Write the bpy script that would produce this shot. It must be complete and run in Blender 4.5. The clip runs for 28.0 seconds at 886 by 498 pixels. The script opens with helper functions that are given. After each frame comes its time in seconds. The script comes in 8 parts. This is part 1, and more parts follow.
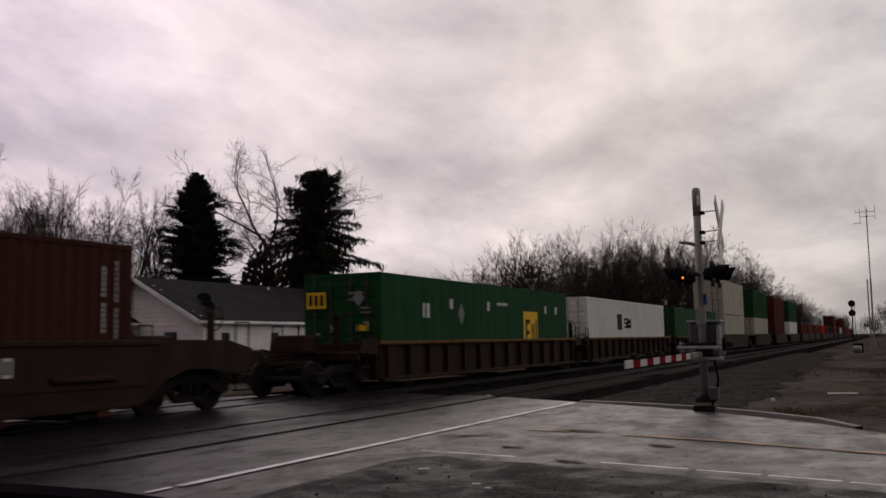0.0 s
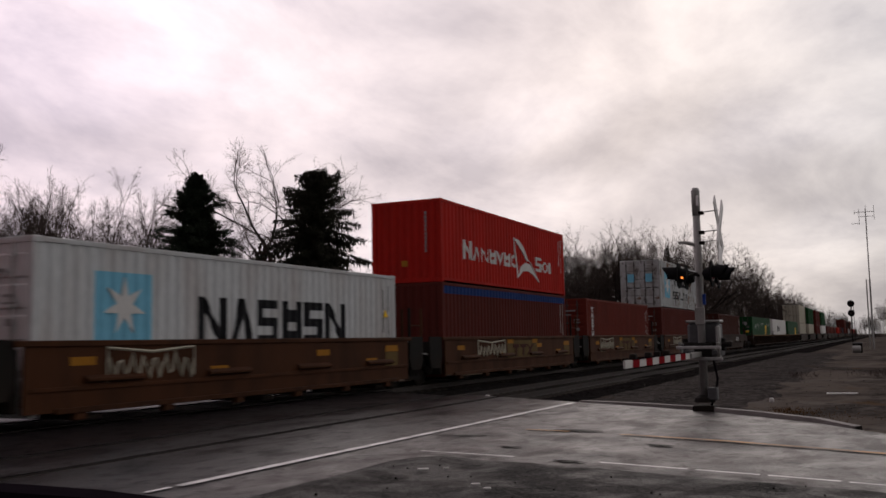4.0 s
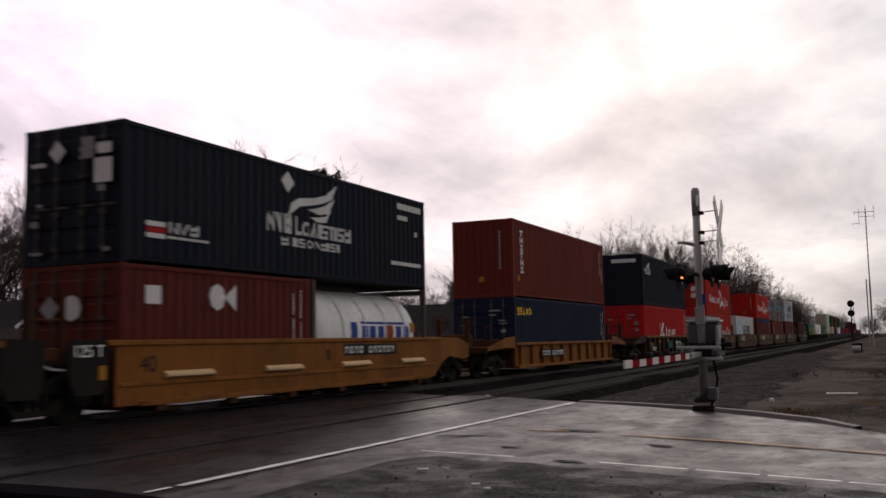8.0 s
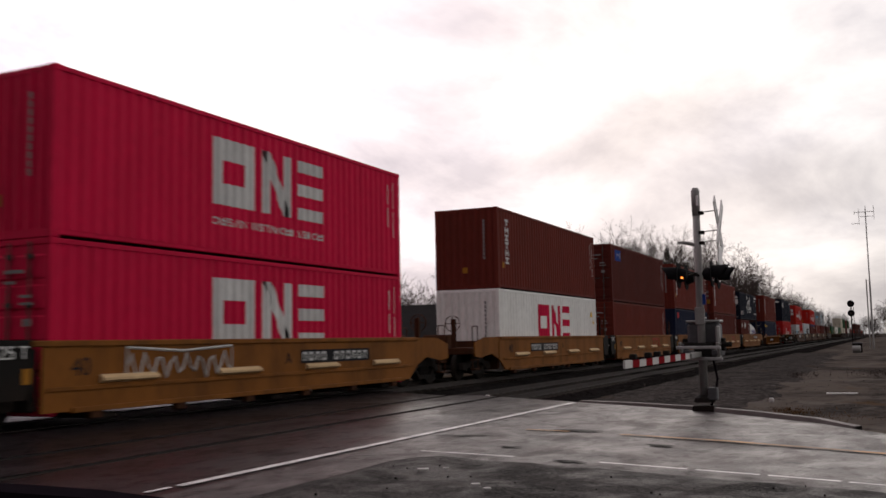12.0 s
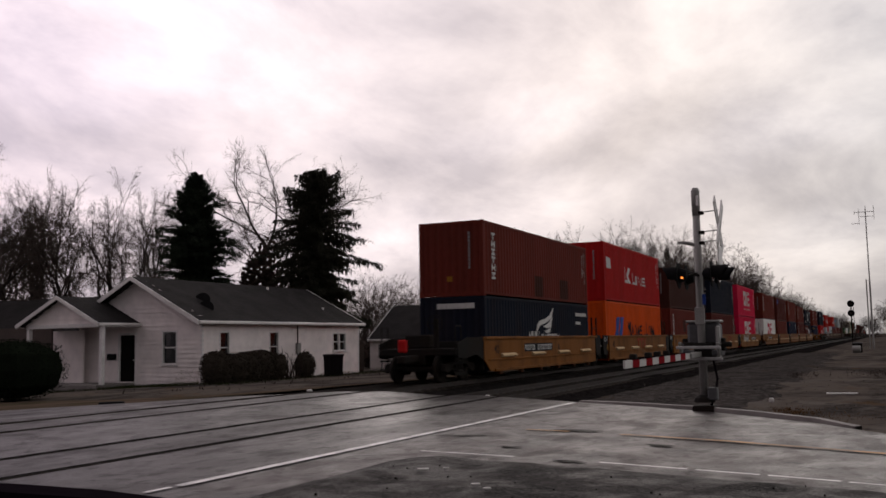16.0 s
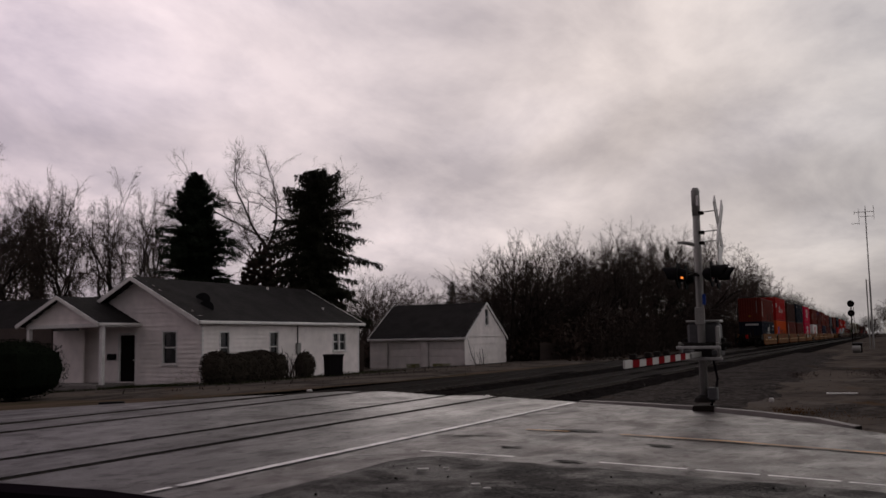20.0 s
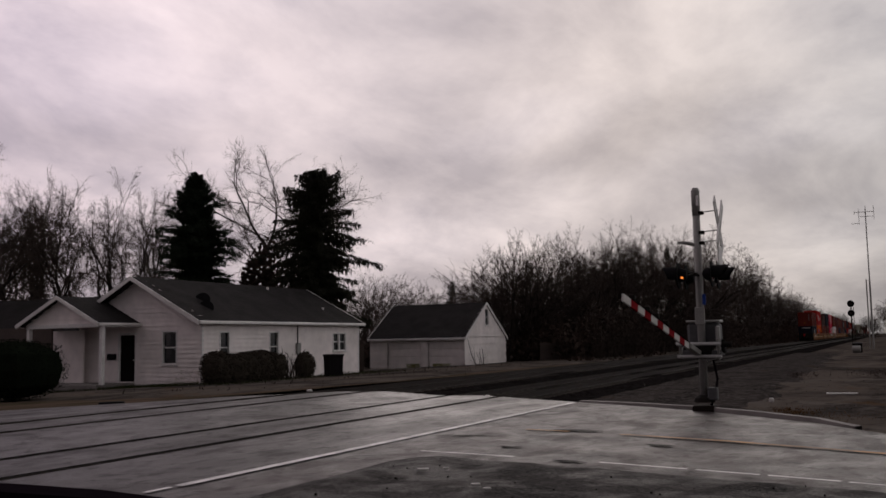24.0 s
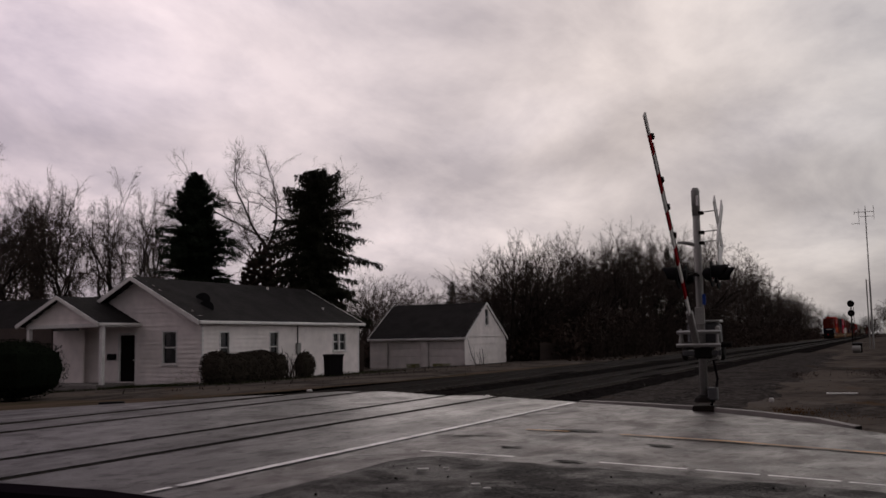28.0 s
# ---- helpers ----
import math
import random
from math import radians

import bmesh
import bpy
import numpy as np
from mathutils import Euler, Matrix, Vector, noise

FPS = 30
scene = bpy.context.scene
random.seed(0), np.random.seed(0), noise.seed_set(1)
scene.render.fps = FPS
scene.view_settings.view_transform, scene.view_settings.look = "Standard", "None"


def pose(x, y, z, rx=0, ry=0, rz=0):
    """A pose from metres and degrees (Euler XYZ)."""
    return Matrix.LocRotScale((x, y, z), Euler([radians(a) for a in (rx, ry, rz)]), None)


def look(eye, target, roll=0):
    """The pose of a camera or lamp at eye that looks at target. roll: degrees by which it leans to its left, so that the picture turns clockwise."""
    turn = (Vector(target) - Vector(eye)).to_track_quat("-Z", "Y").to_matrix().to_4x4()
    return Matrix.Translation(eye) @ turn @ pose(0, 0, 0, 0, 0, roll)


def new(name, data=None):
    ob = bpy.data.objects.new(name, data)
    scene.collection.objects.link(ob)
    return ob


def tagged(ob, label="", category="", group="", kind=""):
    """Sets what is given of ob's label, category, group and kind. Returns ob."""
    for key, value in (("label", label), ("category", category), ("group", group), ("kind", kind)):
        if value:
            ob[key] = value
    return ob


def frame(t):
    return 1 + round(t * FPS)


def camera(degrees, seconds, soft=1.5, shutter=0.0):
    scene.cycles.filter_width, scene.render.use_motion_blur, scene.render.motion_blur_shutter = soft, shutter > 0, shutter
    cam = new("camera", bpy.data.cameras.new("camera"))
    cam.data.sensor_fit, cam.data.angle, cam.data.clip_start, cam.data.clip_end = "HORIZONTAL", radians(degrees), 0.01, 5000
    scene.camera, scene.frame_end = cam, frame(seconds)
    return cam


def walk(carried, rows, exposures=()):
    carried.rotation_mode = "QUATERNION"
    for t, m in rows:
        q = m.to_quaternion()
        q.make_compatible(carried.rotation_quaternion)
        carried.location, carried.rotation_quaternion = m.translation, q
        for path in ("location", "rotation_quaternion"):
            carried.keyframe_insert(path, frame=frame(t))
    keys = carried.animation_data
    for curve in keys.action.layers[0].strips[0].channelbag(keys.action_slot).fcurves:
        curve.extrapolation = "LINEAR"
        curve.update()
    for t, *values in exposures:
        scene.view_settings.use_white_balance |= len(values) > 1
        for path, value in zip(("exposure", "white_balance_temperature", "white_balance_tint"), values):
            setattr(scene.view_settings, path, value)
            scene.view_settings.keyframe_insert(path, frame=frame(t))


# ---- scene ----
# ---------------------------------------------------------------- camera
EYE = Vector((0.0, 0.0, 1.40))
PAN, TILT, LEAN = 25.0, 5.61, -1.1      # degrees left of the track's line, up, roll


def view(turn=0.0):
    a, b = radians(PAN + turn), radians(TILT)
    aim = Vector((-math.sin(a) * math.cos(b), math.cos(a) * math.cos(b), math.sin(b)))
    return look(EYE, EYE + aim, LEAN)


# the hand settles on the camera during the first seconds: small turns to either side, in degrees
SETTLE = ((0.0, .05), (.1, -.02), (.2, .01), (.3, .08), (.4, .18), (.5, .27), (.6, .21), (.7, .21), (.8, .18), (.9, .15),
          (1.0, .12), (1.1, -.5), (1.2, -.67), (1.3, -.54), (1.4, -.5), (1.5, -.42), (1.6, -.41), (1.7, -.38), (1.8, -.28),
          (1.9, -.3), (2.0, -.24), (2.1, -.15), (2.2, -.02), (2.3, 1.14), (2.4, .86), (2.5, .8), (2.6, .66), (2.7, .02),
          (2.8, -.18), (2.9, -.05), (3.0, .03), (3.1, .06), (3.3, .04), (3.6, 0.02), (4.5, 0.0), (28.0, 0.0))
cam = camera(50.49, 28.0, soft=1.6, shutter=0.2)
walk(cam, [(t, view(a)) for t, a in SETTLE],
     exposures=[(0.0, -0.21, 6800, 16), (1.0, -0.28, 6800, 16), (2.0, -0.04, 6800, 16), (3.5, 0.02, 6800, 16), (6.0, 0.22, 6800, 16), (8.0, 0.32, 6800, 16), (12.5, 0.44, 6800, 15), (15.0, 0.36, 6800, 15),
                (16.0, 0.10, 6800, 15), (16.5, -0.14, 6800, 16), (17.0, -0.28, 6800, 16), (18.0, -0.34, 6800, 16), (28.0, -0.34, 6800, 16)])

# ---------------------------------------------------------------- sky and sun
SUN_EL, SUN_AZ = radians(24), radians(-14)    # a low winter sun behind the clouds, beyond the tracks


CLOUD_BANKS = ((-48.9, 15.9, 10.3, 3.1, 0, 0.16), (-43.0, 12.4, 8.6, 1.7, 0, -0.08), (-30.6, 9.8, 7.6, 2.1, -10, -0.1), (-20.8, 12.6, 4.5, 1.7, -15, 0.14),
               (-22.0, 7.5, 5.2, 2.1, -10, 0.12), (-27.9, 5.3, 4.1, 1.4, -10, 0.12), (-12.9, 12.3, 9.0, 1.6, -25, -0.12), (-2.7, 12.0, 3.8, 2.1, 0, 0.1),
               (-2.9, 8.7, 5.5, 1.6, -10, -0.1), (-3.4, 5.2, 3.8, 1.6, -15, 0.18), (-34.7, 18.4, 8.6, 2.1, -20, -0.05), (-20.7, 16.4, 13.8, 6.9, 0, -0.1), (-1.8, 12.4, 8.6, 10.3, 0, 0.12))


def make_world():
    w = bpy.data.worlds.new("overcast_sky")
    scene.world = w
    w.use_nodes = True
    nt = w.node_tree
    nt.nodes.clear()
    N, Lk = nt.nodes.new, nt.links.new
    out, bg = N("ShaderNodeOutputWorld"), N("ShaderNodeBackground")
    sky = N("ShaderNodeTexSky")
    sky.sky_type, sky.sun_disc = "NISHITA", False
    sky.sun_elevation, sky.sun_rotation = SUN_EL, SUN_AZ
    sky.air_density, sky.dust_density = 1.0, 3.0
    co = N("ShaderNodeTexCoord")
    # a flat cloud layer: directions are spread out towards the horizon
    sep = N("ShaderNodeSeparateXYZ"); Lk(co.outputs["Generated"], sep.inputs[0])
    up = N("ShaderNodeMath"); up.operation = "MAXIMUM"; up.inputs[1].default_value = 0.0; Lk(sep.outputs["Z"], up.inputs[0])
    den = N("ShaderNodeMath"); den.operation = "ADD"; den.inputs[1].default_value = 0.28; Lk(up.outputs[0], den.inputs[0])
    dx = N("ShaderNodeMath"); dx.operation = "DIVIDE"; Lk(sep.outputs["X"], dx.inputs[0]); Lk(den.outputs[0], dx.inputs[1])
    dy = N("ShaderNodeMath"); dy.operation = "DIVIDE"; Lk(sep.outputs["Y"], dy.inputs[0]); Lk(den.outputs[0], dy.inputs[1])
    comb = N("ShaderNodeCombineXYZ"); Lk(dx.outputs[0], comb.inputs[0]); Lk(dy.outputs[0], comb.inputs[1])
    mp = N("ShaderNodeMapping"); mp.inputs["Rotation"].default_value = (0, 0, radians(28)); mp.inputs["Scale"].default_value = (1.15, 0.8, 1)
    mp.inputs["Location"].default_value = (3.1, 1.7, 0)
    Lk(comb.outputs[0], mp.inputs["Vector"])
    n1 = N("ShaderNodeTexNoise"); n1.inputs["Scale"].default_value = 2.1; n1.inputs["Detail"].default_value = 6.0
    n1.inputs["Roughness"].default_value = 0.59; n1.inputs["Distortion"].default_value = 0.25
    Lk(mp.outputs[0], n1.inputs["Vector"])
    ramp = N("ShaderNodeValToRGB"); e = ramp.color_ramp.elements
    e[0].position, e[0].color = 0.36, (0.56, 0.565, 0.60, 1)
    e[1].position, e[1].color = 0.66, (1.0, 0.98, 0.96, 1)
    m = ramp.color_ramp.elements.new(0.5); m.color = (0.77, 0.765, 0.775, 1)
    Lk(n1.outputs["Fac"], ramp.inputs[0])
    scale = N("ShaderNodeMix"); scale.data_type = "RGBA"; scale.blend_type = "MULTIPLY"; scale.inputs["Factor"].default_value = 1.0
    # the overcast is bright round the hidden sun and dull on the far side of the sky
    sunward = N("ShaderNodeVectorMath"); sunward.operation = "DOT_PRODUCT"; Lk(co.outputs["Generated"], sunward.inputs[0])
    sunward.inputs[1].default_value = (math.sin(radians(-64)) * 0.98, math.cos(radians(-64)) * 0.98, 0.18)
    glow = N("ShaderNodeMapRange"); glow.interpolation_type = "SMOOTHSTEP"
    glow.inputs["From Min"].default_value, glow.inputs["From Max"].default_value = -0.25, 1.0
    glow.inputs["To Min"].default_value, glow.inputs["To Max"].default_value = 2.6, 13.3
    Lk(sunward.outputs["Value"], glow.inputs["Value"])
    # thinner cloud to the east of the line
    east = N("ShaderNodeVectorMath"); east.operation = "DOT_PRODUCT"; Lk(co.outputs["Generated"], east.inputs[0])
    east.inputs[1].default_value = (0.915, 0.33, 0.23)
    thin = N("ShaderNodeMapRange"); thin.interpolation_type = "SMOOTHSTEP"
    thin.inputs["From Min"].default_value, thin.inputs["From Max"].default_value = 0.2, 1.0
    thin.inputs["To Min"].default_value, thin.inputs["To Max"].default_value = 0.0, 8.6
    Lk(east.outputs["Value"], thin.inputs["Value"])
    sum_ = N("ShaderNodeMath"); sum_.operation = "ADD"; Lk(glow.outputs[0], sum_.inputs[0]); Lk(thin.outputs[0], sum_.inputs[1])
    # the layer looks thicker towards the horizon
    low = N("ShaderNodeMapRange"); low.inputs["From Min"].default_value, low.inputs["From Max"].default_value = 0.0, 0.38
    low.inputs["To Min"].default_value, low.inputs["To Max"].default_value = 0.80, 1.08
    Lk(sep.outputs["Z"], low.inputs["Value"])
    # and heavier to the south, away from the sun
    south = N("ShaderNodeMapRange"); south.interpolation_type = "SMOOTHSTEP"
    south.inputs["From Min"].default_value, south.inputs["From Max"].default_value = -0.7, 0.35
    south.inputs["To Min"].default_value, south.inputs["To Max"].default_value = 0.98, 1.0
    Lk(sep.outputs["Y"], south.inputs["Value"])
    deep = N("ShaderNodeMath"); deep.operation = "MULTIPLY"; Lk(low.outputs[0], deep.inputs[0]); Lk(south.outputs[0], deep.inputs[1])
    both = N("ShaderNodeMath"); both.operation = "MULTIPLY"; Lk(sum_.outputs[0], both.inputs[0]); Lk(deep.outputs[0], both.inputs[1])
    west = N("ShaderNodeVectorMath"); west.operation = "DOT_PRODUCT"; Lk(co.outputs["Generated"], west.inputs[0])
    west.inputs[1].default_value = (-0.906, -0.423, 0.0)
    hue = N("ShaderNodeMapRange"); hue.inputs["From Min"].default_value, hue.inputs["From Max"].default_value = -0.45, 0.45
    Lk(west.outputs["Value"], hue.inputs["Value"])
    rosy = N("ShaderNodeMix"); rosy.data_type = "VECTOR"; Lk(hue.outputs[0], rosy.inputs["Factor"])
    rosy.inputs["A"].default_value, rosy.inputs["B"].default_value = (0.955, 0.975, 0.985), (1.085, 0.97, 1.055)
    tone = N("ShaderNodeVectorMath"); tone.operation = "SCALE"; Lk(rosy.outputs["Result"], tone.inputs[0]); Lk(both.outputs[0], tone.inputs["Scale"])
    Lk(ramp.outputs[0], scale.inputs["A"]); Lk(tone.outputs[0], scale.inputs["B"])
    # long banks and thin places in the cloud layer: bearing, height, half width, half depth, slant (degrees) and gain
    ruffle = N("ShaderNodeTexNoise"); ruffle.inputs["Scale"].default_value = 9.0; ruffle.inputs["Detail"].default_value = 5.0
    Lk(co.outputs["Generated"], ruffle.inputs["Vector"])
    warp = N("ShaderNodeVectorMath"); warp.operation = "MULTIPLY_ADD"; Lk(ruffle.outputs["Color"], warp.inputs[0])
    warp.inputs[1].default_value = (0.14, 0.14, 0.10); Lk(co.outputs["Generated"], warp.inputs[2])
    bank = None
    for bearing, rise, wide, tall, slant, gain in CLOUD_BANKS:
        a, h, c, d = radians(bearing), radians(rise), math.cos(radians(slant)), math.sin(radians(slant))
        mid = Vector((math.sin(a) * math.cos(h), math.cos(a) * math.cos(h), math.sin(h)))
        right = Vector((math.cos(a), -math.sin(a), 0))
        over = right.cross(mid)
        p, q = (right * c - over * d) / math.tan(radians(wide)), (over * c + right * d) / math.tan(radians(tall))
        off = N("ShaderNodeVectorMath"); off.operation = "SUBTRACT"; Lk(warp.outputs[0], off.inputs[0]); off.inputs[1].default_value = mid + Vector((0.07, 0.07, 0.05))
        du = N("ShaderNodeVectorMath"); du.operation = "DOT_PRODUCT"; Lk(off.outputs[0], du.inputs[0]); du.inputs[1].default_value = p
        dv = N("ShaderNodeVectorMath"); dv.operation = "DOT_PRODUCT"; Lk(off.outputs[0], dv.inputs[0]); dv.inputs[1].default_value = q
        uv = N("ShaderNodeCombineXYZ"); Lk(du.outputs["Value"], uv.inputs[0]); Lk(dv.outputs["Value"], uv.inputs[1])
        ln = N("ShaderNodeVectorMath"); ln.operation = "LENGTH"; Lk(uv.outputs[0], ln.inputs[0])
        fade = N("ShaderNodeMapRange"); fade.interpolation_type = "SMOOTHERSTEP"; Lk(ln.outputs["Value"], fade.inputs["Value"])
        fade.inputs["From Min"].default_value, fade.inputs["From Max"].default_value = 0.1, 1.7
        fade.inputs["To Min"].default_value, fade.inputs["To Max"].default_value = gain, 0.0
        add = N("ShaderNodeMath"); add.operation = "ADD"; add.inputs[1].default_value = 1.0
        Lk(fade.outputs[0], add.inputs[0])
        if bank:
            Lk(bank, add.inputs[1])
        bank = add.outputs[0]
    banked = N("ShaderNodeVectorMath"); banked.operation = "SCALE"; Lk(scale.outputs["Result"], banked.inputs[0]); Lk(bank, banked.inputs["Scale"])
    mix = N("ShaderNodeMix"); mix.data_type = "RGBA"; mix.inputs["Factor"].default_value = 0.96
    Lk(sky.outputs[0], mix.inputs["A"]); Lk(banked.outputs[0], mix.inputs["B"])
    Lk(mix.outputs["Result"], bg.inputs["Color"]); bg.inputs["Strength"].default_value = 0.08
    Lk(bg.outputs[0], out.inputs["Surface"])


make_world()
sun = new("sun", bpy.data.lights.new("sun", "SUN"))
sun.data.energy, sun.data.angle, sun.data.color = 0.5, radians(40), (1.0, 0.95, 0.9)
sun.matrix_world = look((0, 0, 50), Vector((0, 0, 50)) - Vector((math.sin(SUN_AZ) * math.cos(SUN_EL), math.cos(SUN_AZ) * math.cos(SUN_EL), math.sin(SUN_EL))))

# ---------------------------------------------------------------- materials
MATS = {}


def surface(name, base, rough=0.6, metal=0.0, tint=None, amount=0.5, grain=30.0, blotch=1.2, bump=0.15, bump_scale=None,
            low=0.42, high=0.66, per_object=0.0, spread=None, coat=0.0, stretch=(1, 1, 1), emit=0.0, spec=0.5, rvar=0.14):
    """A painted, stony or wooden surface: base colour with fine grain, broad blotches of a second tint, uneven gloss and fine relief."""
    if name in MATS:
        return MATS[name]
    mat = bpy.data.materials.new(name)
    MATS[name] = mat
    mat.use_nodes = True
    nt = mat.node_tree
    N, Lk = nt.nodes.new, nt.links.new
    b = nt.nodes["Principled BSDF"]
    co = N("ShaderNodeTexCoord")
    mp = N("ShaderNodeMapping"); mp.inputs["Scale"].default_value = stretch
    Lk(co.outputs["Object"], mp.inputs["Vector"])
    if per_object:
        oi = N("ShaderNodeObjectInfo")
        mul = N("ShaderNodeVectorMath"); mul.operation = "SCALE"; mul.inputs["Scale"].default_value = 37.0
        cx = N("ShaderNodeCombineXYZ"); Lk(oi.outputs["Random"], cx.inputs[0]); Lk(oi.outputs["Random"], cx.inputs[1])
        Lk(cx.outputs[0], mul.inputs[0]); Lk(mul.outputs[0], mp.inputs["Location"])
    big = N("ShaderNodeTexNoise"); big.inputs["Scale"].default_value = blotch; big.inputs["Detail"].default_value = 5
    fine = N("ShaderNodeTexNoise"); fine.inputs["Scale"].default_value = grain; fine.inputs["Detail"].default_value = 3
    Lk(mp.outputs[0], big.inputs["Vector"]); Lk(mp.outputs[0], fine.inputs["Vector"])
    r = N("ShaderNodeMapRange"); r.inputs["From Min"].default_value, r.inputs["From Max"].default_value = low, high
    r.inputs["To Max"].default_value = amount
    Lk(big.outputs["Fac"], r.inputs["Value"])
    mix = N("ShaderNodeMix"); mix.data_type = "RGBA"
    tint = tint or tuple(c * 0.6 for c in base)
    mix.inputs["A"].default_value, mix.inputs["B"].default_value = (*base, 1), (*tint, 1)
    Lk(r.outputs[0], mix.inputs["Factor"])
    g = N("ShaderNodeMapRange"); g.inputs["To Min"].default_value, g.inputs["To Max"].default_value = 0.72, 1.28
    Lk(fine.outputs["Fac"], g.inputs["Value"])
    mul2 = N("ShaderNodeMix"); mul2.data_type = "RGBA"; mul2.blend_type = "MULTIPLY"; mul2.inputs["Factor"].default_value = 1.0
    Lk(mix.outputs["Result"], mul2.inputs["A"]); Lk(g.outputs[0], mul2.inputs["B"])
    last = mul2.outputs["Result"]
    if per_object:
        hv = N("ShaderNodeHueSaturation")
        pr = N("ShaderNodeMapRange"); pr.inputs["To Min"].default_value, pr.inputs["To Max"].default_value = 1 - per_object, 1 + per_object
        Lk(oi.outputs["Random"], pr.inputs["Value"]); Lk(pr.outputs[0], hv.inputs["Value"]); Lk(last, hv.inputs["Color"])
        last = hv.outputs[0]
    Lk(last, b.inputs["Base Color"])
    rr = N("ShaderNodeMapRange"); rr.inputs["To Min"].default_value, rr.inputs["To Max"].default_value = max(0.03, rough - rvar), min(1, rough + rvar)
    Lk(big.outputs["Fac"], rr.inputs["Value"]); Lk(rr.outputs[0], b.inputs["Roughness"])
    b.inputs["Metallic"].default_value = metal
    b.inputs["Coat Weight"].default_value = coat
    b.inputs["Specular IOR Level"].default_value = spec
    if bump:
        bp = N("ShaderNodeBump"); bp.inputs["Strength"].default_value = bump; bp.inputs["Distance"].default_value = 0.02
        if bump_scale:
            bn = N("ShaderNodeTexNoise"); bn.inputs["Scale"].default_value = bump_scale; bn.inputs["Detail"].default_value = 4
            Lk(mp.outputs[0], bn.inputs["Vector"]); Lk(bn.outputs["Fac"], bp.inputs["Height"])
        else:
            Lk(fine.outputs["Fac"], bp.inputs["Height"])
        Lk(bp.outputs[0], b.inputs["Normal"])
    if emit:
        b.inputs["Emission Color"].default_value = (*base, 1)
        b.inputs["Emission Strength"].default_value = emit
    return mat


def paint(name, base, dirt=(0.032, 0.020, 0.015), amount=0.45, rough=0.68):
    """Weathered steel paint, streaked downwards with road dirt and rust."""
    return surface(name, base, rough, tint=tuple(0.55 * a + 0.45 * d for a, d in zip(base, dirt)), amount=amount, grain=14,
                   blotch=0.9, bump=0.06, per_object=0.08, stretch=(1.6, 1.6, 0.35), spec=0.06)


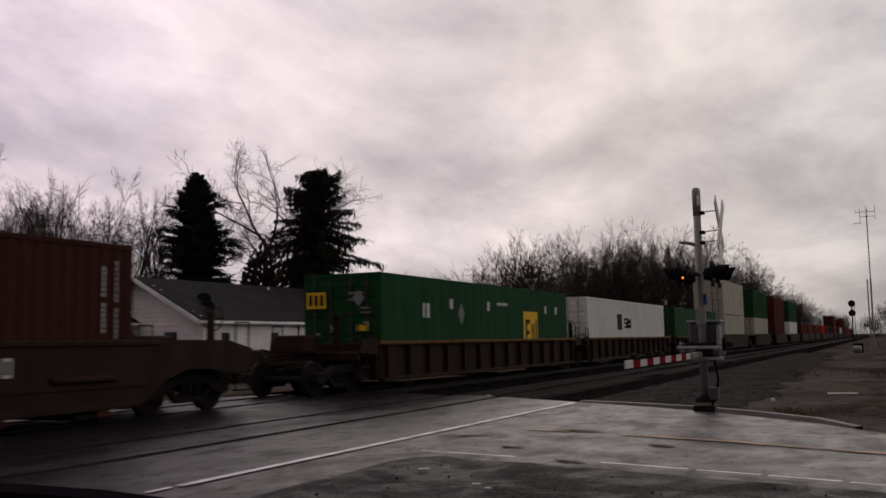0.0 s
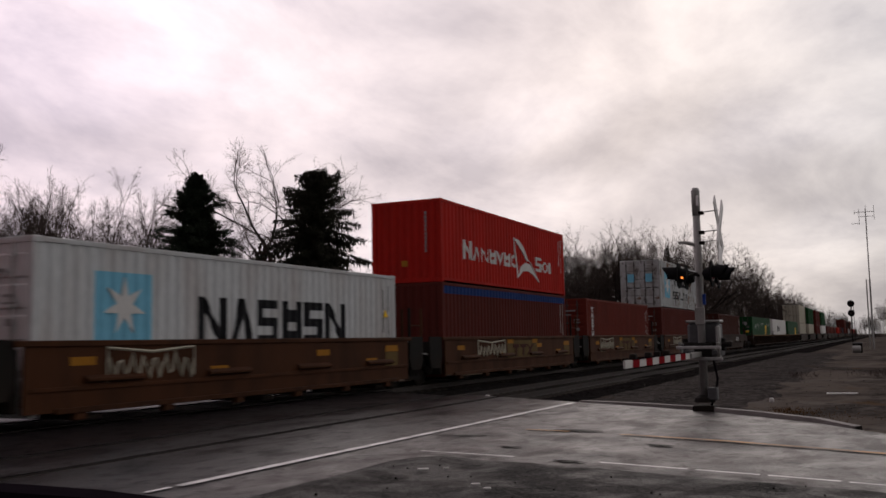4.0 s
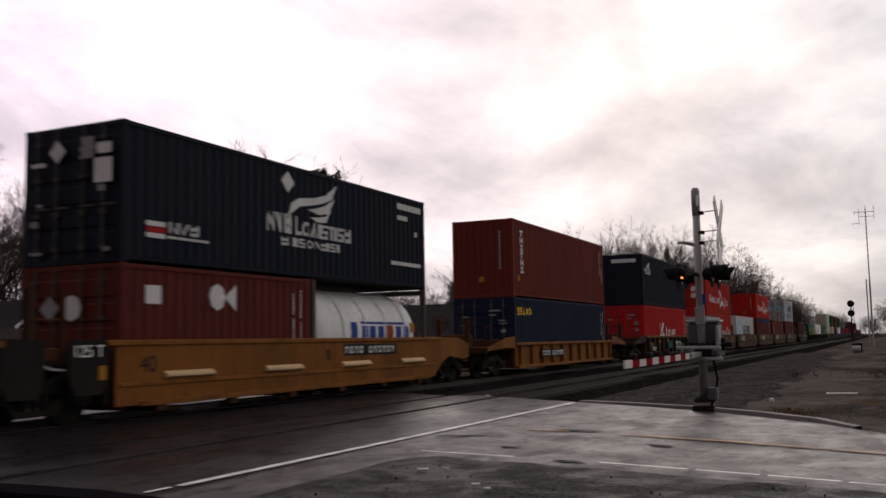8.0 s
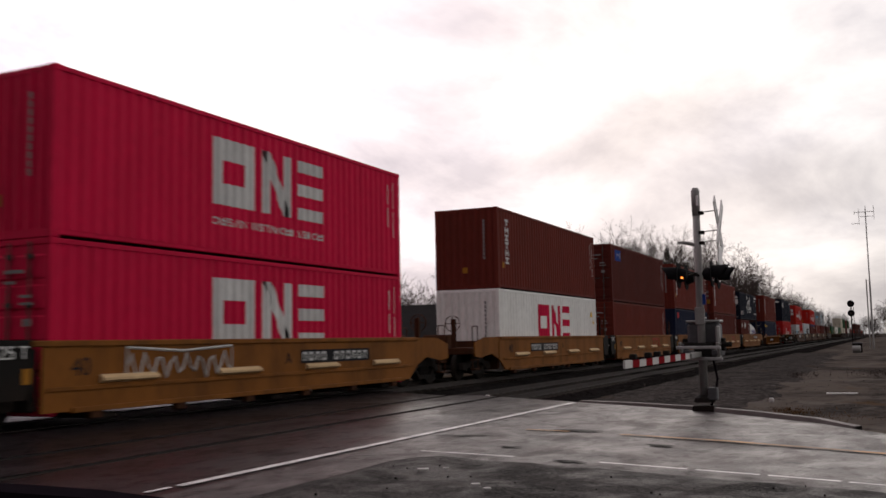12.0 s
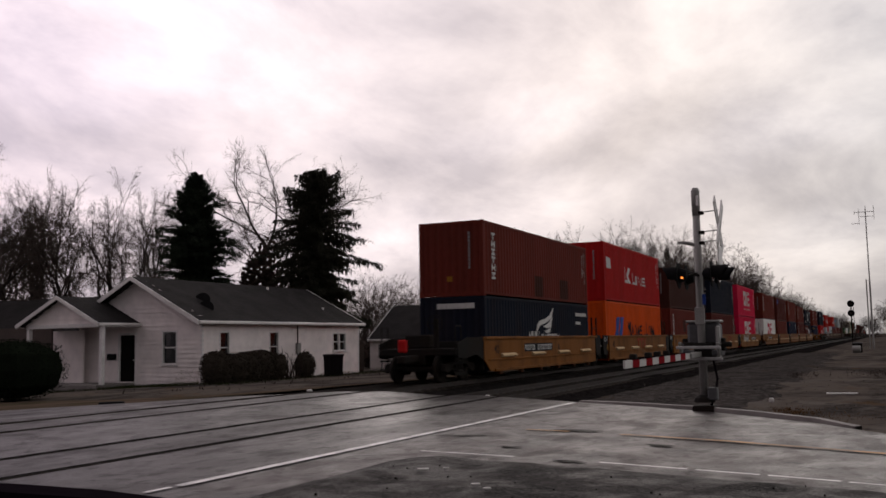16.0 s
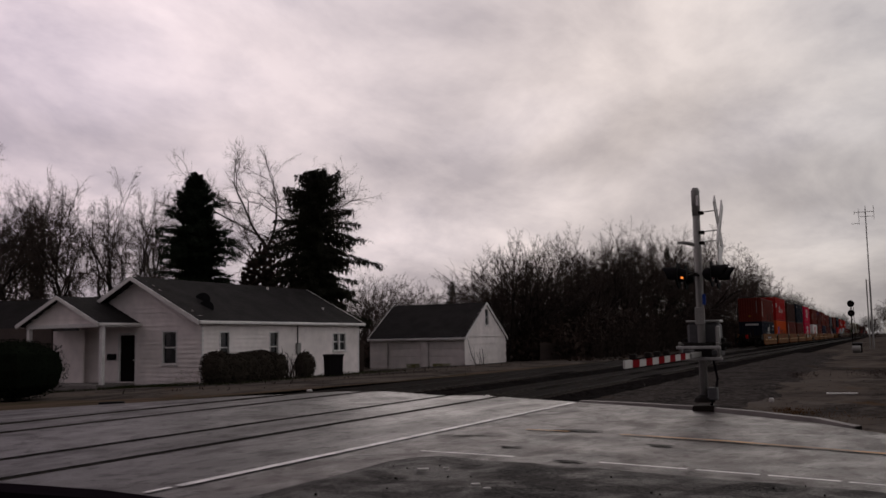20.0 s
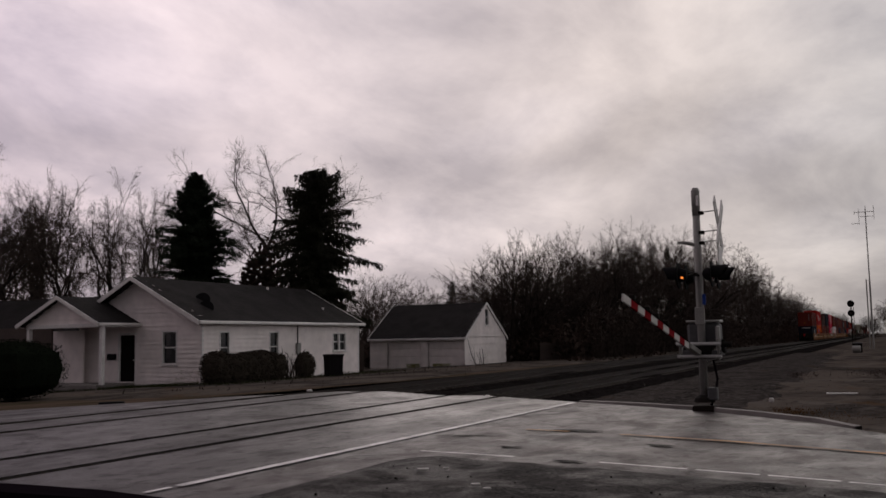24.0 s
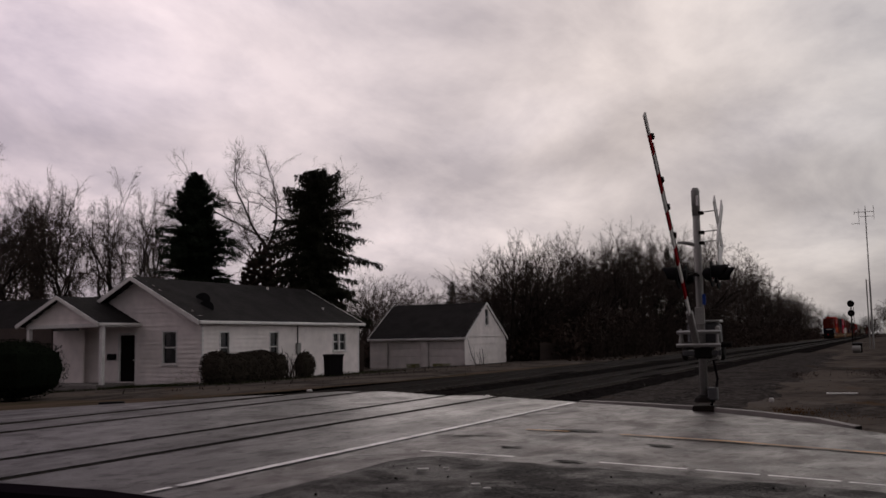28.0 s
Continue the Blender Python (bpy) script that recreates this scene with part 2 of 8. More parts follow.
def patchy(name, base, layers, rough=(0.5, 0.8), wet=None, spec=0.3, bump=0.3, bump_scale=60.0, speck=None, cracks=0.0, turn=0.0):
    """A mixed natural surface: colours laid over one another by their own noise (colour, scale, low, high, amount, stretch), with wet and dry gloss."""
    if name in MATS:
        return MATS[name]
    mat = bpy.data.materials.new(name)
    MATS[name] = mat
    mat.use_nodes = True
    nt = mat.node_tree
    N, Lk = nt.nodes.new, nt.links.new
    b = nt.nodes["Principled BSDF"]
    co = N("ShaderNodeTexCoord")
    last = None
    def field(scale, low, high, amount, stretch, k, detail=6.0):
        mp = N("ShaderNodeMapping"); mp.inputs["Scale"].default_value = stretch
        mp.inputs["Location"].default_value = (k * 7.3, k * 3.1, 0); mp.inputs["Rotation"].default_value = (0, 0, turn)
        Lk(co.outputs["Object"], mp.inputs["Vector"])
        n = N("ShaderNodeTexNoise"); n.inputs["Scale"].default_value = scale; n.inputs["Detail"].default_value = detail
        n.inputs["Roughness"].default_value = 0.62; n.inputs["Distortion"].default_value = 0.4
        Lk(mp.outputs[0], n.inputs["Vector"])
        r = N("ShaderNodeMapRange"); r.interpolation_type = "SMOOTHSTEP"
        r.inputs["From Min"].default_value, r.inputs["From Max"].default_value, r.inputs["To Max"].default_value = low, high, amount
        Lk(n.outputs["Fac"], r.inputs["Value"])
        return r.outputs[0]
    def over(colour, fac):
        nonlocal last
        mix = N("ShaderNodeMix"); mix.data_type = "RGBA"
        if last is None:
            mix.inputs["A"].default_value = (*base, 1)
        else:
            Lk(last, mix.inputs["A"])
        mix.inputs["B"].default_value = (*colour, 1)
        Lk(fac, mix.inputs["Factor"])
        last = mix.outputs["Result"]
    for k, (colour, scale, low, high, amount, stretch) in enumerate(layers):
        over(colour, field(scale, low, high, amount, stretch, k + 1))
    if speck:
        colour, scale, amount = speck
        vo = N("ShaderNodeTexVoronoi"); vo.inputs["Scale"].default_value = scale; Lk(co.outputs["Object"], vo.inputs["Vector"])
        sp = N("ShaderNodeSeparateColor"); Lk(vo.outputs["Color"], sp.inputs[0])
        r = N("ShaderNodeMapRange"); r.inputs["From Min"].default_value, r.inputs["From Max"].default_value, r.inputs["To Max"].default_value = 0.55, 1.0, amount
        Lk(sp.outputs[0], r.inputs["Value"]); over(colour, r.outputs[0])
    if cracks:
        vo = N("ShaderNodeTexVoronoi"); vo.feature = "DISTANCE_TO_EDGE"; vo.inputs["Scale"].default_value = 0.55
        mp = N("ShaderNodeMapping"); Lk(co.outputs["Object"], mp.inputs["Vector"])
        wob = N("ShaderNodeTexNoise"); wob.inputs["Scale"].default_value = 1.7; Lk(mp.outputs[0], wob.inputs["Vector"])
        add = N("ShaderNodeVectorMath"); add.operation = "ADD"; Lk(mp.outputs[0], add.inputs[0]); Lk(wob.outputs["Color"], add.inputs[1])
        Lk(add.outputs[0], vo.inputs["Vector"])
        r = N("ShaderNodeMapRange"); r.inputs["From Min"].default_value, r.inputs["From Max"].default_value = 0.004, 0.018
        r.inputs["To Min"].default_value, r.inputs["To Max"].default_value = cracks, 0.0
        Lk(vo.outputs["Distance"], r.inputs["Value"])
        gate = N("ShaderNodeMath"); gate.operation = "MULTIPLY"; Lk(r.outputs[0], gate.inputs[0]); Lk(field(0.35, 0.5, 0.6, 1.0, (1, 1, 1), 17), gate.inputs[1])
        over((0.006, 0.006, 0.006), gate.outputs[0])
    Lk(last, b.inputs["Base Color"])
    w = wet or (0.4, 0.4, 0.62, (1, 1, 1))
    rr = N("ShaderNodeMapRange"); rr.inputs["To Min"].default_value, rr.inputs["To Max"].default_value = rough
    Lk(field(w[0], w[1], w[2], 1.0, w[3], 29), rr.inputs["Value"]); Lk(rr.outputs[0], b.inputs["Roughness"])
    if spec > 0.08:
        # rough dry spots gleam less than the wet film between them
        gl = N("ShaderNodeMapRange"); gl.inputs["To Min"].default_value, gl.inputs["To Max"].default_value = spec * 1.3, spec * 0.2
        mixed = N("ShaderNodeMath"); mixed.operation = "MAXIMUM"
        Lk(field(1.7, 0.48, 0.62, 0.9, (0.8, 0.45, 1), 41), mixed.inputs[0]); Lk(field(6.0, 0.52, 0.62, 0.9, (0.9, 0.5, 1), 43), mixed.inputs[1])
        Lk(mixed.outputs[0], gl.inputs["Value"]); Lk(gl.outputs[0], b.inputs["Specular IOR Level"])
    else:
        b.inputs["Specular IOR Level"].default_value = spec
    bn = N("ShaderNodeTexNoise"); bn.inputs["Scale"].default_value = bump_scale; bn.inputs["Detail"].default_value = 5
    Lk(co.outputs["Object"], bn.inputs["Vector"])
    bp = N("ShaderNodeBump"); bp.inputs["Strength"].default_value = bump; bp.inputs["Distance"].default_value = 0.02
    Lk(bn.outputs["Fac"], bp.inputs["Height"]); Lk(bp.outputs[0], b.inputs["Normal"])
    return mat


BROWN = paint("oxide_brown_paint", (0.080, 0.0143, 0.0104))
DARKBROWN = paint("dark_brown_paint", (0.045, 0.014, 0.010))
TRITON_RED = paint("reddish_brown_paint", (0.116, 0.0198, 0.0130))
RED = paint("signal_red_paint", (0.34, 0.014, 0.009))
DEEPRED = paint("crimson_red_paint", (0.34, 0.010, 0.010))
MAGENTA = paint("magenta_paint", (0.50, 0.008, 0.045), amount=0.3)
ORANGE = paint("orange_paint", (0.55, 0.066, 0.004))
NAVY = paint("navy_paint", (0.0065, 0.009, 0.017))
BLUE = paint("deep_blue_paint", (0.008, 0.012, 0.030))
STRIPEBLUE = paint("bright_blue_paint", (0.012, 0.035, 0.13))
BOARD_BEIGE = paint("dirty_beige_board_paint", (0.105, 0.068, 0.024), amount=0.8)
TEAL = paint("teal_spray_paint", (0.012, 0.075, 0.085), amount=0.6)
WHITE = paint("white_container_paint", (0.66, 0.65, 0.62), dirt=(0.16, 0.12, 0.08), amount=0.3)
GREY = paint("light_grey_container_paint", (0.42, 0.43, 0.43), dirt=(0.18, 0.08, 0.03), amount=0.5)
RUSTY_GREY = patchy("rust_stained_grey_container_paint", (0.38, 0.39, 0.39), (((0.22, 0.21, 0.19), 0.9, 0.45, 0.65, 0.7, (1, 1.5, 0.35)), ((0.13, 0.055, 0.018), 1.1, 0.585, 0.63, 0.95, (1, 1, 0.8)),
                    ((0.05, 0.03, 0.02), 3.0, 0.60, 0.66, 0.8, (1, 1.5, 0.4))), rough=(0.6, 0.85), spec=0.12, bump=0.08, bump_scale=14)
GREEN = paint("green_container_paint", (0.006, 0.048, 0.015))
BEIGE = paint("beige_container_paint", (0.42, 0.39, 0.31), amount=0.3)
MUSTARD = paint("mustard_wagon_paint", (0.175, 0.064, 0.013), dirt=(0.04, 0.02, 0.01), amount=1.0)
DIRTY = paint("dirty_ochre_wagon_paint", (0.052, 0.019, 0.008), dirt=(0.012, 0.008, 0.006), amount=1.0)
OXIDE = paint("brown_wagon_paint", (0.030, 0.016, 0.011), dirt=(0.010, 0.008, 0.006), amount=1.0)
SOOT = surface("sooty_black_steel", (0.010, 0.009, 0.008), 0.85, tint=(0.022, 0.014, 0.010), grain=22, bump=0.2, spec=0.1)
CASTING = paint("corner_casting_steel", (0.06, 0.05, 0.045))
STEEL = surface("galvanised_steel", (0.40, 0.40, 0.39), 0.45, metal=0.6, tint=(0.26, 0.26, 0.25), grain=18, bump=0.05)
DULL_STEEL = surface("weathered_aluminium", (0.22, 0.215, 0.205), 0.55, metal=0.1, tint=(0.2, 0.19, 0.17), grain=25, bump=0.05)
LETTER = paint("white_lettering", (0.50, 0.49, 0.47), amount=0.25)
LETTER_DIM = paint("faded_white_lettering", (0.20, 0.195, 0.19), amount=0.4)
WORN_YELLOW = paint("worn_yellow_chord_paint", (0.13, 0.062, 0.016), dirt=(0.02, 0.012, 0.008), amount=1.0)
LETTER_YELLOW = paint("yellow_lettering", (0.70, 0.42, 0.03), amount=0.2)
LETTER_BLACK = paint("black_lettering", (0.012, 0.012, 0.014), amount=0.2)
LETTER_RED = paint("faded_red_lettering", (0.24, 0.035, 0.018), amount=0.3)
LETTER_BLUE = paint("blue_lettering", (0.02, 0.05, 0.22), amount=0.2)
SKYBLUE = paint("pale_blue_paint", (0.16, 0.42, 0.56), amount=0.2)
REFLECT = paint("yellow_reflective_tape", (0.27, 0.115, 0.014), amount=0.2)
TREAD = paint("pale_worn_ledge_paint", (0.52, 0.36, 0.2), amount=0.3)
ASPHALT = patchy("wet_worn_asphalt", (0.036, 0.0262, 0.0262), (((0.011, 0.0098, 0.010), 1.1, 0.44, 0.62, 0.85, (0.8, 0.5, 1)), ((0.064, 0.051, 0.051), 2.1, 0.50, 0.68, 0.6, (0.8, 0.5, 1)),
                 ((0.007, 0.006, 0.006), 3.4, 0.57, 0.64, 0.9, (0.7, 0.6, 1))), rough=(0.42, 0.58), wet=(2.2, 0.30, 0.70, (0.8, 0.6, 1)), spec=0.14, bump=0.22, bump_scale=90, speck=((0.062, 0.055, 0.053), 70, 0.5), cracks=0.9, turn=radians(20))
CROSSING = patchy("smooth_wet_crossing_asphalt", (0.0120, 0.0088, 0.0094), (((0.0075, 0.0062, 0.0066), 0.9, 0.44, 0.62, 0.7, (0.8, 0.4, 1)), ((0.019, 0.0145, 0.015), 2.0, 0.50, 0.68, 0.5, (0.9, 0.3, 1)),
                 ((0.007, 0.006, 0.006), 2.6, 0.60, 0.68, 0.8, (0.9, 0.3, 1))), rough=(0.30, 0.46), wet=(0.8, 0.36, 0.64, (0.8, 0.3, 1)), spec=0.10, bump=0.14, bump_scale=90, speck=((0.035, 0.031, 0.03), 70, 0.4), cracks=0.6, turn=radians(8))
SHOULDER = patchy("broken_dark_asphalt", (0.018, 0.016, 0.0152), (((0.007, 0.0065, 0.0062), 1.3, 0.45, 0.58, 0.9, (0.8, 0.8, 1)), ((0.040, 0.036, 0.033), 2.6, 0.54, 0.66, 0.8, (0.7, 0.8, 1)),
                  ((0.006, 0.0055, 0.005), 6.0, 0.56, 0.64, 0.9, (1, 1, 1))), rough=(0.55, 0.9), wet=(1.2, 0.4, 0.6, (1, 1, 1)), spec=0.06, bump=0.8, bump_scale=34, speck=((0.07, 0.066, 0.062), 45, 0.6), turn=radians(20))
CONCRETE = surface("kerb_concrete", (0.17, 0.155, 0.145), 0.8, tint=(0.08, 0.073, 0.068), grain=30, bump=0.3)
LINE_WHITE = surface("worn_white_road_paint", (0.62, 0.61, 0.6), 0.55, tint=(0.2, 0.19, 0.19), amount=0.7, grain=20, blotch=2.2, bump=0.1)
EDGE_WHITE = surface("worn_edge_line_paint", (0.50, 0.49, 0.48), 0.6, tint=(0.12, 0.115, 0.115), amount=0.7, grain=26, blotch=3.0, bump=0.1)
LINE_YELLOW = surface("worn_yellow_road_paint", (0.44, 0.20, 0.035), 0.7, tint=(0.07, 0.045, 0.03), amount=0.8, grain=20, blotch=1.5, bump=0.1, low=0.35, high=0.6)
GROUND = patchy("gravel_and_dead_grass", (0.084, 0.071, 0.060), (((0.026, 0.0225, 0.020), 0.30, 0.42, 0.60, 0.95, (1, 0.6, 1)), ((0.105, 0.093, 0.082), 0.55, 0.52, 0.66, 0.8, (1, 0.5, 1)),
                ((0.075, 0.045, 0.022), 0.42, 0.58, 0.68, 0.7, (1, 0.8, 1)), ((0.018, 0.016, 0.014), 2.4, 0.56, 0.66, 0.85, (1, 1, 1))), rough=(0.85, 1.0), spec=0.0, bump=1.0, bump_scale=12, speck=((0.075, 0.070, 0.066), 16, 0.7))
LAWN = surface("winter_lawn", (0.085, 0.062, 0.048), 0.95, tint=(0.034, 0.032, 0.018), amount=0.9, grain=24, blotch=0.5, bump=0.8, bump_scale=40, spec=0.0)
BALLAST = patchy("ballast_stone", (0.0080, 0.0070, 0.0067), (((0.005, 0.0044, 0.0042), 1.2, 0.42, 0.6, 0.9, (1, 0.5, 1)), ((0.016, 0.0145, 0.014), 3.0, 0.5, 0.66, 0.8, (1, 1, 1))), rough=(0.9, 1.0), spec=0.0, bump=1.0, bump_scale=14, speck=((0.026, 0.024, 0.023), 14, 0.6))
DARK_GRAVEL = patchy("dark_wet_gravel", (0.036, 0.0315, 0.029), (((0.018, 0.016, 0.015), 0.9, 0.42, 0.6, 0.9, (1, 0.6, 1)), ((0.056, 0.050, 0.045), 2.2, 0.5, 0.66, 0.8, (1, 1, 1)), ((0.05, 0.028, 0.013), 0.5, 0.6, 0.7, 0.6, (1, 0.7, 1))), rough=(0.9, 1.0), spec=0.0, bump=1.0, bump_scale=14, speck=((0.095, 0.088, 0.083), 14, 0.7))
TIE = surface("creosoted_timber", (0.017, 0.0135, 0.011), 0.95, tint=(0.03, 0.025, 0.021), grain=30, bump=0.4, spec=0.05)
RAIL_SIDE = surface("rusty_rail_steel", (0.022, 0.015, 0.012), 0.8, tint=(0.04, 0.025, 0.02), grain=40)
RAIL_TOP = surface("polished_rail_head", (0.024, 0.022, 0.020), 0.8, tint=(0.015, 0.013, 0.012), grain=40, bump=0.02, spec=0.0)
BLACK_RUBBER = surface("black_rubber", (0.008, 0.006, 0.008), 0.95, grain=40, spec=0.0, bump=0.0)
GATE_RED = surface("red_reflective_sheeting", (0.20, 0.006, 0.010), 0.8, amount=0.3, bump=0.03, spec=0.03)
GATE_WHITE = surface("white_reflective_sheeting", (0.52, 0.5, 0.48), 0.7, amount=0.3, bump=0.03, spec=0.05)
SIDING = surface("white_vinyl_siding", (0.80, 0.73, 0.715), 0.6, tint=(0.60, 0.56, 0.53), amount=0.5, grain=2, blotch=0.5, bump=0.0, spec=0.2)
TRIM = surface("white_trim_paint", (0.68, 0.655, 0.645), 0.5, tint=(0.45, 0.43, 0.41), amount=0.4, grain=12, bump=0.05)
SHINGLE = surface("dark_asphalt_shingle", (0.022, 0.020, 0.020), 0.95, tint=(0.014, 0.013, 0.013), grain=60, blotch=1.2, bump=0.5, spec=0.05)
GLASS = surface("dark_window_glass", (0.012, 0.013, 0.015), 0.08, amount=0.1, bump=0.0)
DOOR_DARK = surface("dark_door_paint", (0.006, 0.005, 0.005), 0.8, grain=20, spec=0.05)
BARK = surface("dark_wet_bark", (0.026, 0.020, 0.018), 0.95, tint=(0.014, 0.011, 0.010), grain=18, blotch=2.5, bump=0.8, stretch=(1, 1, 0.25), spec=0.1)
TWIG = surface("bare_twig_bark", (0.046, 0.034, 0.029), 0.95, tint=(0.028, 0.021, 0.018), grain=9, blotch=0.5, bump=0.0, spec=0.1)
NEEDLE = surface("dark_conifer_needles", (0.014, 0.021, 0.012), 0.9, tint=(0.008, 0.012, 0.007), grain=6, blotch=0.9, bump=0.0, spec=0.1)
NEEDLE_BROWN = surface("brownish_spruce_needles", (0.020, 0.020, 0.013), 0.9, tint=(0.014, 0.016, 0.01), grain=6, blotch=0.9, bump=0.0, spec=0.1)
HEDGE_BROWN = surface("brownish_hedge_leaf", (0.052, 0.043, 0.035), 1.0, tint=(0.022, 0.020, 0.015), grain=10, blotch=1.5, bump=0.0, spec=0.0)
HEDGE = surface("dark_evergreen_leaf", (0.008, 0.011, 0.007), 1.0, tint=(0.005, 0.006, 0.004), grain=10, blotch=1.5, bump=0.0, spec=0.0)
BRAMBLE = surface("brown_bramble_leaf", (0.048, 0.034, 0.028), 0.95, tint=(0.024, 0.019, 0.015), grain=4, blotch=0.3, bump=0.0, spec=0.04)
PLASTIC = surface("dark_bin_plastic", (0.009, 0.007, 0.008), 0.8, grain=30, bump=0.03, spec=0.08)
FENCE = surface("dark_weathered_fence_wood", (0.05, 0.035, 0.03), 0.9, tint=(0.08, 0.06, 0.05), grain=20, bump=0.3)
AMBER = surface("lit_warning_lamp", (1.0, 0.24, 0.04), 0.4, emit=2.5, bump=0.0)
LAMP_OFF = surface("dark_red_lens", (0.05, 0.006, 0.005), 0.25, bump=0.0)
SIGNAL_BLACK = surface("signal_black_paint", (0.009, 0.009, 0.0095), 0.9, grain=20, spec=0.05)

# ---------------------------------------------------------------- mesh helpers


class Geo:
    """Collects vertices and faces of one mesh."""

    def __init__(self):
        self.v, self.f = [], []

    def face(self, pts):
        n = len(self.v)
        self.v += [tuple(p) for p in pts]
        self.f.append(tuple(range(n, n + len(pts))))
        return self

    def box(self, x0, y0, z0, x1, y1, z1):
        n = len(self.v)
        self.v += [(x, y, z) for z in (z0, z1) for y in (y0, y1) for x in (x0, x1)]
        self.f += [tuple(n + i for i in q) for q in ((0, 2, 3, 1), (4, 5, 7, 6), (0, 1, 5, 4), (2, 6, 7, 3), (0, 4, 6, 2), (1, 3, 7, 5))]
        return self

    def soft(self, x0, y0, z0, x1, y1, z1, c=0.01):
        """A box with chamfered edges."""
        lo, hi = (x0, y0, z0), (x1, y1, z1)
        idx = {}
        for sx in (0, 1):
            for sy in (0, 1):
                for sz in (0, 1):
                    s = (sx, sy, sz)
                    for ax in range(3):
                        p = []
                        for k in range(3):
                            e = (lo, hi)[s[k]][k]
                            p.append(e if k == ax else e + (c if s[k] == 0 else -c))
                        idx[s, ax] = len(self.v)
                        self.v.append(tuple(p))
        def q(*keys):
            self.f.append(tuple(idx[k] for k in keys))
        for ax in range(3):
            a, b = [k for k in range(3) if k != ax]
            for e in (0, 1):
                ring = []
                for u, w in ((0, 0), (1, 0), (1, 1), (0, 1)):
                    s = [0, 0, 0]; s[ax], s[a], s[b] = e, u, w
                    ring.append((tuple(s), ax))
                q(*ring)
            for u in (0, 1):
                for w in (0, 1):
                    s0 = [0, 0, 0]; s0[ax], s0[a], s0[b] = 0, u, w
                    s1 = list(s0); s1[ax] = 1
                    q((tuple(s0), a), (tuple(s1), a), (tuple(s1), b), (tuple(s0), b))
        for s in [(x, y, z) for x in (0, 1) for y in (0, 1) for z in (0, 1)]:
            q((s, 0), (s, 1), (s, 2))
        return self

    def tube(self, pts, radii, n=8, caps=True):
        """A round tube along points, with a radius at each."""
        pts = [Vector(p) for p in pts]
        base = len(self.v)
        ref = Vector((0, 0, 1))
        for i, p in enumerate(pts):
            d = (pts[min(i + 1, len(pts) - 1)] - pts[max(i - 1, 0)]).normalized()
            if abs(d.dot(ref)) > 0.95:
                ref = Vector((1, 0, 0))
            u = d.cross(ref).normalized(); w = d.cross(u)
            for k in range(n):
                a = 2 * math.pi * k / n
                self.v.append(tuple(p + (u * math.cos(a) + w * math.sin(a)) * radii[i]))
        for i in range(len(pts) - 1):
            for k in range(n):
                a, b = base + i * n + k, base + i * n + (k + 1) % n
                self.f.append((a, b, b + n, a + n))
        if caps:
            self.f.append(tuple(base + k for k in range(n - 1, -1, -1)))
            self.f.append(tuple(base + (len(pts) - 1) * n + k for k in range(n)))
        return self

    def rod(self, a, b, r, n=8, r2=None):
        return self.tube((a, b), (r, r if r2 is None else r2), n)

    def extrude(self, prof, axis, a, b):
        """A closed outline of (u, w) swept along axis from a to b."""
        n, base = len(prof), len(self.v)
        for e in (a, b):
            for u, w in prof:
                self.v.append({"x": (e, u, w), "y": (u, e, w), "z": (u, w, e)}[axis])
        for k in range(n):
            j = (k + 1) % n
            self.f.append((base + k, base + j, base + n + j, base + n + k))
        self.f.append(tuple(base + k for k in range(n - 1, -1, -1)))
        self.f.append(tuple(base + n + k for k in range(n)))
        return self

    def mesh(self, name, smooth=False, weld=False):
        me = bpy.data.meshes.new(name)
        me.from_pydata(self.v, [], self.f)
        bm = bmesh.new(); bm.from_mesh(me)
        if weld:
            bmesh.ops.remove_doubles(bm, verts=bm.verts, dist=0.0005)
        bmesh.ops.recalc_face_normals(bm, faces=bm.faces)
        bm.to_mesh(me); bm.free()
        if smooth:
            me.polygons.foreach_set("use_smooth", [True] * len(me.polygons))
        return me


def wear(ob, mat):
    """The material of one object, so that meshes can be shared."""
    if not ob.data.materials:
        ob.data.materials.append(None)
    ob.material_slots[0].link = "OBJECT"
    ob.material_slots[0].material = mat
    return ob


def part(name, geo, mat, parent, label="", at=None, smooth=False):
    """One mesh object under a thing or part; geo is a Geo or a shared mesh."""
    me = geo.mesh(name, smooth) if isinstance(geo, Geo) else geo
    ob = wear(new(name, me), mat)
    ob.parent = parent
    if at is not None:
        ob.matrix_basis = at if isinstance(at, Matrix) else Matrix.Translation(at)
    if label:
        tagged(ob, label)
    return ob


def thing(name, label, category, m=None, group="", kind="", geo=None, mat=None, smooth=False):
    ob = new(name, geo.mesh(name, smooth) if geo else None)
    if geo:
        wear(ob, mat)
    tagged(ob, label, category, group, kind)
    if m is not None:
        ob.matrix_basis = m if isinstance(m, Matrix) else Matrix.Translation(m)
    return ob


SHARED = {}


def shared(key, make, smooth=False):
    if key not in SHARED:
        SHARED[key] = make().mesh(key if isinstance(key, str) else key[0], smooth)
    return SHARED[key]

# ---------------------------------------------------------------- ground, road and tracks
NEAR_TRACK, FAR_TRACK = -9.55, -13.36      # centre lines; the train runs on the far one
NEAR_RAIL_Z, FAR_RAIL_Z = 0.0, 0.12
HALF_GAUGE = 0.7525


def interp(x, table):
    for (a, u), (b, w) in zip(table, table[1:]):
        if x <= b:
            return u + (w - u) * max(0.0, (x - a)) / (b - a)
    return table[-1][1]


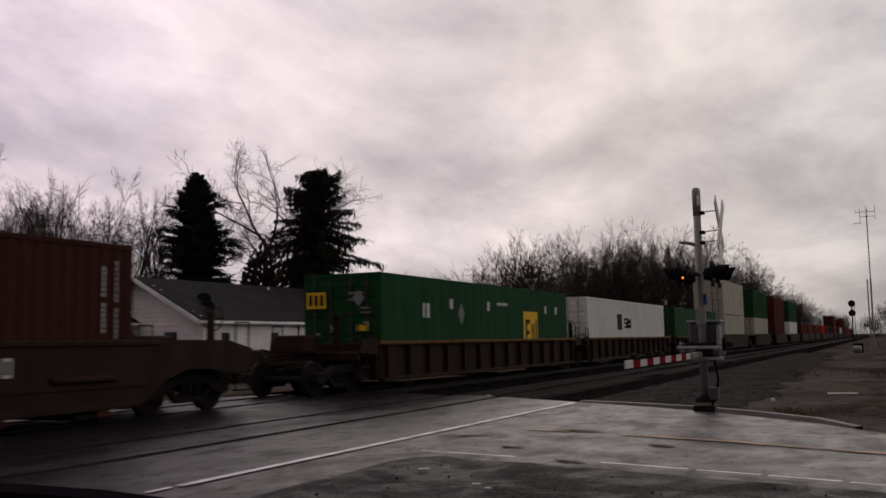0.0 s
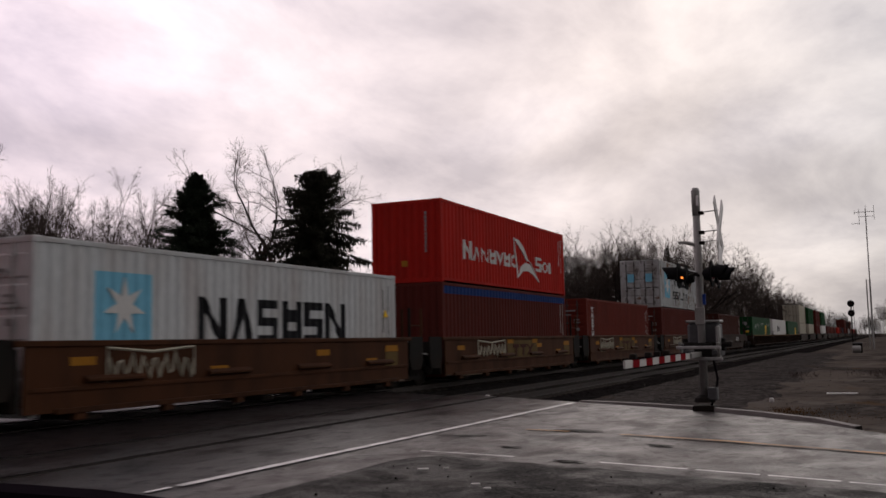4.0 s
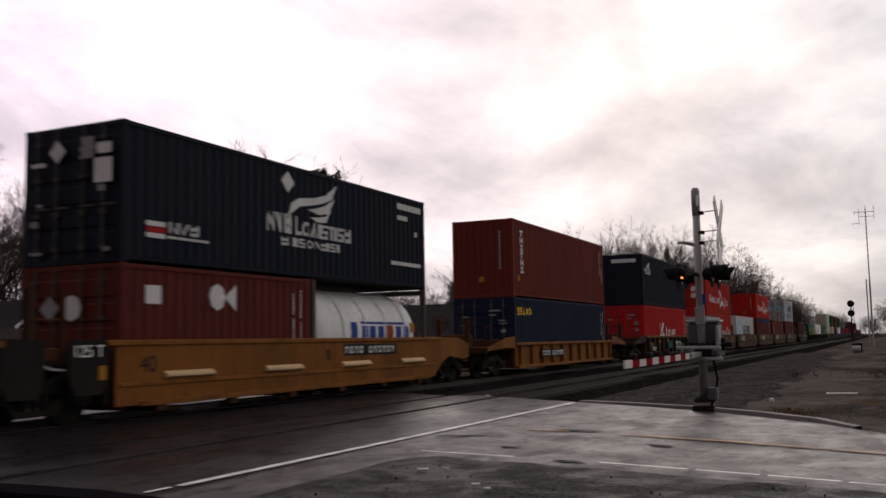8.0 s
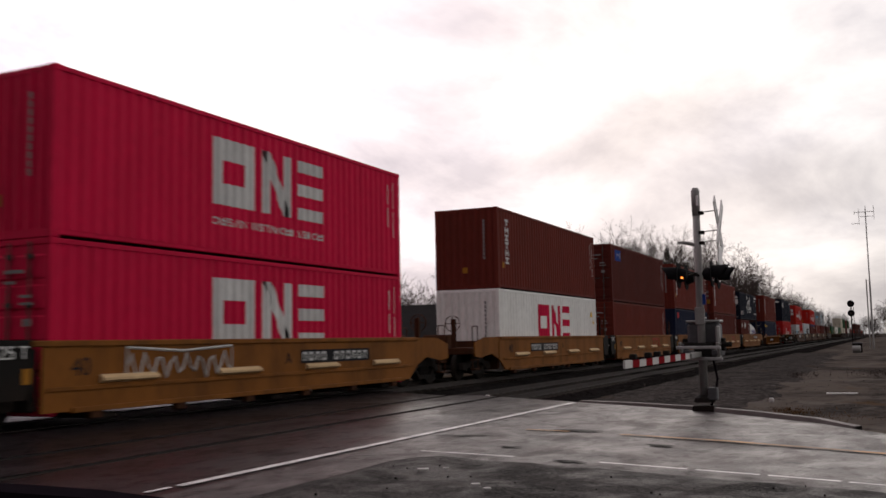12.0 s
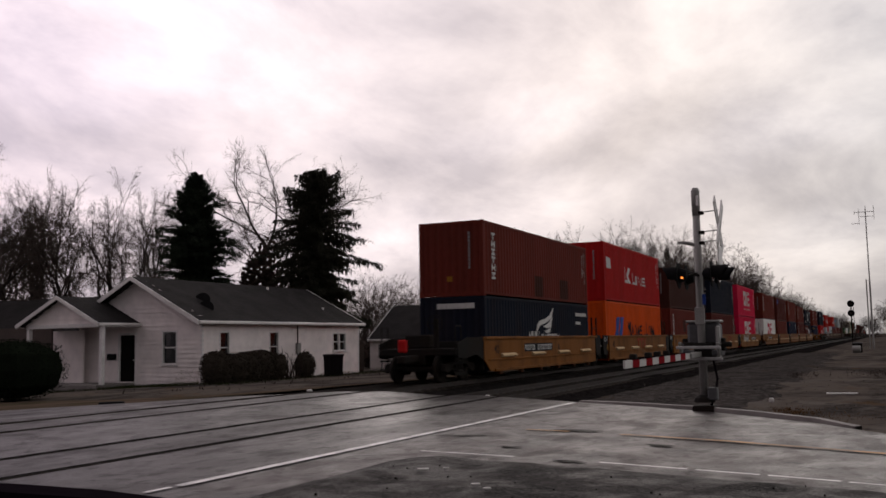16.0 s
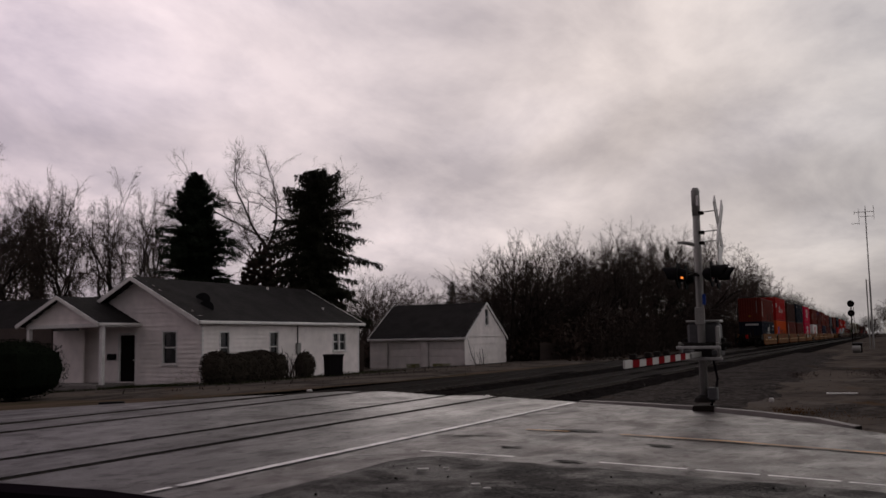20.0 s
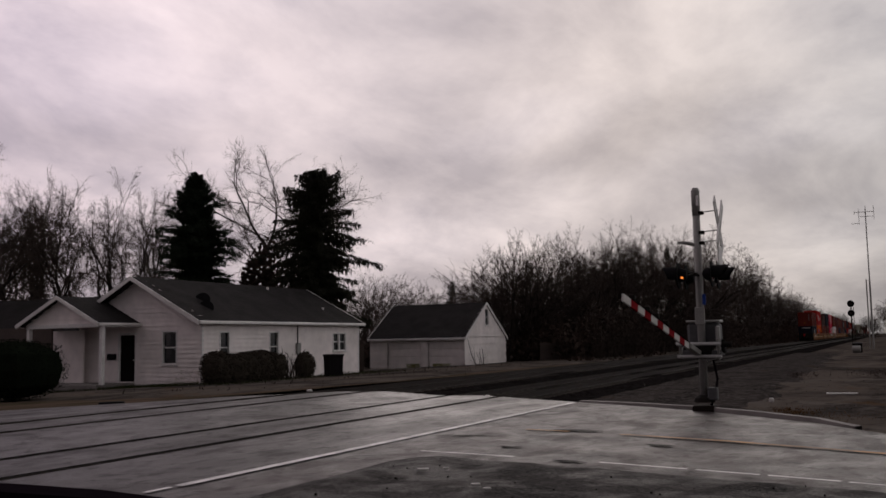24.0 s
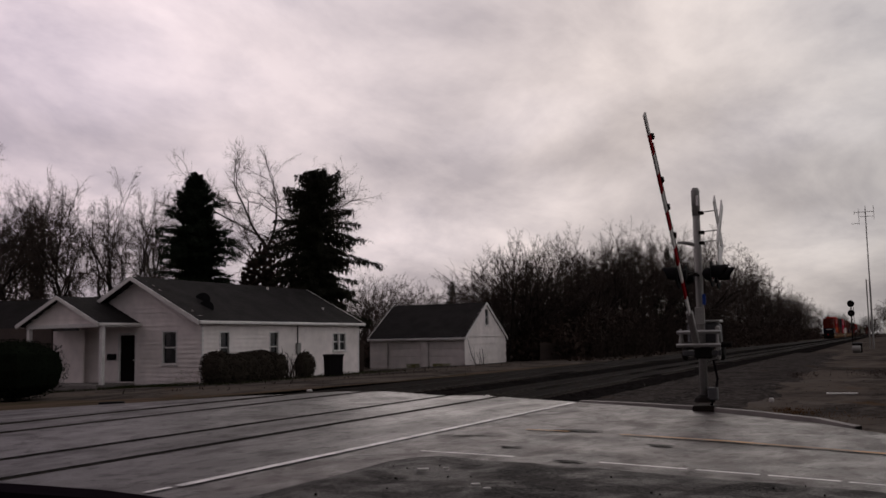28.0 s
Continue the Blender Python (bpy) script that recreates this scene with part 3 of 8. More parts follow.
ROAD_FAR = ((-70, -26), (-30, 6.2), (-19, 15.87), (-16.7, 17.8), (-13.5, 22.0), (-9.4, 22.4), (-6.3, 20.35), (-3.38, 18.5), (-1.12, 16.24),
            (-0.07, 14.64), (3, 10.6), (8, 6.5), (30, -4))
HEIGHT = ((-80, -0.9), (-40, -0.75), (-27, -0.2), (-19, -0.03), (-15.2, 0.1), (-12.0, 0.11), (-10.6, 0.005), (-8.4, 0.0), (200, 0.0))


def road_z(x):
    return interp(x, HEIGHT)


def make_ground():
    # one sheet to the horizon; it lies a little lower beyond the tracks
    g = Geo()
    xs = [-2500, -600, -200, -80, -60, -40, -32, -27, -23, -19, -17, -15.5, -13.5, -11, -9, -7, -5, -3, 0, 4, 10, 30, 100, 600, 2500]
    ys = [-300, -60, -20, 0, 8, 12, 16, 20, 24, 28, 34, 40, 50, 60, 75, 90, 120, 160, 220, 320, 500, 900, 3000]
    def gz(x, y):
        d = 0.36 if -16.5 < x < -6.5 and y >= 24 else 0.10 if y < 24 or x > -19 else 0.03
        return road_z(x) - d + 0.03 * noise.noise((x * 0.3, y * 0.3, 0))
    for x in xs:
        for y in ys:
            g.v.append((x, y, gz(x, y)))
    n = len(ys)
    for i in range(len(xs) - 1):
        for j in range(n - 1):
            g.f.append((i * n + j, i * n + j + 1, (i + 1) * n + j + 1, (i + 1) * n + j))
    thing("ground", "gravelly ground with dead winter grass", "ground", kind="structure", geo=g, mat=GROUND)
    # asphalt with grooves beside the rails
    g = Geo()
    cols = [-70, -60, -50, -40, -35, -30, -27, -24, -21, -19, -17.8, -16.7, -15.9, -15.2, -13.5, -12.0, -11.4, -10.6, -9.4, -8.4, -7.4, -6.3, -5, -3.38, -2.2, -1.12, -0.07, 1.5, 3, 5, 8, 14, 30]
    pts = [(x, road_z(x)) for x in cols]
    for c in (NEAR_TRACK, FAR_TRACK):
        for s in (-1, 1):
            r = c + s * HALF_GAUGE
            a, b = r - 0.11, r + 0.11
            pts = [q for q in pts if not a - 0.05 < q[0] < b + 0.05]
            pts += [(a, road_z(a)), (a + 0.004, road_z(a) - 0.07), (b - 0.004, road_z(b) - 0.07), (b, road_z(b))]
    pts.sort()
    rows = 14
    for x, z in pts:
        y1 = interp(x, ROAD_FAR)
        for k in range(rows):
            f = (k / (rows - 1)) ** 0.5
            y = -40 + (y1 + 40) * f
            g.v.append((x, y, z + 0.010 * noise.noise((x * 0.25, y * 0.25, 3))))
    # the crossing itself is laid in smoother asphalt than the street before it
    split = max(i for i, q in enumerate(pts) if q[0] < -6.2)
    for name, label, mat, i0, i1 in (("crossing_road", "smooth wet asphalt between the rails of the level crossing", CROSSING, 0, split), ("road", "wet patched grey asphalt road before the level crossing", ASPHALT, split, len(pts) - 1)):
        half = Geo()
        half.v = g.v[i0 * rows:(i1 + 1) * rows]
        for i in range(i1 - i0):
            for k in range(rows - 1):
                a = i * rows + k
                half.f.append((a, a + 1, a + rows + 1, a + rows))
        thing(name, label, "road", kind="structure", geo=half, mat=mat)
    # broken shoulder on the near side of the road
    g = Geo()
    edge = ((-5.55, 7.0), (-5.62, 9.0), (-5.5, 10.2), (-5.1, 10.72), (-4.0, 10.45), (-2.69, 10.15), (-1.4, 9.78), (-0.08, 9.38), (2, 8.7), (6, 7.2))
    cols = [-5.5 + 0.25 * i for i in range(47)]
    rows = 26
    for x in cols:
        y1 = interp(x, ((-5.62, 9.0), *edge[2:])) + 0.12 * noise.noise((x * 1.7, 0, 9))
        for k in range(rows):
            y = 2.0 + (y1 - 2.0) * k / (rows - 1)
            lift = 0.012 + 0.028 * max(0, noise.noise((x * 1.3, y * 1.3, 5))) if k < rows - 1 else -0.01
            if x < -5.4:
                lift = -0.01
            g.v.append((x, y, lift))
    for i in range(len(cols) - 1):
        for k in range(rows - 1):
            a = i * rows + k
            g.f.append((a, a + 1, a + rows + 1, a + rows))
    thing("road_shoulder", "dark broken asphalt and gravel shoulder", "shoulder", kind="structure", geo=g, mat=SHOULDER)


def stripe(name, pts, w, mat, label, lift=.014):
    g = Geo()
    n = len(g.v)
    fine = []
    for (a, b) in zip(pts, pts[1:]):
        a, b = Vector((*a, 0)), Vector((*b, 0))
        steps = max(1, int((b - a).length / 0.35))
        fine += [a.lerp(b, k / steps) for k in range(steps)]
    fine.append(Vector((*pts[-1], 0)))
    for i, p in enumerate(fine):
        d = (fine[min(i + 1, len(fine) - 1)] - fine[max(i - 1, 0)]).normalized()
        s = Vector((-d.y, d.x, 0))
        for e in (-1, 1):
            q = p + s * e * (w / 2 * (1 + 0.12 * noise.noise((p.x * 5, p.y * 5, e))))
            g.v.append((q.x, q.y, road_z(q.x) + lift))
    for i in range(len(fine) - 1):
        g.f.append((2 * i, 2 * i + 1, 2 * i + 3, 2 * i + 2))
    return thing(name, label, "road marking", kind="structure", geo=g, mat=mat)


def make_markings():
    stripe("stop_line", ((-6.49, 7.55), (-6.25, 19.98)), 0.13, LINE_WHITE, "worn white stop line beside the tracks")
    stripe("stop_line", ((-6.52, 7.1), (-6.5, 7.45)), 0.07, LINE_WHITE, "worn white stop line beside the tracks")
    for a, b in (((-5.4, 10.8), (-4.05, 10.55)), ((-2.95, 10.34), (-1.95, 10.08)), ((-1.85, 10.05), (-1.2, 9.87)), ((-1.12, 9.85), (-0.45, 9.65)), ((-0.38, 9.62), (3.0, 8.5))):
        stripe("edge_line", (a, b), 0.05, EDGE_WHITE, "broken white edge line on the asphalt", .032)
    stripe("centre_line", ((-5.15, 13.98), (-4.4, 13.8)), 0.10, LINE_YELLOW, "faded yellow centre line")
    stripe("centre_line", ((-3.55, 13.57), (-2.0, 13.05), (-0.07, 12.15), (3, 10.2)), 0.12, LINE_YELLOW, "faded yellow centre line")


def make_kerb():
    g = Geo()
    run = ((-6.25, 20.4), (-5.0, 19.65), (-3.38, 18.6), (-2.2, 17.45), (-1.12, 16.34), (-0.5, 15.45))
    h = (0.03, 0.05, 0.06, 0.07, 0.06, 0.02)
    for i, (x, y) in enumerate(run):
        a, b = run[max(i - 1, 0)], run[min(i + 1, len(run) - 1)]
        d = Vector((b[0] - a[0], b[1] - a[1])).normalized()
        s = Vector((-d.y, d.x))
        if s.y < 0:
            s = -s
        for off, z in ((0, -0.1), (0.01, h[i]), (0.13, h[i] + 0.005), (0.15, -0.15)):
            g.v.append((x + s.x * off, y + s.y * off, z))
    for i in range(len(run) - 1):
        for k in range(3):
            a = i * 4 + k
            g.f.append((a, a + 1, a + 5, a + 4))
    thing("kerb", "low worn concrete kerb along the road edge", "kerb", kind="structure", geo=g, mat=CONCRETE)


def make_track(centre, top, name, y_tie):
    # ballast bed with a shoulder
    g = Geo()
    ys = [23.0 if centre > -12 else 22.4] + [26 + 3 * i for i in range(30)] + [118 + 12 * i for i in range(8)] + [240, 320, 450, 700, 1200]
    prof = ((-2.6, -0.34), (-1.75, -0.16), (-0.9, -0.15), (0, -0.13), (0.9, -0.15), (1.75, -0.16), (2.9, -0.2), (4.6, -0.40)) if centre > -12 else ((-2.6, -0.38), (-1.75, -0.16), (-0.9, -0.15), (0, -0.13), (0.9, -0.15), (1.7, -0.17), (2.1, -0.3))
    for y in ys:
        for u, w in prof:
            g.v.append((centre + u + 0.08 * noise.noise((y * 0.7, u, 1)), y, top + w + 0.05 * noise.noise((u * 2.1, y * 0.9, 2))))
    n = len(prof)
    for i in range(len(ys) - 1):
        for k in range(n - 1):
            a = i * n + k
            g.f.append((a, a + 1, a + n + 1, a + n))
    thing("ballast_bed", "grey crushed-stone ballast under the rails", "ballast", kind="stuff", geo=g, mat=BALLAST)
    tr = thing(name, "railway track of rusty rails on dark timber ties", "track", kind="structure", m=(centre, 0, top))
    def rail(y0, y1):
        gg = Geo()
        pr = ((-0.07, -0.17), (0.07, -0.17), (0.07, -0.155), (0.012, -0.14), (0.012, -0.045), (0.036, -0.035), (0.036, -0.006),
              (-0.036, -0.006), (-0.036, -0.035), (-0.012, -0.045), (-0.012, -0.14), (-0.07, -0.155))
        return gg.extrude(pr, "y", y0, y1)
    for s in (-1, 1):
        r = part("rail", shared(("rail", 0), lambda: rail(-80, 1190)), RAIL_SIDE, tr, at=(s * HALF_GAUGE, 0, 0))
        part("rail_head", shared(("rail_head", 0), lambda: Geo().soft(-0.034, -80, -0.007, 0.034, 1190, 0.0, 0.003)), RAIL_TOP, r, "polished running surface")
    me = shared(("tie", 0), lambda: Geo().soft(-1.3, -0.115, -0.35, 1.3, 0.115, -0.155, 0.012))
    y = y_tie
    while y < 150:
        part("tie", me, TIE, tr, at=pose(random.uniform(-.03, .03), y, 0.012, 0, 0, random.uniform(-1, 1)))
        y += 0.52 + random.uniform(-.02, .02)


def make_potholes():
    rnd = random.Random(19)
    for x, y, a, b, turn in ((-4.3, 13.98, .42, .14, -8), (-3.35, 10.47, .22, .07, -15), (-4.5, 11.64, .16, .07, 10), (-2.7, 12.3, .2, .09, -20), (-5.6, 12.9, .3, .07, 30)):
        g = Geo()
        n = 18
        c, s = math.cos(radians(turn)), math.sin(radians(turn))
        for ring, z in ((1.0, 0.013), (0.55, 0.0145)):
            for k in range(n):
                t = 2 * math.pi * k / n
                r = ring * (1 + .45 * noise.noise((math.cos(t) * 1.6 + x, math.sin(t) * 1.6 + y, ring)) + rnd.uniform(-.1, .1))
                u, w = a * r * math.cos(t), b * r * math.sin(t)
                g.v.append((u * c - w * s, u * s + w * c, z))
        for k in range(n):
            j = (k + 1) % n
            g.f.append((k, j, n + j, n + k))
        g.f.append(tuple(range(n, 2 * n)))
        thing("pothole", "shallow dark ragged patch worn into the asphalt", "pothole", kind="structure", m=pose(x, y, road_z(x)), geo=g, mat=SHOULDER)


def make_apron():
    # coarse dark gravel from the kerb along the track shoulder
    g = Geo()
    ys = [60 * (k / 70) ** 1.7 for k in range(71)]
    cols = 26
    for k in range(cols + 1):
        f = k / cols
        for j, dy in enumerate(ys):
            right = -2.2 + .8 * noise.noise((dy * .35, 3, 1)) + .55 * noise.noise((dy * 1.3, 7, 2)) + .3 * noise.noise((dy * 4.1, 5, 6)) - .012 * dy
            x = -6.6 + (right + 6.6) * f
            y = interp(x, ROAD_FAR) + .16 + dy
            z = -.045 + .03 * noise.noise((x * 1.1, y * .7, 8)) - .1 * max(0, f - .8) / .2
            if k in (0, cols) or j in (0, len(ys) - 1):
                z = -.16 if k == cols or j else -.06
            g.v.append((x, y, z))
    n = len(ys)
    for k in range(cols):
        for j in range(n - 1):
            a = k * n + j
            g.f.append((a, a + 1, a + n + 1, a + n))
    thing("gravel_apron", "dark coarse wet gravel beside the kerb and track", "gravel", kind="stuff", geo=g, mat=DARK_GRAVEL)


make_ground()
make_apron()
make_potholes()
make_markings()
make_kerb()
make_track(NEAR_TRACK, NEAR_RAIL_Z, "near_railway_track", 23.2)
make_track(FAR_TRACK, FAR_RAIL_Z, "far_railway_track", 22.8)

# ---------------------------------------------------------------- the train: containers
HALF_W = 1.219
MOVERS = []                     # (thing, place along the train, height)


def ridges(length, period=0.278):
    """Breakpoints of a corrugated wall: place along it and depth of its face."""
    a, b = 0.14, length - 0.14
    n = max(2, round((b - a) / period))
    p = (b - a) / n
    out = [(a, 0.0)]
    for i in range(n):
        u = a + i * p
        out += [(u + p * 0.14, 0.0), (u + p * 0.36, -0.034), (u + p * 0.64, -0.034), (u + p * 0.86, 0.0)]
    out.append((b, 0.0))
    return out


def depth(u, table):
    return interp(u, table)


def corrugated(length, z0, z1, x):
    g = Geo()
    s = 1 if x > 0 else -1
    for u, d in ridges(length):
        g.v += [(x + s * d, u, z0), (x + s * d, u, z1)]
    for i in range(len(g.v) // 2 - 1):
        g.f.append((2 * i, 2 * i + 2, 2 * i + 3, 2 * i + 1))
    return g


def end_wall(height, y, s):
    g = Geo()
    pr = ridges(2 * HALF_W, 0.27)
    for u, d in pr:
        g.v += [(u - HALF_W, y - s * d, 0.14), (u - HALF_W, y - s * d, height - 0.1)]
    for i in range(len(pr) - 1):
        g.f.append((2 * i, 2 * i + 2, 2 * i + 3, 2 * i + 1))
    return g


def roof_sheet(length, height):
    g = Geo()
    n = int(length / 0.4)
    for i in range(n * 2 + 1):
        y = 0.1 + (length - 0.2) * i / (2 * n)
        z = height - 0.03 + (0.012 if i % 2 else 0)
        g.v += [(-HALF_W + 0.05, y, z), (HALF_W - 0.05, y, z)]
    for i in range(n * 2):
        g.f.append((2 * i, 2 * i + 1, 2 * i + 3, 2 * i + 2))
    return g


def door_leaf(height):
    # one leaf with pressed panels, in its own space: x from 0 to the middle
    w = HALF_W - 0.1
    prof = [(0.04, 0.16), (0.0, 0.16)]
    k = 5
    step = (height - 0.4) / k
    for i in range(k):
        z0 = 0.22 + i * step
        prof += [(0.0, z0), (-0.022, z0 + 0.03), (-0.022, z0 + step - 0.12), (0.0, z0 + step - 0.09)]
    prof += [(0.0, height - 0.1), (0.04, height - 0.1)]
    g = Geo().extrude(prof, "x", 0.0, w)
    return g


def lock_bar(height):
    g = Geo().rod((0, 0, 0.1), (0, 0, height - 0.06), 0.022, 6)
    for z in (0.3, height * 0.36, height * 0.62, height - 0.3):
        g.box(-0.05, -0.03, z - 0.04, 0.05, 0.03, z + 0.04)
    g.box(-0.02, -0.045, height * 0.40, 0.32, -0.02, height * 0.40 + 0.04)
    return g


def container(label, length, height, mat, at, z, doors="rear", casting=None, group="containers on the train", sides="corrugated"):
    c = thing("shipping_container", label, "container", group=group)
    key = (length, round(height, 2))
    smooth_side = sides == "smooth"
    def flat_side():
        # one sheet with shallow seams between its plates
        n = int(length / 0.61)
        prof = [(HALF_W - 0.03, 0.12)]
        for i in range(n):
            y0 = 0.12 + (length - 0.24) * i / n
            y1 = 0.12 + (length - 0.24) * (i + 1) / n
            prof += [(HALF_W, y0), (HALF_W, y1 - 0.018), (HALF_W - 0.012, y1 - 0.012), (HALF_W - 0.012, y1 - 0.006)]
        prof += [(HALF_W, length - 0.12), (HALF_W - 0.03, length - 0.12)]
        return Geo().extrude(prof, "z", 0.14, height - 0.1)
    for s in (1, -1):
        if smooth_side and s == 1:
            part("side_panel", shared(("side_flat", *key), flat_side), mat, c)
        else:
            part("side_panel", shared(("side", *key, s), lambda: corrugated(length, 0.14, height - 0.1, s * (HALF_W - 0.006))), mat, c)
        part("top_rail", shared(("top_rail", *key), lambda: Geo().soft(-0.035, 0.1, height - 0.1, 0.035, length - 0.1, height - 0.012, 0.008)), mat, c, at=(s * (HALF_W - 0.035), 0, 0))
        part("bottom_rail", shared(("bottom_rail", *key), lambda: Geo().soft(-0.05, 0.1, 0.055, 0.05, length - 0.1, 0.15, 0.01)), mat, c, at=(s * (HALF_W - 0.08), 0, 0))
        for y in (0, 1):
            part("corner_post", shared(("corner_post", round(height, 2)), lambda: Geo().soft(-0.075, -0.07, 0.11, 0.075, 0.07, height - 0.11, 0.012)), mat, c,
                 at=(s * (HALF_W - 0.077), 0.072 + y * (length - 0.144), 0))
            for zz in (0, height - 0.118):
                part("corner_casting", shared(("corner_casting", 0), lambda: Geo().soft(-0.081, -0.089, 0, 0.081, 0.089, 0.118, 0.014)), casting or mat, c,
                     at=(s * (HALF_W - 0.079), 0.087 + y * (length - 0.174), zz))
    part("roof", shared(("roof", *key), lambda: roof_sheet(length, height)), mat, c)
    part("floor_frame", shared(("floor_frame", *key), lambda: Geo().box(-HALF_W + 0.1, 0.1, 0.05, HALF_W - 0.1, length - 0.1, 0.14)), SOOT, c)
    for end in ("rear", "front"):
        y, s = (0.0, -1) if end == "rear" else (length, 1)
        part("header", shared(("header", round(height, 2)), lambda: Geo().soft(-HALF_W + 0.15, -0.05, height - 0.11, HALF_W - 0.15, 0.05, height - 0.006, 0.01)), mat, c, at=(0, y - s * 0.055, 0))
        part("sill", shared(("sill", 0), lambda: Geo().soft(-HALF_W + 0.15, -0.05, 0.006, HALF_W - 0.15, 0.05, 0.15, 0.01)), mat, c, at=(0, y - s * 0.055, 0))
        if end == doors:
            for side in (-1, 1):
                m = pose(-(HALF_W - 0.09), y - s * 0.02, 0) if side < 0 else pose(0.01, y - s * 0.02, 0)
                if end == "front":
                    m = Matrix.Rotation(math.pi, 4, "Z") @ pose(-(HALF_W - 0.09) if side < 0 else 0.01, -y + 0.02, 0)
                leaf = part("door", shared(("door", round(height, 2)), lambda: door_leaf(height)), mat, c, at=m)
                for u in (0.3, 0.78):
                    part("locking_bar", shared(("locking_bar", round(height, 2)), lambda: lock_bar(height)), CASTING if mat not in (WHITE, GREY) else STEEL, leaf, at=(u, -0.055, 0))
        else:
            part("end_wall", shared(("end_wall", round(height, 2), s), lambda: end_wall(height, -s * 0.03, s)), mat, c, at=(0, y, 0))
    MOVERS.append((c, at, z))
    c["length"], c["height"] = length, height
    return c


def mark(c, y0, y1, z0, z1, mat, name="marking", label=""):
    """Paint on the side of a container, following its ridges."""
    length = c["length"]
    table = ridges(length)
    us = sorted({y0, y1, *[u for u, _ in table if y0 < u < y1]})
    g = Geo()
    for u in us:
        x = HALF_W - 0.001 + interp(u, table)
        g.v += [(x, u, z0), (x, u, z1)]
    for i in range(len(us) - 1):
        g.f.append((2 * i, 2 * i + 2, 2 * i + 3, 2 * i + 1))
    return part(name, g, mat, c, label)


def shape(c, pts, mat, name="emblem", label="", x=HALF_W + 0.001):
    """A plain flat emblem on the side, outlined by (along, up)."""
    g = Geo()
    n = len(pts)
    g.v += [(x, u, w) for u, w in pts] + [(x - 0.03, u, w) for u, w in pts]
    g.f.append(tuple(range(n)))
    g.f += [(k, (k + 1) % n, n + (k + 1) % n, n + k) for k in range(n)]
    return part(name, g, mat, c, label)


def word(c, y0, y1, z0, z1, plan, mat, label=""):
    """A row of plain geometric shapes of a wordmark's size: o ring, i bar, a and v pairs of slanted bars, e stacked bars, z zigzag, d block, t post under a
    slab, l post with a foot, a space, and an upper-case sign for a taller shape."""
    wide = {"i": .42, "l": .8, "t": .9, " ": .45, "z": 1.15, "o": 1.1, "w": 1.5}
    total = sum(wide.get(k.lower(), 1.0) for k in plan)
    unit = (y1 - y0) / total
    table = ridges(c["length"])
    g = Geo()

    def sheet(pts):
        # a convex outline laid over the ridges
        us = [u for u, _ in pts]
        cuts = sorted({*us, *[u for u, _ in table if min(us) < u < max(us)]})
        n = len(g.v)
        for u in cuts:
            zs = [w for q, w in pts if abs(q - u) < 1e-6]
            for (a, b), (e, f) in zip(pts, (*pts[1:], pts[0])):
                if min(a, e) < u < max(a, e):
                    zs.append(b + (f - b) * (u - a) / (e - a))
            x = HALF_W - 0.001 + interp(u, table)
            g.v.extend([(x, u, min(zs)), (x, u, max(zs))])
        for i in range(len(cuts) - 1):
            g.f.append((n + 2 * i, n + 2 * i + 2, n + 2 * i + 3, n + 2 * i + 1))

    at = y0
    for k in plan:
        w = wide.get(k.lower(), 1.0) * unit
        a, b, hi = at + w * .07, at + w * .93, z1 + (.3 * (z1 - z0) if k.isupper() else 0)
        at += w
        h, s, k = hi - z0, min(.3 * (b - a), .24 * (hi - z0)) if k.lower() != "i" else b - a, k.lower()
        box = lambda p, q, lo, up: sheet(((p, lo), (q, lo), (q, up), (p, up)))
        slant = lambda p, q: sheet(((p, z0), (p + s, z0), (q + s, hi), (q, hi)))
        if k == "o":
            m, n, r = (a + b) / 2, (z0 + hi) / 2, 8
            out = [(m + (b - a) / 2 * math.cos((i + .5) * math.pi / 4), n + h / 2 * 1.05 * math.sin((i + .5) * math.pi / 4)) for i in range(r)]
            inn = [(m + (u - m) * (1 - 2 * s / (b - a)), n + (v - n) * (1 - 1.7 * s / h)) for u, v in out]
            for i in range(r):
                j = (i + 1) % r
                sheet((out[i], out[j], inn[j], inn[i]))
        elif k == "i":
            box(a, b, z0, hi)
        elif k == "d":
            box(a, a + s, z0, hi); box(b - s, b, z0, hi)
            for f in (0, .5):
                box(a + s, b - s, z0 + f * h, z0 + (f + .3) * h)
        elif k in "av":
            m = (a + b - s) / 2
            slant(a, m) if k == "a" else slant(m, a)
            slant(b - s, m) if k == "a" else slant(m, b - s)
        elif k in "zw":
            n = 3 if k == "z" else 4
            st = (b - a - s) / (n if k == "w" else 2)
            if k == "z":
                box(a, a + s, z0, hi); slant(b - s, a); box(b - s, b, z0, hi)
            else:
                for i in range(n):
                    slant(a + (i + i % 2) * st, a + (i + 1 - i % 2) * st)
        elif k == "e":
            for f in (0, .4, .8):
                box(a, b, z0 + f * h, z0 + (f + .2) * h)
            box(b - s, b, z0 + .2 * h, z0 + .4 * h); box(a, a + s, z0 + .6 * h, z0 + .8 * h)
        elif k == "t":
            box(a, b, hi - .2 * h, hi); box((a + b - s) / 2, (a + b + s) / 2, z0, hi - .2 * h)
        elif k == "l":
            box(a, a + s, z0, hi); box(a + s, b, z0, z0 + .2 * h)
    return tagged(part("wordmark", g, mat, c, label), kind="stuff")


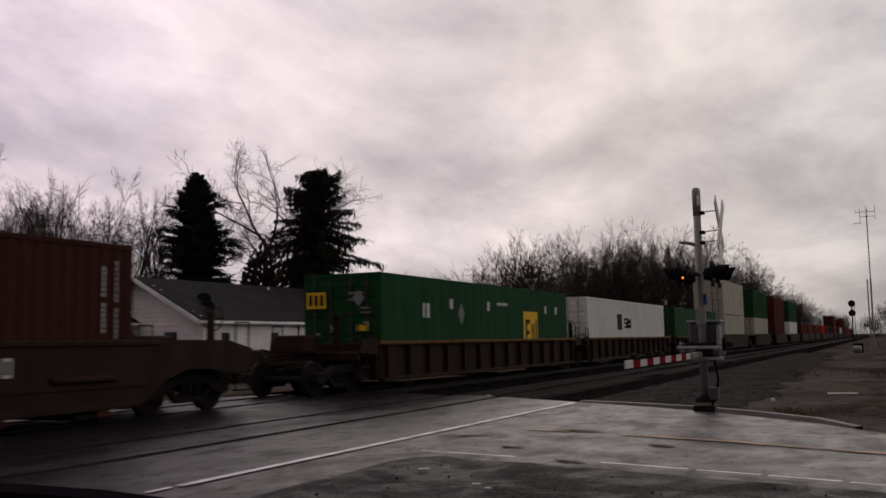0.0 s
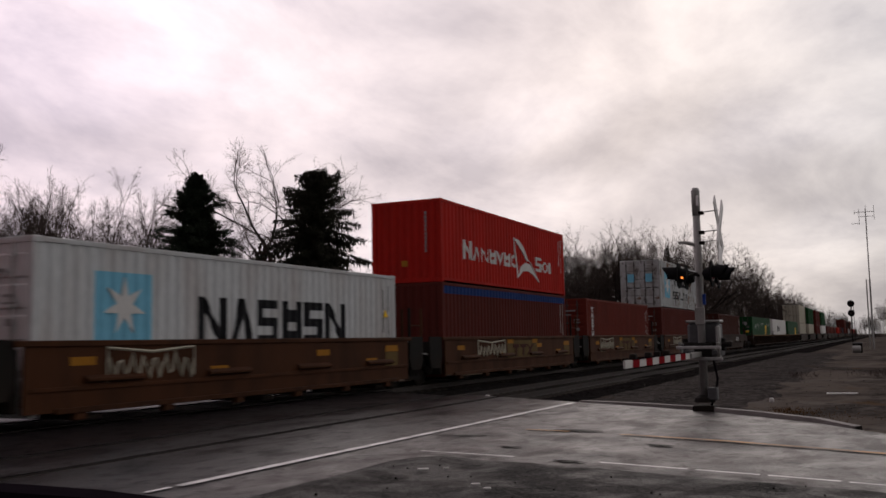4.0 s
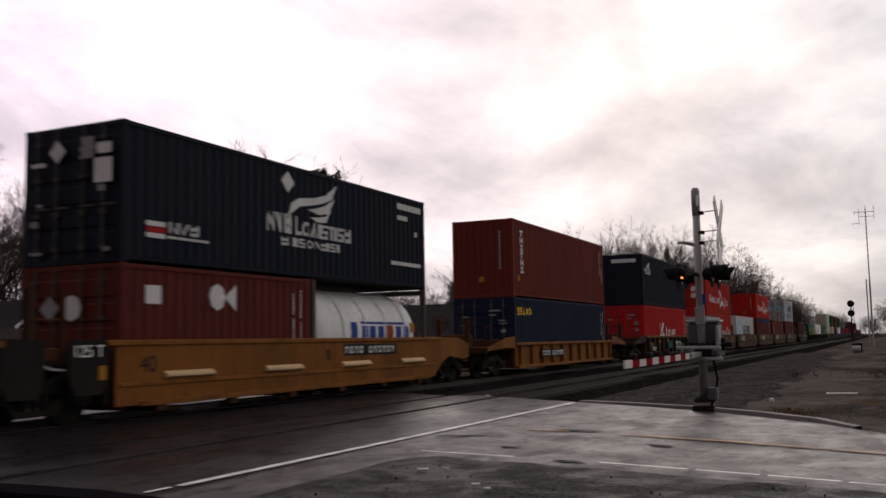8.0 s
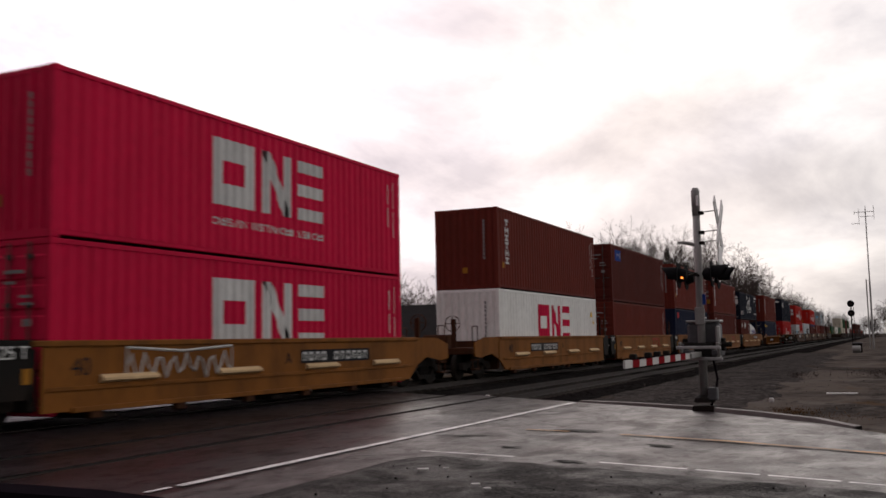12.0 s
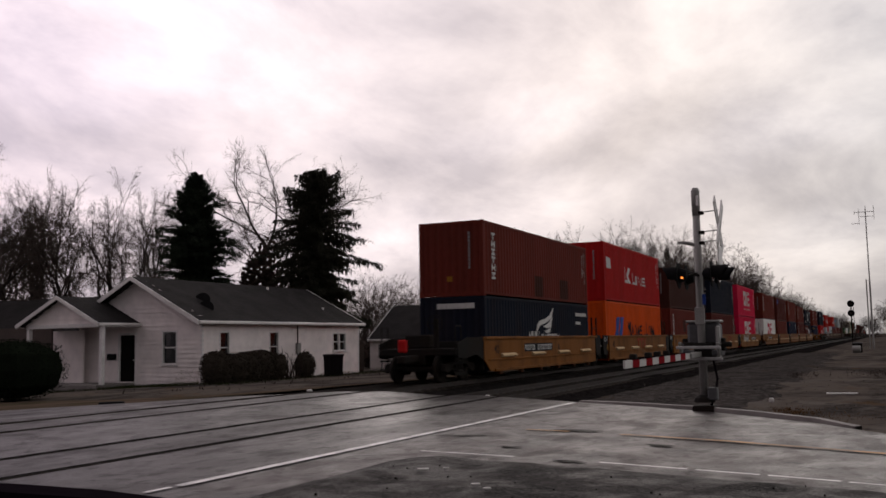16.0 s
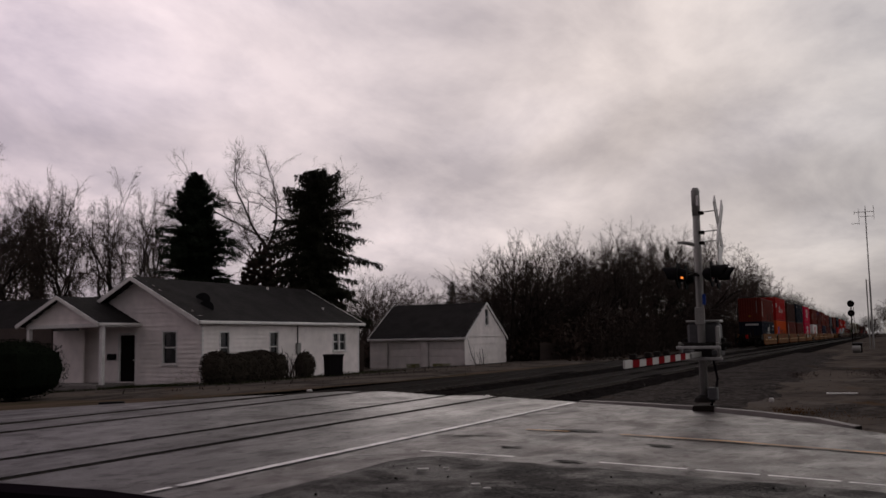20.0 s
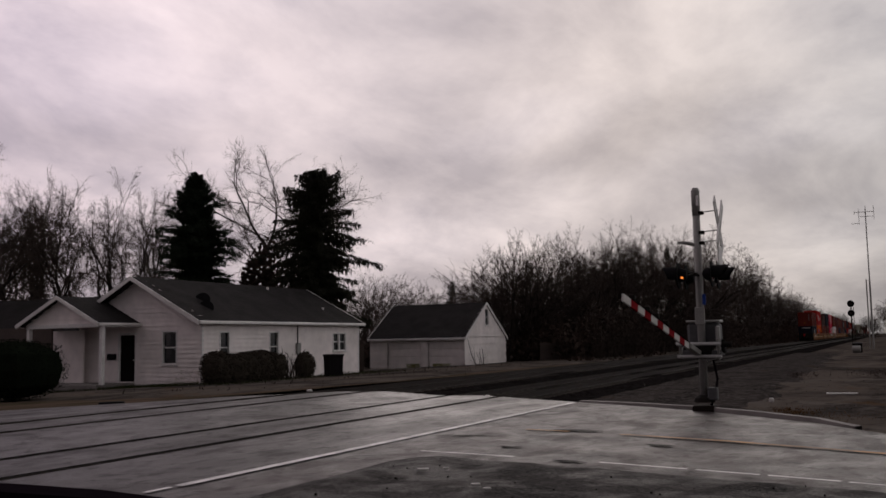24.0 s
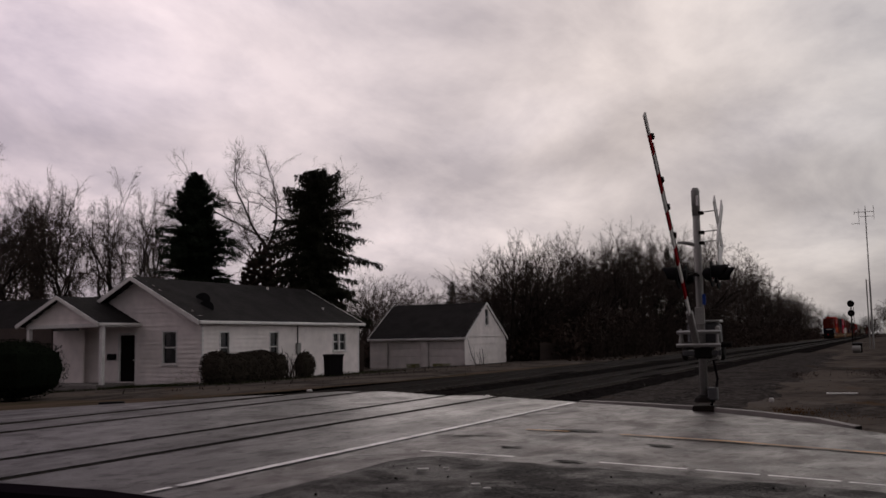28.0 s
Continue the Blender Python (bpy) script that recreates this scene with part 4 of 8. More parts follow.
def column(c, y, z0, z1, mat, w=0.09, n=9):
    """A vertical code of small plain bars."""
    g = Geo()
    h = (z1 - z0) / n
    table = ridges(c["length"])
    x = HALF_W + 0.001
    for k in range(n):
        if k == n // 2:
            continue
        g.box(x - 0.012, y, z0 + k * h, x, y + w, z0 + (k + 0.82) * h)
    return tagged(part("code_column", g, mat, c), kind="stuff")


def triton(c, mat=LETTER, letters=6):
    h = c["height"]
    g = Geo()
    x = HALF_W + 0.001
    for k in range(letters):
        z = h - 0.34 - (k + 1) * 0.275
        if z < 0.1:
            break
        s = 0.075
        kind = k % 3
        y0, y1 = 0.74, 1.06
        if kind == 0:
            g.box(x - .02, y0, z + .16, x, y1, z + .235); g.box(x - .02, (y0 + y1) / 2 - s / 2, z, x, (y0 + y1) / 2 + s / 2, z + .16)
        elif kind == 1:
            g.box(x - .02, y0, z, x, y0 + s, z + .235); g.box(x - .02, y1 - s, z, x, y1, z + .235); g.box(x - .02, y0 + s, z + .08, x, y1 - s, z + .15)
        else:
            g.box(x - .02, y0, z, x, y1, z + .07); g.box(x - .02, y0, z + .165, x, y1, z + .235); g.box(x - .02, (y0 + y1) / 2 - s / 2, z + .07, x, (y0 + y1) / 2 + s / 2, z + .165)
    tagged(part("wordmark", g, mat, c, "upright row of white bars"), kind="stuff")
    codes(c)


def codes(c, mat=LETTER):
    L, h = c["length"], c["height"]
    column(c, L - 0.72, h * 0.46, h * 0.86, mat, 0.04, 13)
    column(c, L - 0.42, h * 0.36, h * 0.90, mat, 0.03, 17)


def patch_mark(c, y, z, mat, w=0.2, h=0.2):
    g = Geo().box(HALF_W - 0.012, y, z, HALF_W + 0.002, y + w, z + h)
    return part("placard", g, mat, c)


def door_marks(c, mat=None):
    """Small plates and code bars on the rear end."""
    h, mat = c["height"], LETTER_DIM
    for x, z, w, hh in ((0.25, h * 0.80, 0.5, 0.06), (0.25, h * 0.74, 0.28, 0.05), (0.62, h * 0.66, 0.3, 0.05), (0.62, h * 0.62, 0.34, 0.04), (0.7, h * 0.50, 0.2, 0.12), (-0.85, h * 0.72, 0.3, 0.06), (-0.8, h * 0.42, 0.16, 0.07)):
        part("placard", Geo().box(x, -0.075, z, x + w * 0.9, -0.068, z + hh), mat, c)


def lettering(txt, size, mat, parent, at, name="numeral"):
    cu = bpy.data.curves.new(name, "FONT")
    cu.body, cu.size, cu.extrude = txt, size, 0.002
    tmp = bpy.data.objects.new(name, cu)
    scene.collection.objects.link(tmp)
    me = bpy.data.meshes.new_from_object(tmp.evaluated_get(bpy.context.evaluated_depsgraph_get()))
    bpy.data.objects.remove(tmp)
    return part(name, me, mat, parent, "", at=Matrix.Translation(at) @ Matrix.Rotation(radians(90), 4, "Z") @ Matrix.Rotation(radians(90), 4, "X"))


HC, STD = 2.896, 2.591
BASE = 0.32


def one_mark(c, y0, y1, z0, z1, mat):
    """A frame, a pair of posts and a stack of bars."""
    w = (y1 - y0)
    s = w * 0.085
    a, b = y0, y0 + w * 0.34
    mark(c, a, a + s, z0, z1, mat, "wordmark"); mark(c, b - s, b, z0, z1, mat, "wordmark")
    mark(c, a + s, b - s, z1 - s * 1.3, z1, mat, "wordmark"); mark(c, a + s, b - s, z0, z0 + s * 1.3, mat, "wordmark")
    a, b = y0 + w * 0.39, y0 + w * 0.70
    word(c, a - .02, b + .02, z0, z1, "z", mat)
    a, b = y0 + w * 0.75, y1
    h = (z1 - z0)
    for f0, f1 in ((0, .2), (.4, .6), (.8, 1)):
        mark(c, a, b, z0 + f0 * h, z0 + f1 * h, mat, "wordmark")


def bird(c, y, z, s, mat):
    """A swept emblem of two broad wings joined by thin edges."""
    for pts in (((-1.1, .62), (-.62, .58), (-.2, .38), (.12, .06), (.3, .0), (.0, .0), (-.3, .22), (-.7, .42)), ((-.78, -.55), (-.5, -.2), (-.1, -.06), (.3, -.08), (.62, -.3), (1.1, -.6), (.6, -.4), (.1, -.3), (-.35, -.34)),
                ((-1.1, .62), (-1.02, .56), (-.72, -.5), (-.8, -.55)), ((.3, .0), (.38, -.02), (1.12, -.6), (1.02, -.58))):
        shape(c, [(y + s * a, z + s * b) for a, b in pts], mat)


def wing(c, y, z, s, mat):
    """Three feathered blades swept up to one side."""
    for pts in (((-.55, -.2), (-.46, -.02), (-.3, .05), (.02, .09), (.3, .16), (.56, .32), (.44, .12), (.2, .04), (-.05, -.01), (-.3, -.05), (-.44, -.13)),
                ((-.12, -.07), (.1, -.03), (.3, .03), (.5, .13), (.36, -.07), (.14, -.11)), ((-.05, -.16), (.14, -.14), (.3, -.11), (.42, -.02), (.3, -.19), (.1, -.21))):
        shape(c, [(y + s * a, z + s * b) for a, b in pts], mat)


def star(c, y, z, r, mat):
    pts = []
    for k in range(14):
        a = math.pi / 2 + k * math.pi / 7
        q = r if k % 2 == 0 else r * 0.38
        pts.append((y + q * math.cos(a), z + q * math.sin(a)))
    shape(c, pts, mat, x=HALF_W + 0.006)


def build_containers():
    F = 12.192
    # tail unit
    c = container("reddish brown container with stacked white bars, on top at the tail", F, STD, TRITON_RED, -288.95, BASE + STD, doors="front"); triton(c)
    for y in (5.1, 8.3):
        mark(c, y, y + 1.05, 0.15, 0.95, DARKBROWN, "repaired_patch")
    column_end(c)
    c = container("navy container with a white wing emblem, low in the tail wagon", F, STD, NAVY, -288.95, BASE, doors="front")
    wing(c, 6.2, 1.72, 1.9, LETTER); word(c, 4.3, 8.0, 0.95, 1.3, "ZVD Loaietied", LETTER); bar_row(c, 10.3, 11.9, 2.05, LETTER, .15); bar_row(c, 10.3, 11.0, 1.7, LETTER); plate_end(c)
    # second unit
    c = container("crimson container with white bars and a small white flag emblem", F, HC, DEEPRED, -273.5, BASE + HC, doors="front")
    word(c, 3.9, 5.2, 1.06, 1.85, "l", LETTER); shape(c, ((4.35, 1.45), (4.75, 1.85), (5.15, 1.85), (4.65, 1.4), (5.25, 1.06), (4.8, 1.06)), LETTER); word(c, 5.6, 8.7, 1.04, 1.52, "Lize", LETTER); shape(c, ((.42, 1.62), (1.2, 1.62), (1.17, 2.1), (.39, 2.18)), LETTER); codes(c); column_end(c)
    c = container("orange container with a blue slanted emblem and dark bars", F, HC, ORANGE, -273.5, BASE, doors="front")
    for a in (0, .78):
        shape(c, [(1.65 + a + u, w) for u, w in ((0, 1.1), (.55, 1.1), (.95, 2.13), (.4, 2.13))], LETTER_BLUE)
    word(c, 4.2, 10.5, 1.15, 1.75, "Zaoae lLoia", LETTER_BLACK); codes(c, LETTER_BLACK)
    # third
    c = container("plain dark brown container without lettering", F, STD, DARKBROWN, -258.1, BASE + HC, doors="front"); column_end(c)
    c = container("reddish brown container with stacked white bars and dark patches", F, HC, TRITON_RED, -258.1, BASE, doors="front"); triton(c)
    for y in (4.2, 6.6, 9.0):
        mark(c, y, y + .8, 1.4, 2.2, DARKBROWN, "repaired_patch")
    # fourth
    c = container("navy container with a small white bar row near its end", F, HC, NAVY, -242.4, BASE + HC); word(c, .6, 2.2, 2.3, 2.55, "oiaed", LETTER); codes(c); door_marks(c)
    c = container("oxide brown container below a navy one", F, HC, BROWN, -242.4, BASE); codes(c); door_marks(c)
    # fifth
    c = container("magenta container with large white block lettering shapes", F, HC, MAGENTA, -227.05, BASE + HC, doors="front")
    one_mark(c, 4.06, 8.18, 1.06, 2.45, LETTER); word(c, 4.05, 8.2, 0.64, 0.8, "odeaz zetwodi aei od", LETTER); codes(c); column_end(c)
    c = container("magenta container with white shapes, lower in the wagon", F, HC, MAGENTA, -227.05, BASE)
    one_mark(c, 4.1, 8.2, 1.06, 2.45, LETTER); codes(c); door_marks(c)
    # sixth: second articulated wagon set
    c = container("dark reddish brown container stacked on a white one", F, HC, TRITON_RED, -207.2, BASE + HC, doors="front"); triton(c); patch_mark(c, .42, .75, REFLECT); column_end(c)
    c = container("white refrigerated container with large magenta shapes", F, HC, WHITE, -207.2, BASE, doors="front")
    one_mark(c, 4.05, 8.12, 1.06, 2.45, MAGENTA); shape(c, ((11.3, 2.05), (11.55, 2.05), (11.42, 2.3)), LETTER_YELLOW); shape(c, ((11.65, 1.75), (11.8, 1.75), (11.72, 1.9)), LETTER_YELLOW); column_end(c)
    c = container("dark brown container with a blue and white plate", F, HC, BROWN, -191.7, BASE + HC); door_marks(c); codes(c)
    mark(c, 0.8, 1.95, 2.1, 2.65, LETTER_BLUE, "logo_plate"); word(c, .95, 1.85, 2.25, 2.5, "oae", LETTER)
    c = container("reddish brown container, low in a yellow well wagon", F, HC, TRITON_RED, -191.7, BASE); door_marks(c); codes(c)
    c = container("reddish brown container with stacked white bars on a blue one", F, HC, TRITON_RED, -176.2, BASE + HC, doors="front"); triton(c); patch_mark(c, .42, .75, REFLECT, .25, .25); column_end(c)
    c = container("deep blue container with a small red plate", F, HC, BLUE, -176.2, BASE, doors="front"); patch_mark(c, .75, 2.3, DEEPRED, .45, .35); patch_mark(c, 10.6, 2.1, LETTER, .5, .12); bar_row(c, 10.5, 11.8, 2.4, LETTER); patch_mark(c, 11.4, 1.75, LETTER, .12, .16)
    c = container("reddish brown container with stacked white bars and yellow door plates", F, STD, TRITON_RED, -160.7, BASE + HC); triton(c); door_marks(c)
    part("placard", Geo().box(0.62, -0.075, 0.75, 0.98, -0.068, 1.1), REFLECT, c)
    c = container("oxide brown container with stacked white bars below another", F, HC, BROWN, -160.7, BASE); triton(c); door_marks(c)
    # navy over two short loads
    c = container("navy container with a large white wing emblem and bars", F, STD, NAVY, -145.2, BASE + STD); door_marks(c)
    wing(c, 6.2, 1.77, 1.9, LETTER); word(c, 4.33, 7.95, 1.0, 1.34, "ZVD Loaietied", LETTER); word(c, 4.9, 7.4, 0.72, 0.92, "d iieoadiei", LETTER)
    bar_row(c, 10.5, 11.95, 2.2, LETTER, .17); bar_row(c, 10.5, 11.1, 1.9, LETTER, .13); patch_mark(c, 11.55, 1.5, LETTER, .12, .14); bar_row(c, 10.1, 11.9, 0.62, LETTER, .1)
    shape(c, ((4.9, 2.18), (5.15, 1.93), (5.4, 2.18), (5.15, 2.43)), LETTER)
    for k in range(3):
        patch_mark(c, .62, .5 + k * .11, DEEPRED if k % 2 else LETTER, .5, .09)
    word(c, 1.2, 2.1, .62, .84, "zvd", LETTER); bar_row(c, 1.2, 2.4, .52, LETTER, .05)
    part("hazard_placard", Geo().extrude(((-.5, 2.1), (-.3, 2.32), (-.1, 2.1), (-.3, 1.88)), "y", -.08, -.072), LETTER, c, "white diamond placard")
    for x, zz, w, hh in ((.3, 1.92, .3, .4), (.68, 1.98, .34, .2), (.62, 1.45, .42, .45), (-.95, 1.85, .34, .08), (-.95, .72, .2, .12), (.85, .2, .16, .08), (-.95, .2, .3, .06)):
        part("placard", Geo().box(x, -0.08, zz, x + w, -0.072, zz + hh), LETTER if w > .3 else LETTER_DIM, c)
    c = container("short oxide red container with white hazard diamonds", 6.058, STD, BROWN, -145.2, BASE); codes(c)
    patch_mark(c, .62, 1.87, LETTER, .4, .34)
    shape(c, [(2.66 + .25 * math.cos(k * math.pi / 4), 2.05 + .27 * math.sin(k * math.pi / 4)) for k in range(8)], LETTER, "hazard_placard", "white placard")
    shape(c, ((2.9, 2.05), (3.26, 2.32), (3.26, 1.78)), LETTER, "hazard_placard", "white placard")
    for a, n in ((-.42, 4), (.12, 8)):
        part("hazard_placard", Geo().extrude([(a + .24 * math.cos(k * 2 * math.pi / n), 1.8 + .24 * math.sin(k * 2 * math.pi / n)) for k in range(n)], "y", -.078, -.07), LETTER_DIM if n == 4 else LETTER, c, "white placard")
    tank_container(-138.95, BASE)
    # single wagon
    c = container("dark reddish brown container with stacked white bars on a blue one", F, HC, TRITON_RED, -125.4, BASE + .06 + STD, doors="front"); triton(c); patch_mark(c, .42, .6, REFLECT, .22, .22); column_end(c)
    c = container("deep blue container with yellow bars", F, STD, BLUE, -125.4, BASE + .06); word(c, .32, 1.82, 1.94, 2.22, "eeaoo", LETTER_YELLOW); codes(c); door_marks(c, GREY)
    # dark wagon
    c = container("navy container with a small white wing emblem high on its side", F, HC, NAVY, -104.7, BASE + HC, doors="front")
    wing(c, 1.35, 2.25, 0.85, LETTER); word(c, .57, 2.05, 1.92, 2.1, "zvd loaieie", LETTER); bar_row(c, .7, 1.9, 1.8, LETTER, .07); bar_row(c, 10.5, 11.95, 2.45, LETTER, .17); bar_row(c, 10.5, 11.0, 2.15, LETTER, .13); patch_mark(c, 11.5, 1.7, LETTER, .12, .14); plate_end(c)
    c = container("crimson container with large white bars", F, HC, DEEPRED, -104.7, BASE); word(c, 3.9, 5.3, 1.08, 1.95, "l", LETTER); shape(c, ((4.35, 1.5), (4.8, 1.95), (5.2, 1.95), (4.7, 1.45), (5.35, 1.08), (4.85, 1.08)), LETTER); word(c, 5.75, 8.6, 1.06, 1.55, "Lize", LETTER); codes(c); door_marks(c)
    # dirty articulated set
    c = container("bright red container with white bars and a bird emblem", F, HC, RED, -83.75, BASE + STD); word(c, 1.6, 6.5, 1.12, 1.6, "Zazdvdo", LETTER); bird(c, 7.6, 1.45, 1.25, LETTER); word(c, 8.7, 10.7, 1.02, 1.5, "Eoi", LETTER); door_marks(c)
    for x in (.12, .56):
        for zz in (1.45, 1.95):
            part("placard", Geo().box(x, -.082, zz, x + .34, -.074, zz + .34), LETTER, c, "white door plate")
    c = container("short light grey container with dark bars and a blue square", 6.058, STD, GREY, -83.75, BASE); word(c, 1.9, 5.5, 1.05, 1.6, "zaedez", LETTER_BLACK); mark(c, .6, 1.5, 1.0, 1.9, SKYBLUE, "logo_plate"); door_marks(c, WHITE)
    c = container("short red container with white bars", 6.058, STD, RED, -77.6, BASE); word(c, .5, 3.6, 1.2, 1.55, "Zazdvdo", LETTER); bird(c, 4.2, 1.4, .7, LETTER); word(c, 4.7, 5.6, 1.2, 1.55, "Eoi", LETTER)
    c = container("light grey container with dark bars and a pale blue square", F, HC, GREY, -68.0, BASE); mark(c, 1.3, 2.7, 1.2, 2.4, SKYBLUE, "logo_plate"); star(c, 2.0, 1.8, .52, LETTER); word(c, 3.9, 9.6, 1.1, 2.05, "zaedez", LETTER_BLACK); codes(c, LETTER_BLACK); door_marks(c, WHITE)
    shape(c, ((11.5, 1.75), (11.75, 1.75), (11.62, 1.95)), LETTER_YELLOW)
    c = container("bright red container with white bars and a bird emblem", F, STD, RED, -52.55, BASE + HC, doors="front"); word(c, 1.65, 6.7, .82, 1.3, "Zazdvdo", LETTER); bird(c, 7.6, 1.15, 1.25, LETTER); word(c, 8.6, 10.5, .82, 1.25, "Eoi", LETTER); codes(c); column_end(c)
    c = container("brown container with a bright blue upper edge", F, HC, BROWN, -52.55, BASE, doors="front"); mark(c, .12, 12.07, 2.55, 2.79, STRIPEBLUE, "blue_band"); codes(c)
    c = container("reddish brown container with stacked white bars, single in its wagon", F, HC, TRITON_RED, -37.0, BASE); triton(c); door_marks(c, GREY)
    c = container("light grey rusty container with a blue star square and black bars", F, HC, RUSTY_GREY, -21.0, BASE + HC); door_marks(c, WHITE)
    mark(c, 1.31, 2.85, .62, 2.22, SKYBLUE, "logo_plate"); star(c, 2.08, 1.42, .68, LETTER); word(c, 3.87, 8.6, 1.45, 2.2, "waede", LETTER_BLACK); word(c, 3.85, 8.55, .6, 1.1, "eealaz", LETTER_BLACK)
    for u, w, h in ((9.5, 1.5, .95), (9.75, 1.2, 1.3), (10.0, 1.7, .8), (3.2, 1.35, .12), (11.2, 1.75, .15), (11.4, .25, .3), (11.8, .2, .35), (8.3, .2, .2)):
        mark(c, u, u + .14, w, w + h, DIRTY, "rust_stain")
    for sx in (-.75, .35):
        part("placard", Geo().box(sx, -0.078, 1.55, sx + .4, -0.07, 2.05), SKYBLUE, c)
    c = container("oxide brown container under a light grey one", F, HC, BROWN, -21.0, BASE); codes(c); door_marks(c, GREY)
    part("placard", Geo().box(-.55, -0.078, 1.75, -.1, -0.07, 2.25), DEEPRED, c)
    c = container("oxide brown container with a small red door plate", F, HC, DARKBROWN, 0.85, BASE); codes(c); door_marks(c, GREY)
    part("placard", Geo().box(-.55, -0.078, 1.75, -.1, -0.07, 2.1), DEEPRED, c)
    G = 16.154
    c = container("long green container with a yellow plate and white bars", G, HC, GREEN, 22.5, BASE + .08, sides="smooth")
    door_marks(c); patch_mark(c, 10.9, .55, LETTER_YELLOW, 1.55, 1.5); 
    for u0, u1, z0, z1 in ((11.1, 11.25, .8, 1.75), (11.25, 11.6, 1.6, 1.75), (11.25, 11.5, 1.2, 1.33), (11.25, 11.6, .8, .95), (11.75, 11.88, .8, 1.6), (12.0, 12.1, .9, 1.6), (12.22, 12.35, .8, 1.75)):
        shape(c, ((u0, z0), (u1, z0), (u1, z1), (u0, z1)), LETTER_BLACK, x=HALF_W + .006)
    shape(c, ((5.0, 1.85), (5.25, 1.5), (5.5, 1.85), (5.25, 2.2)), LETTER_DIM)
    patch_mark(c, 2.5, 1.7, LETTER, .14, .42); patch_mark(c, 2.75, 1.7, LETTER, .2, .42)
    for u in (4.4, 7.4, 13.3, 14.6):
        patch_mark(c, u, 2.0, LETTER, .22, .3)
    bar_row(c, 8.3, 9.3, 2.2, LETTER, .1)
    part("placard", Geo().box(-1.08, -0.082, 1.95, -.46, -0.074, 2.4), LETTER_YELLOW, c, "yellow door plate")
    for x in (-1.0, -.82, -.64):
        part("placard", Geo().box(x, -0.088, 2.03, x + .1, -0.08, 2.32), LETTER_BLACK, c)
    part("placard", Geo().box(.5, -0.082, 1.32, .86, -0.074, 1.5), LETTER_YELLOW, c, "yellow door plate")
    part("hazard_placard", Geo().extrude(((.36, 2.2), (.56, 2.42), (.76, 2.2), (.56, 1.98)), "y", -.082, -.074), LETTER_DIM, c, "grey diamond plate")
    lettering("53", .24, LETTER, c, (0, 0, 0)).matrix_basis = pose(-.34, -.082, 1.32, 90)
    c = container("long white container with a dark plate", G, HC, WHITE, 42.0, BASE + .08); patch_mark(c, 5.2, 1.4, LETTER_BLACK, .9, .8); word(c, 6.6, 8.0, 1.5, 2.0, "eid", LETTER_BLACK)
    c = container("long green container with a yellow plate", G, HC, GREEN, 61.7, BASE + .08, sides="smooth"); patch_mark(c, 10.9, .7, LETTER_YELLOW, 1.4, 1.3)
    # farther ahead
    ahead = ((82.5, BEIGE, BEIGE), (102.5, BEIGE, GREEN), (122.5, BROWN, BROWN), (142.0, WHITE, GREEN), (162.0, BROWN, None), (178, TRITON_RED, None), (194, BROWN, None), (215, RED, None),
             (231, BROWN, None), (247, NAVY, None), (268, TRITON_RED, BROWN), (289, BROWN, None), (305, GREY, None), (325, BROWN, BROWN), (346, TRITON_RED, None), (367, RED, None), (388, BROWN, None), (409, GREEN, None))
    for y, low, top in ahead:
        colour = {BEIGE: "beige", GREEN: "green", BROWN: "oxide brown", WHITE: "white", TRITON_RED: "reddish brown", RED: "red", NAVY: "navy", GREY: "grey"}
        container(colour[low] + " container standing in a well wagon far ahead", F, HC, low, y, BASE)
        if top:
            container(colour[top] + " container stacked on another far ahead", F, HC, top, y, BASE + HC)


def bar_row(c, y0, y1, z, mat, h=0.12):
    n = max(2, int((y1 - y0) / 0.14))
    g = Geo()
    w = (y1 - y0) / n
    for k in range(n):
        g.box(HALF_W - 0.012, y0 + k * w, z, HALF_W + 0.002, y0 + (k + 0.82) * w, z + h)
    return tagged(part("number_mark", g, mat, c), kind="stuff")


def column_end(c):
    """A thin upright code on the rear wall."""
    h = c["height"]
    g = Geo()
    for k in range(10):
        g.box(0.66, -0.012, h * 0.36 + k * h * 0.05, 0.73, -0.003, h * 0.36 + (k + .8) * h * 0.05)
    tagged(part("code_column", g, LETTER_DIM, c), kind="stuff")
    part("placard", Geo().box(-.15, -0.012, h * .2, .05, -0.003, h * .27), REFLECT, c)


def plate_end(c):
    h = c["height"]
    part("number_board", Geo().box(-.55, -0.016, h * .84, .85, -0.004, h * .91), LETTER, c, "pale board of plain bars")


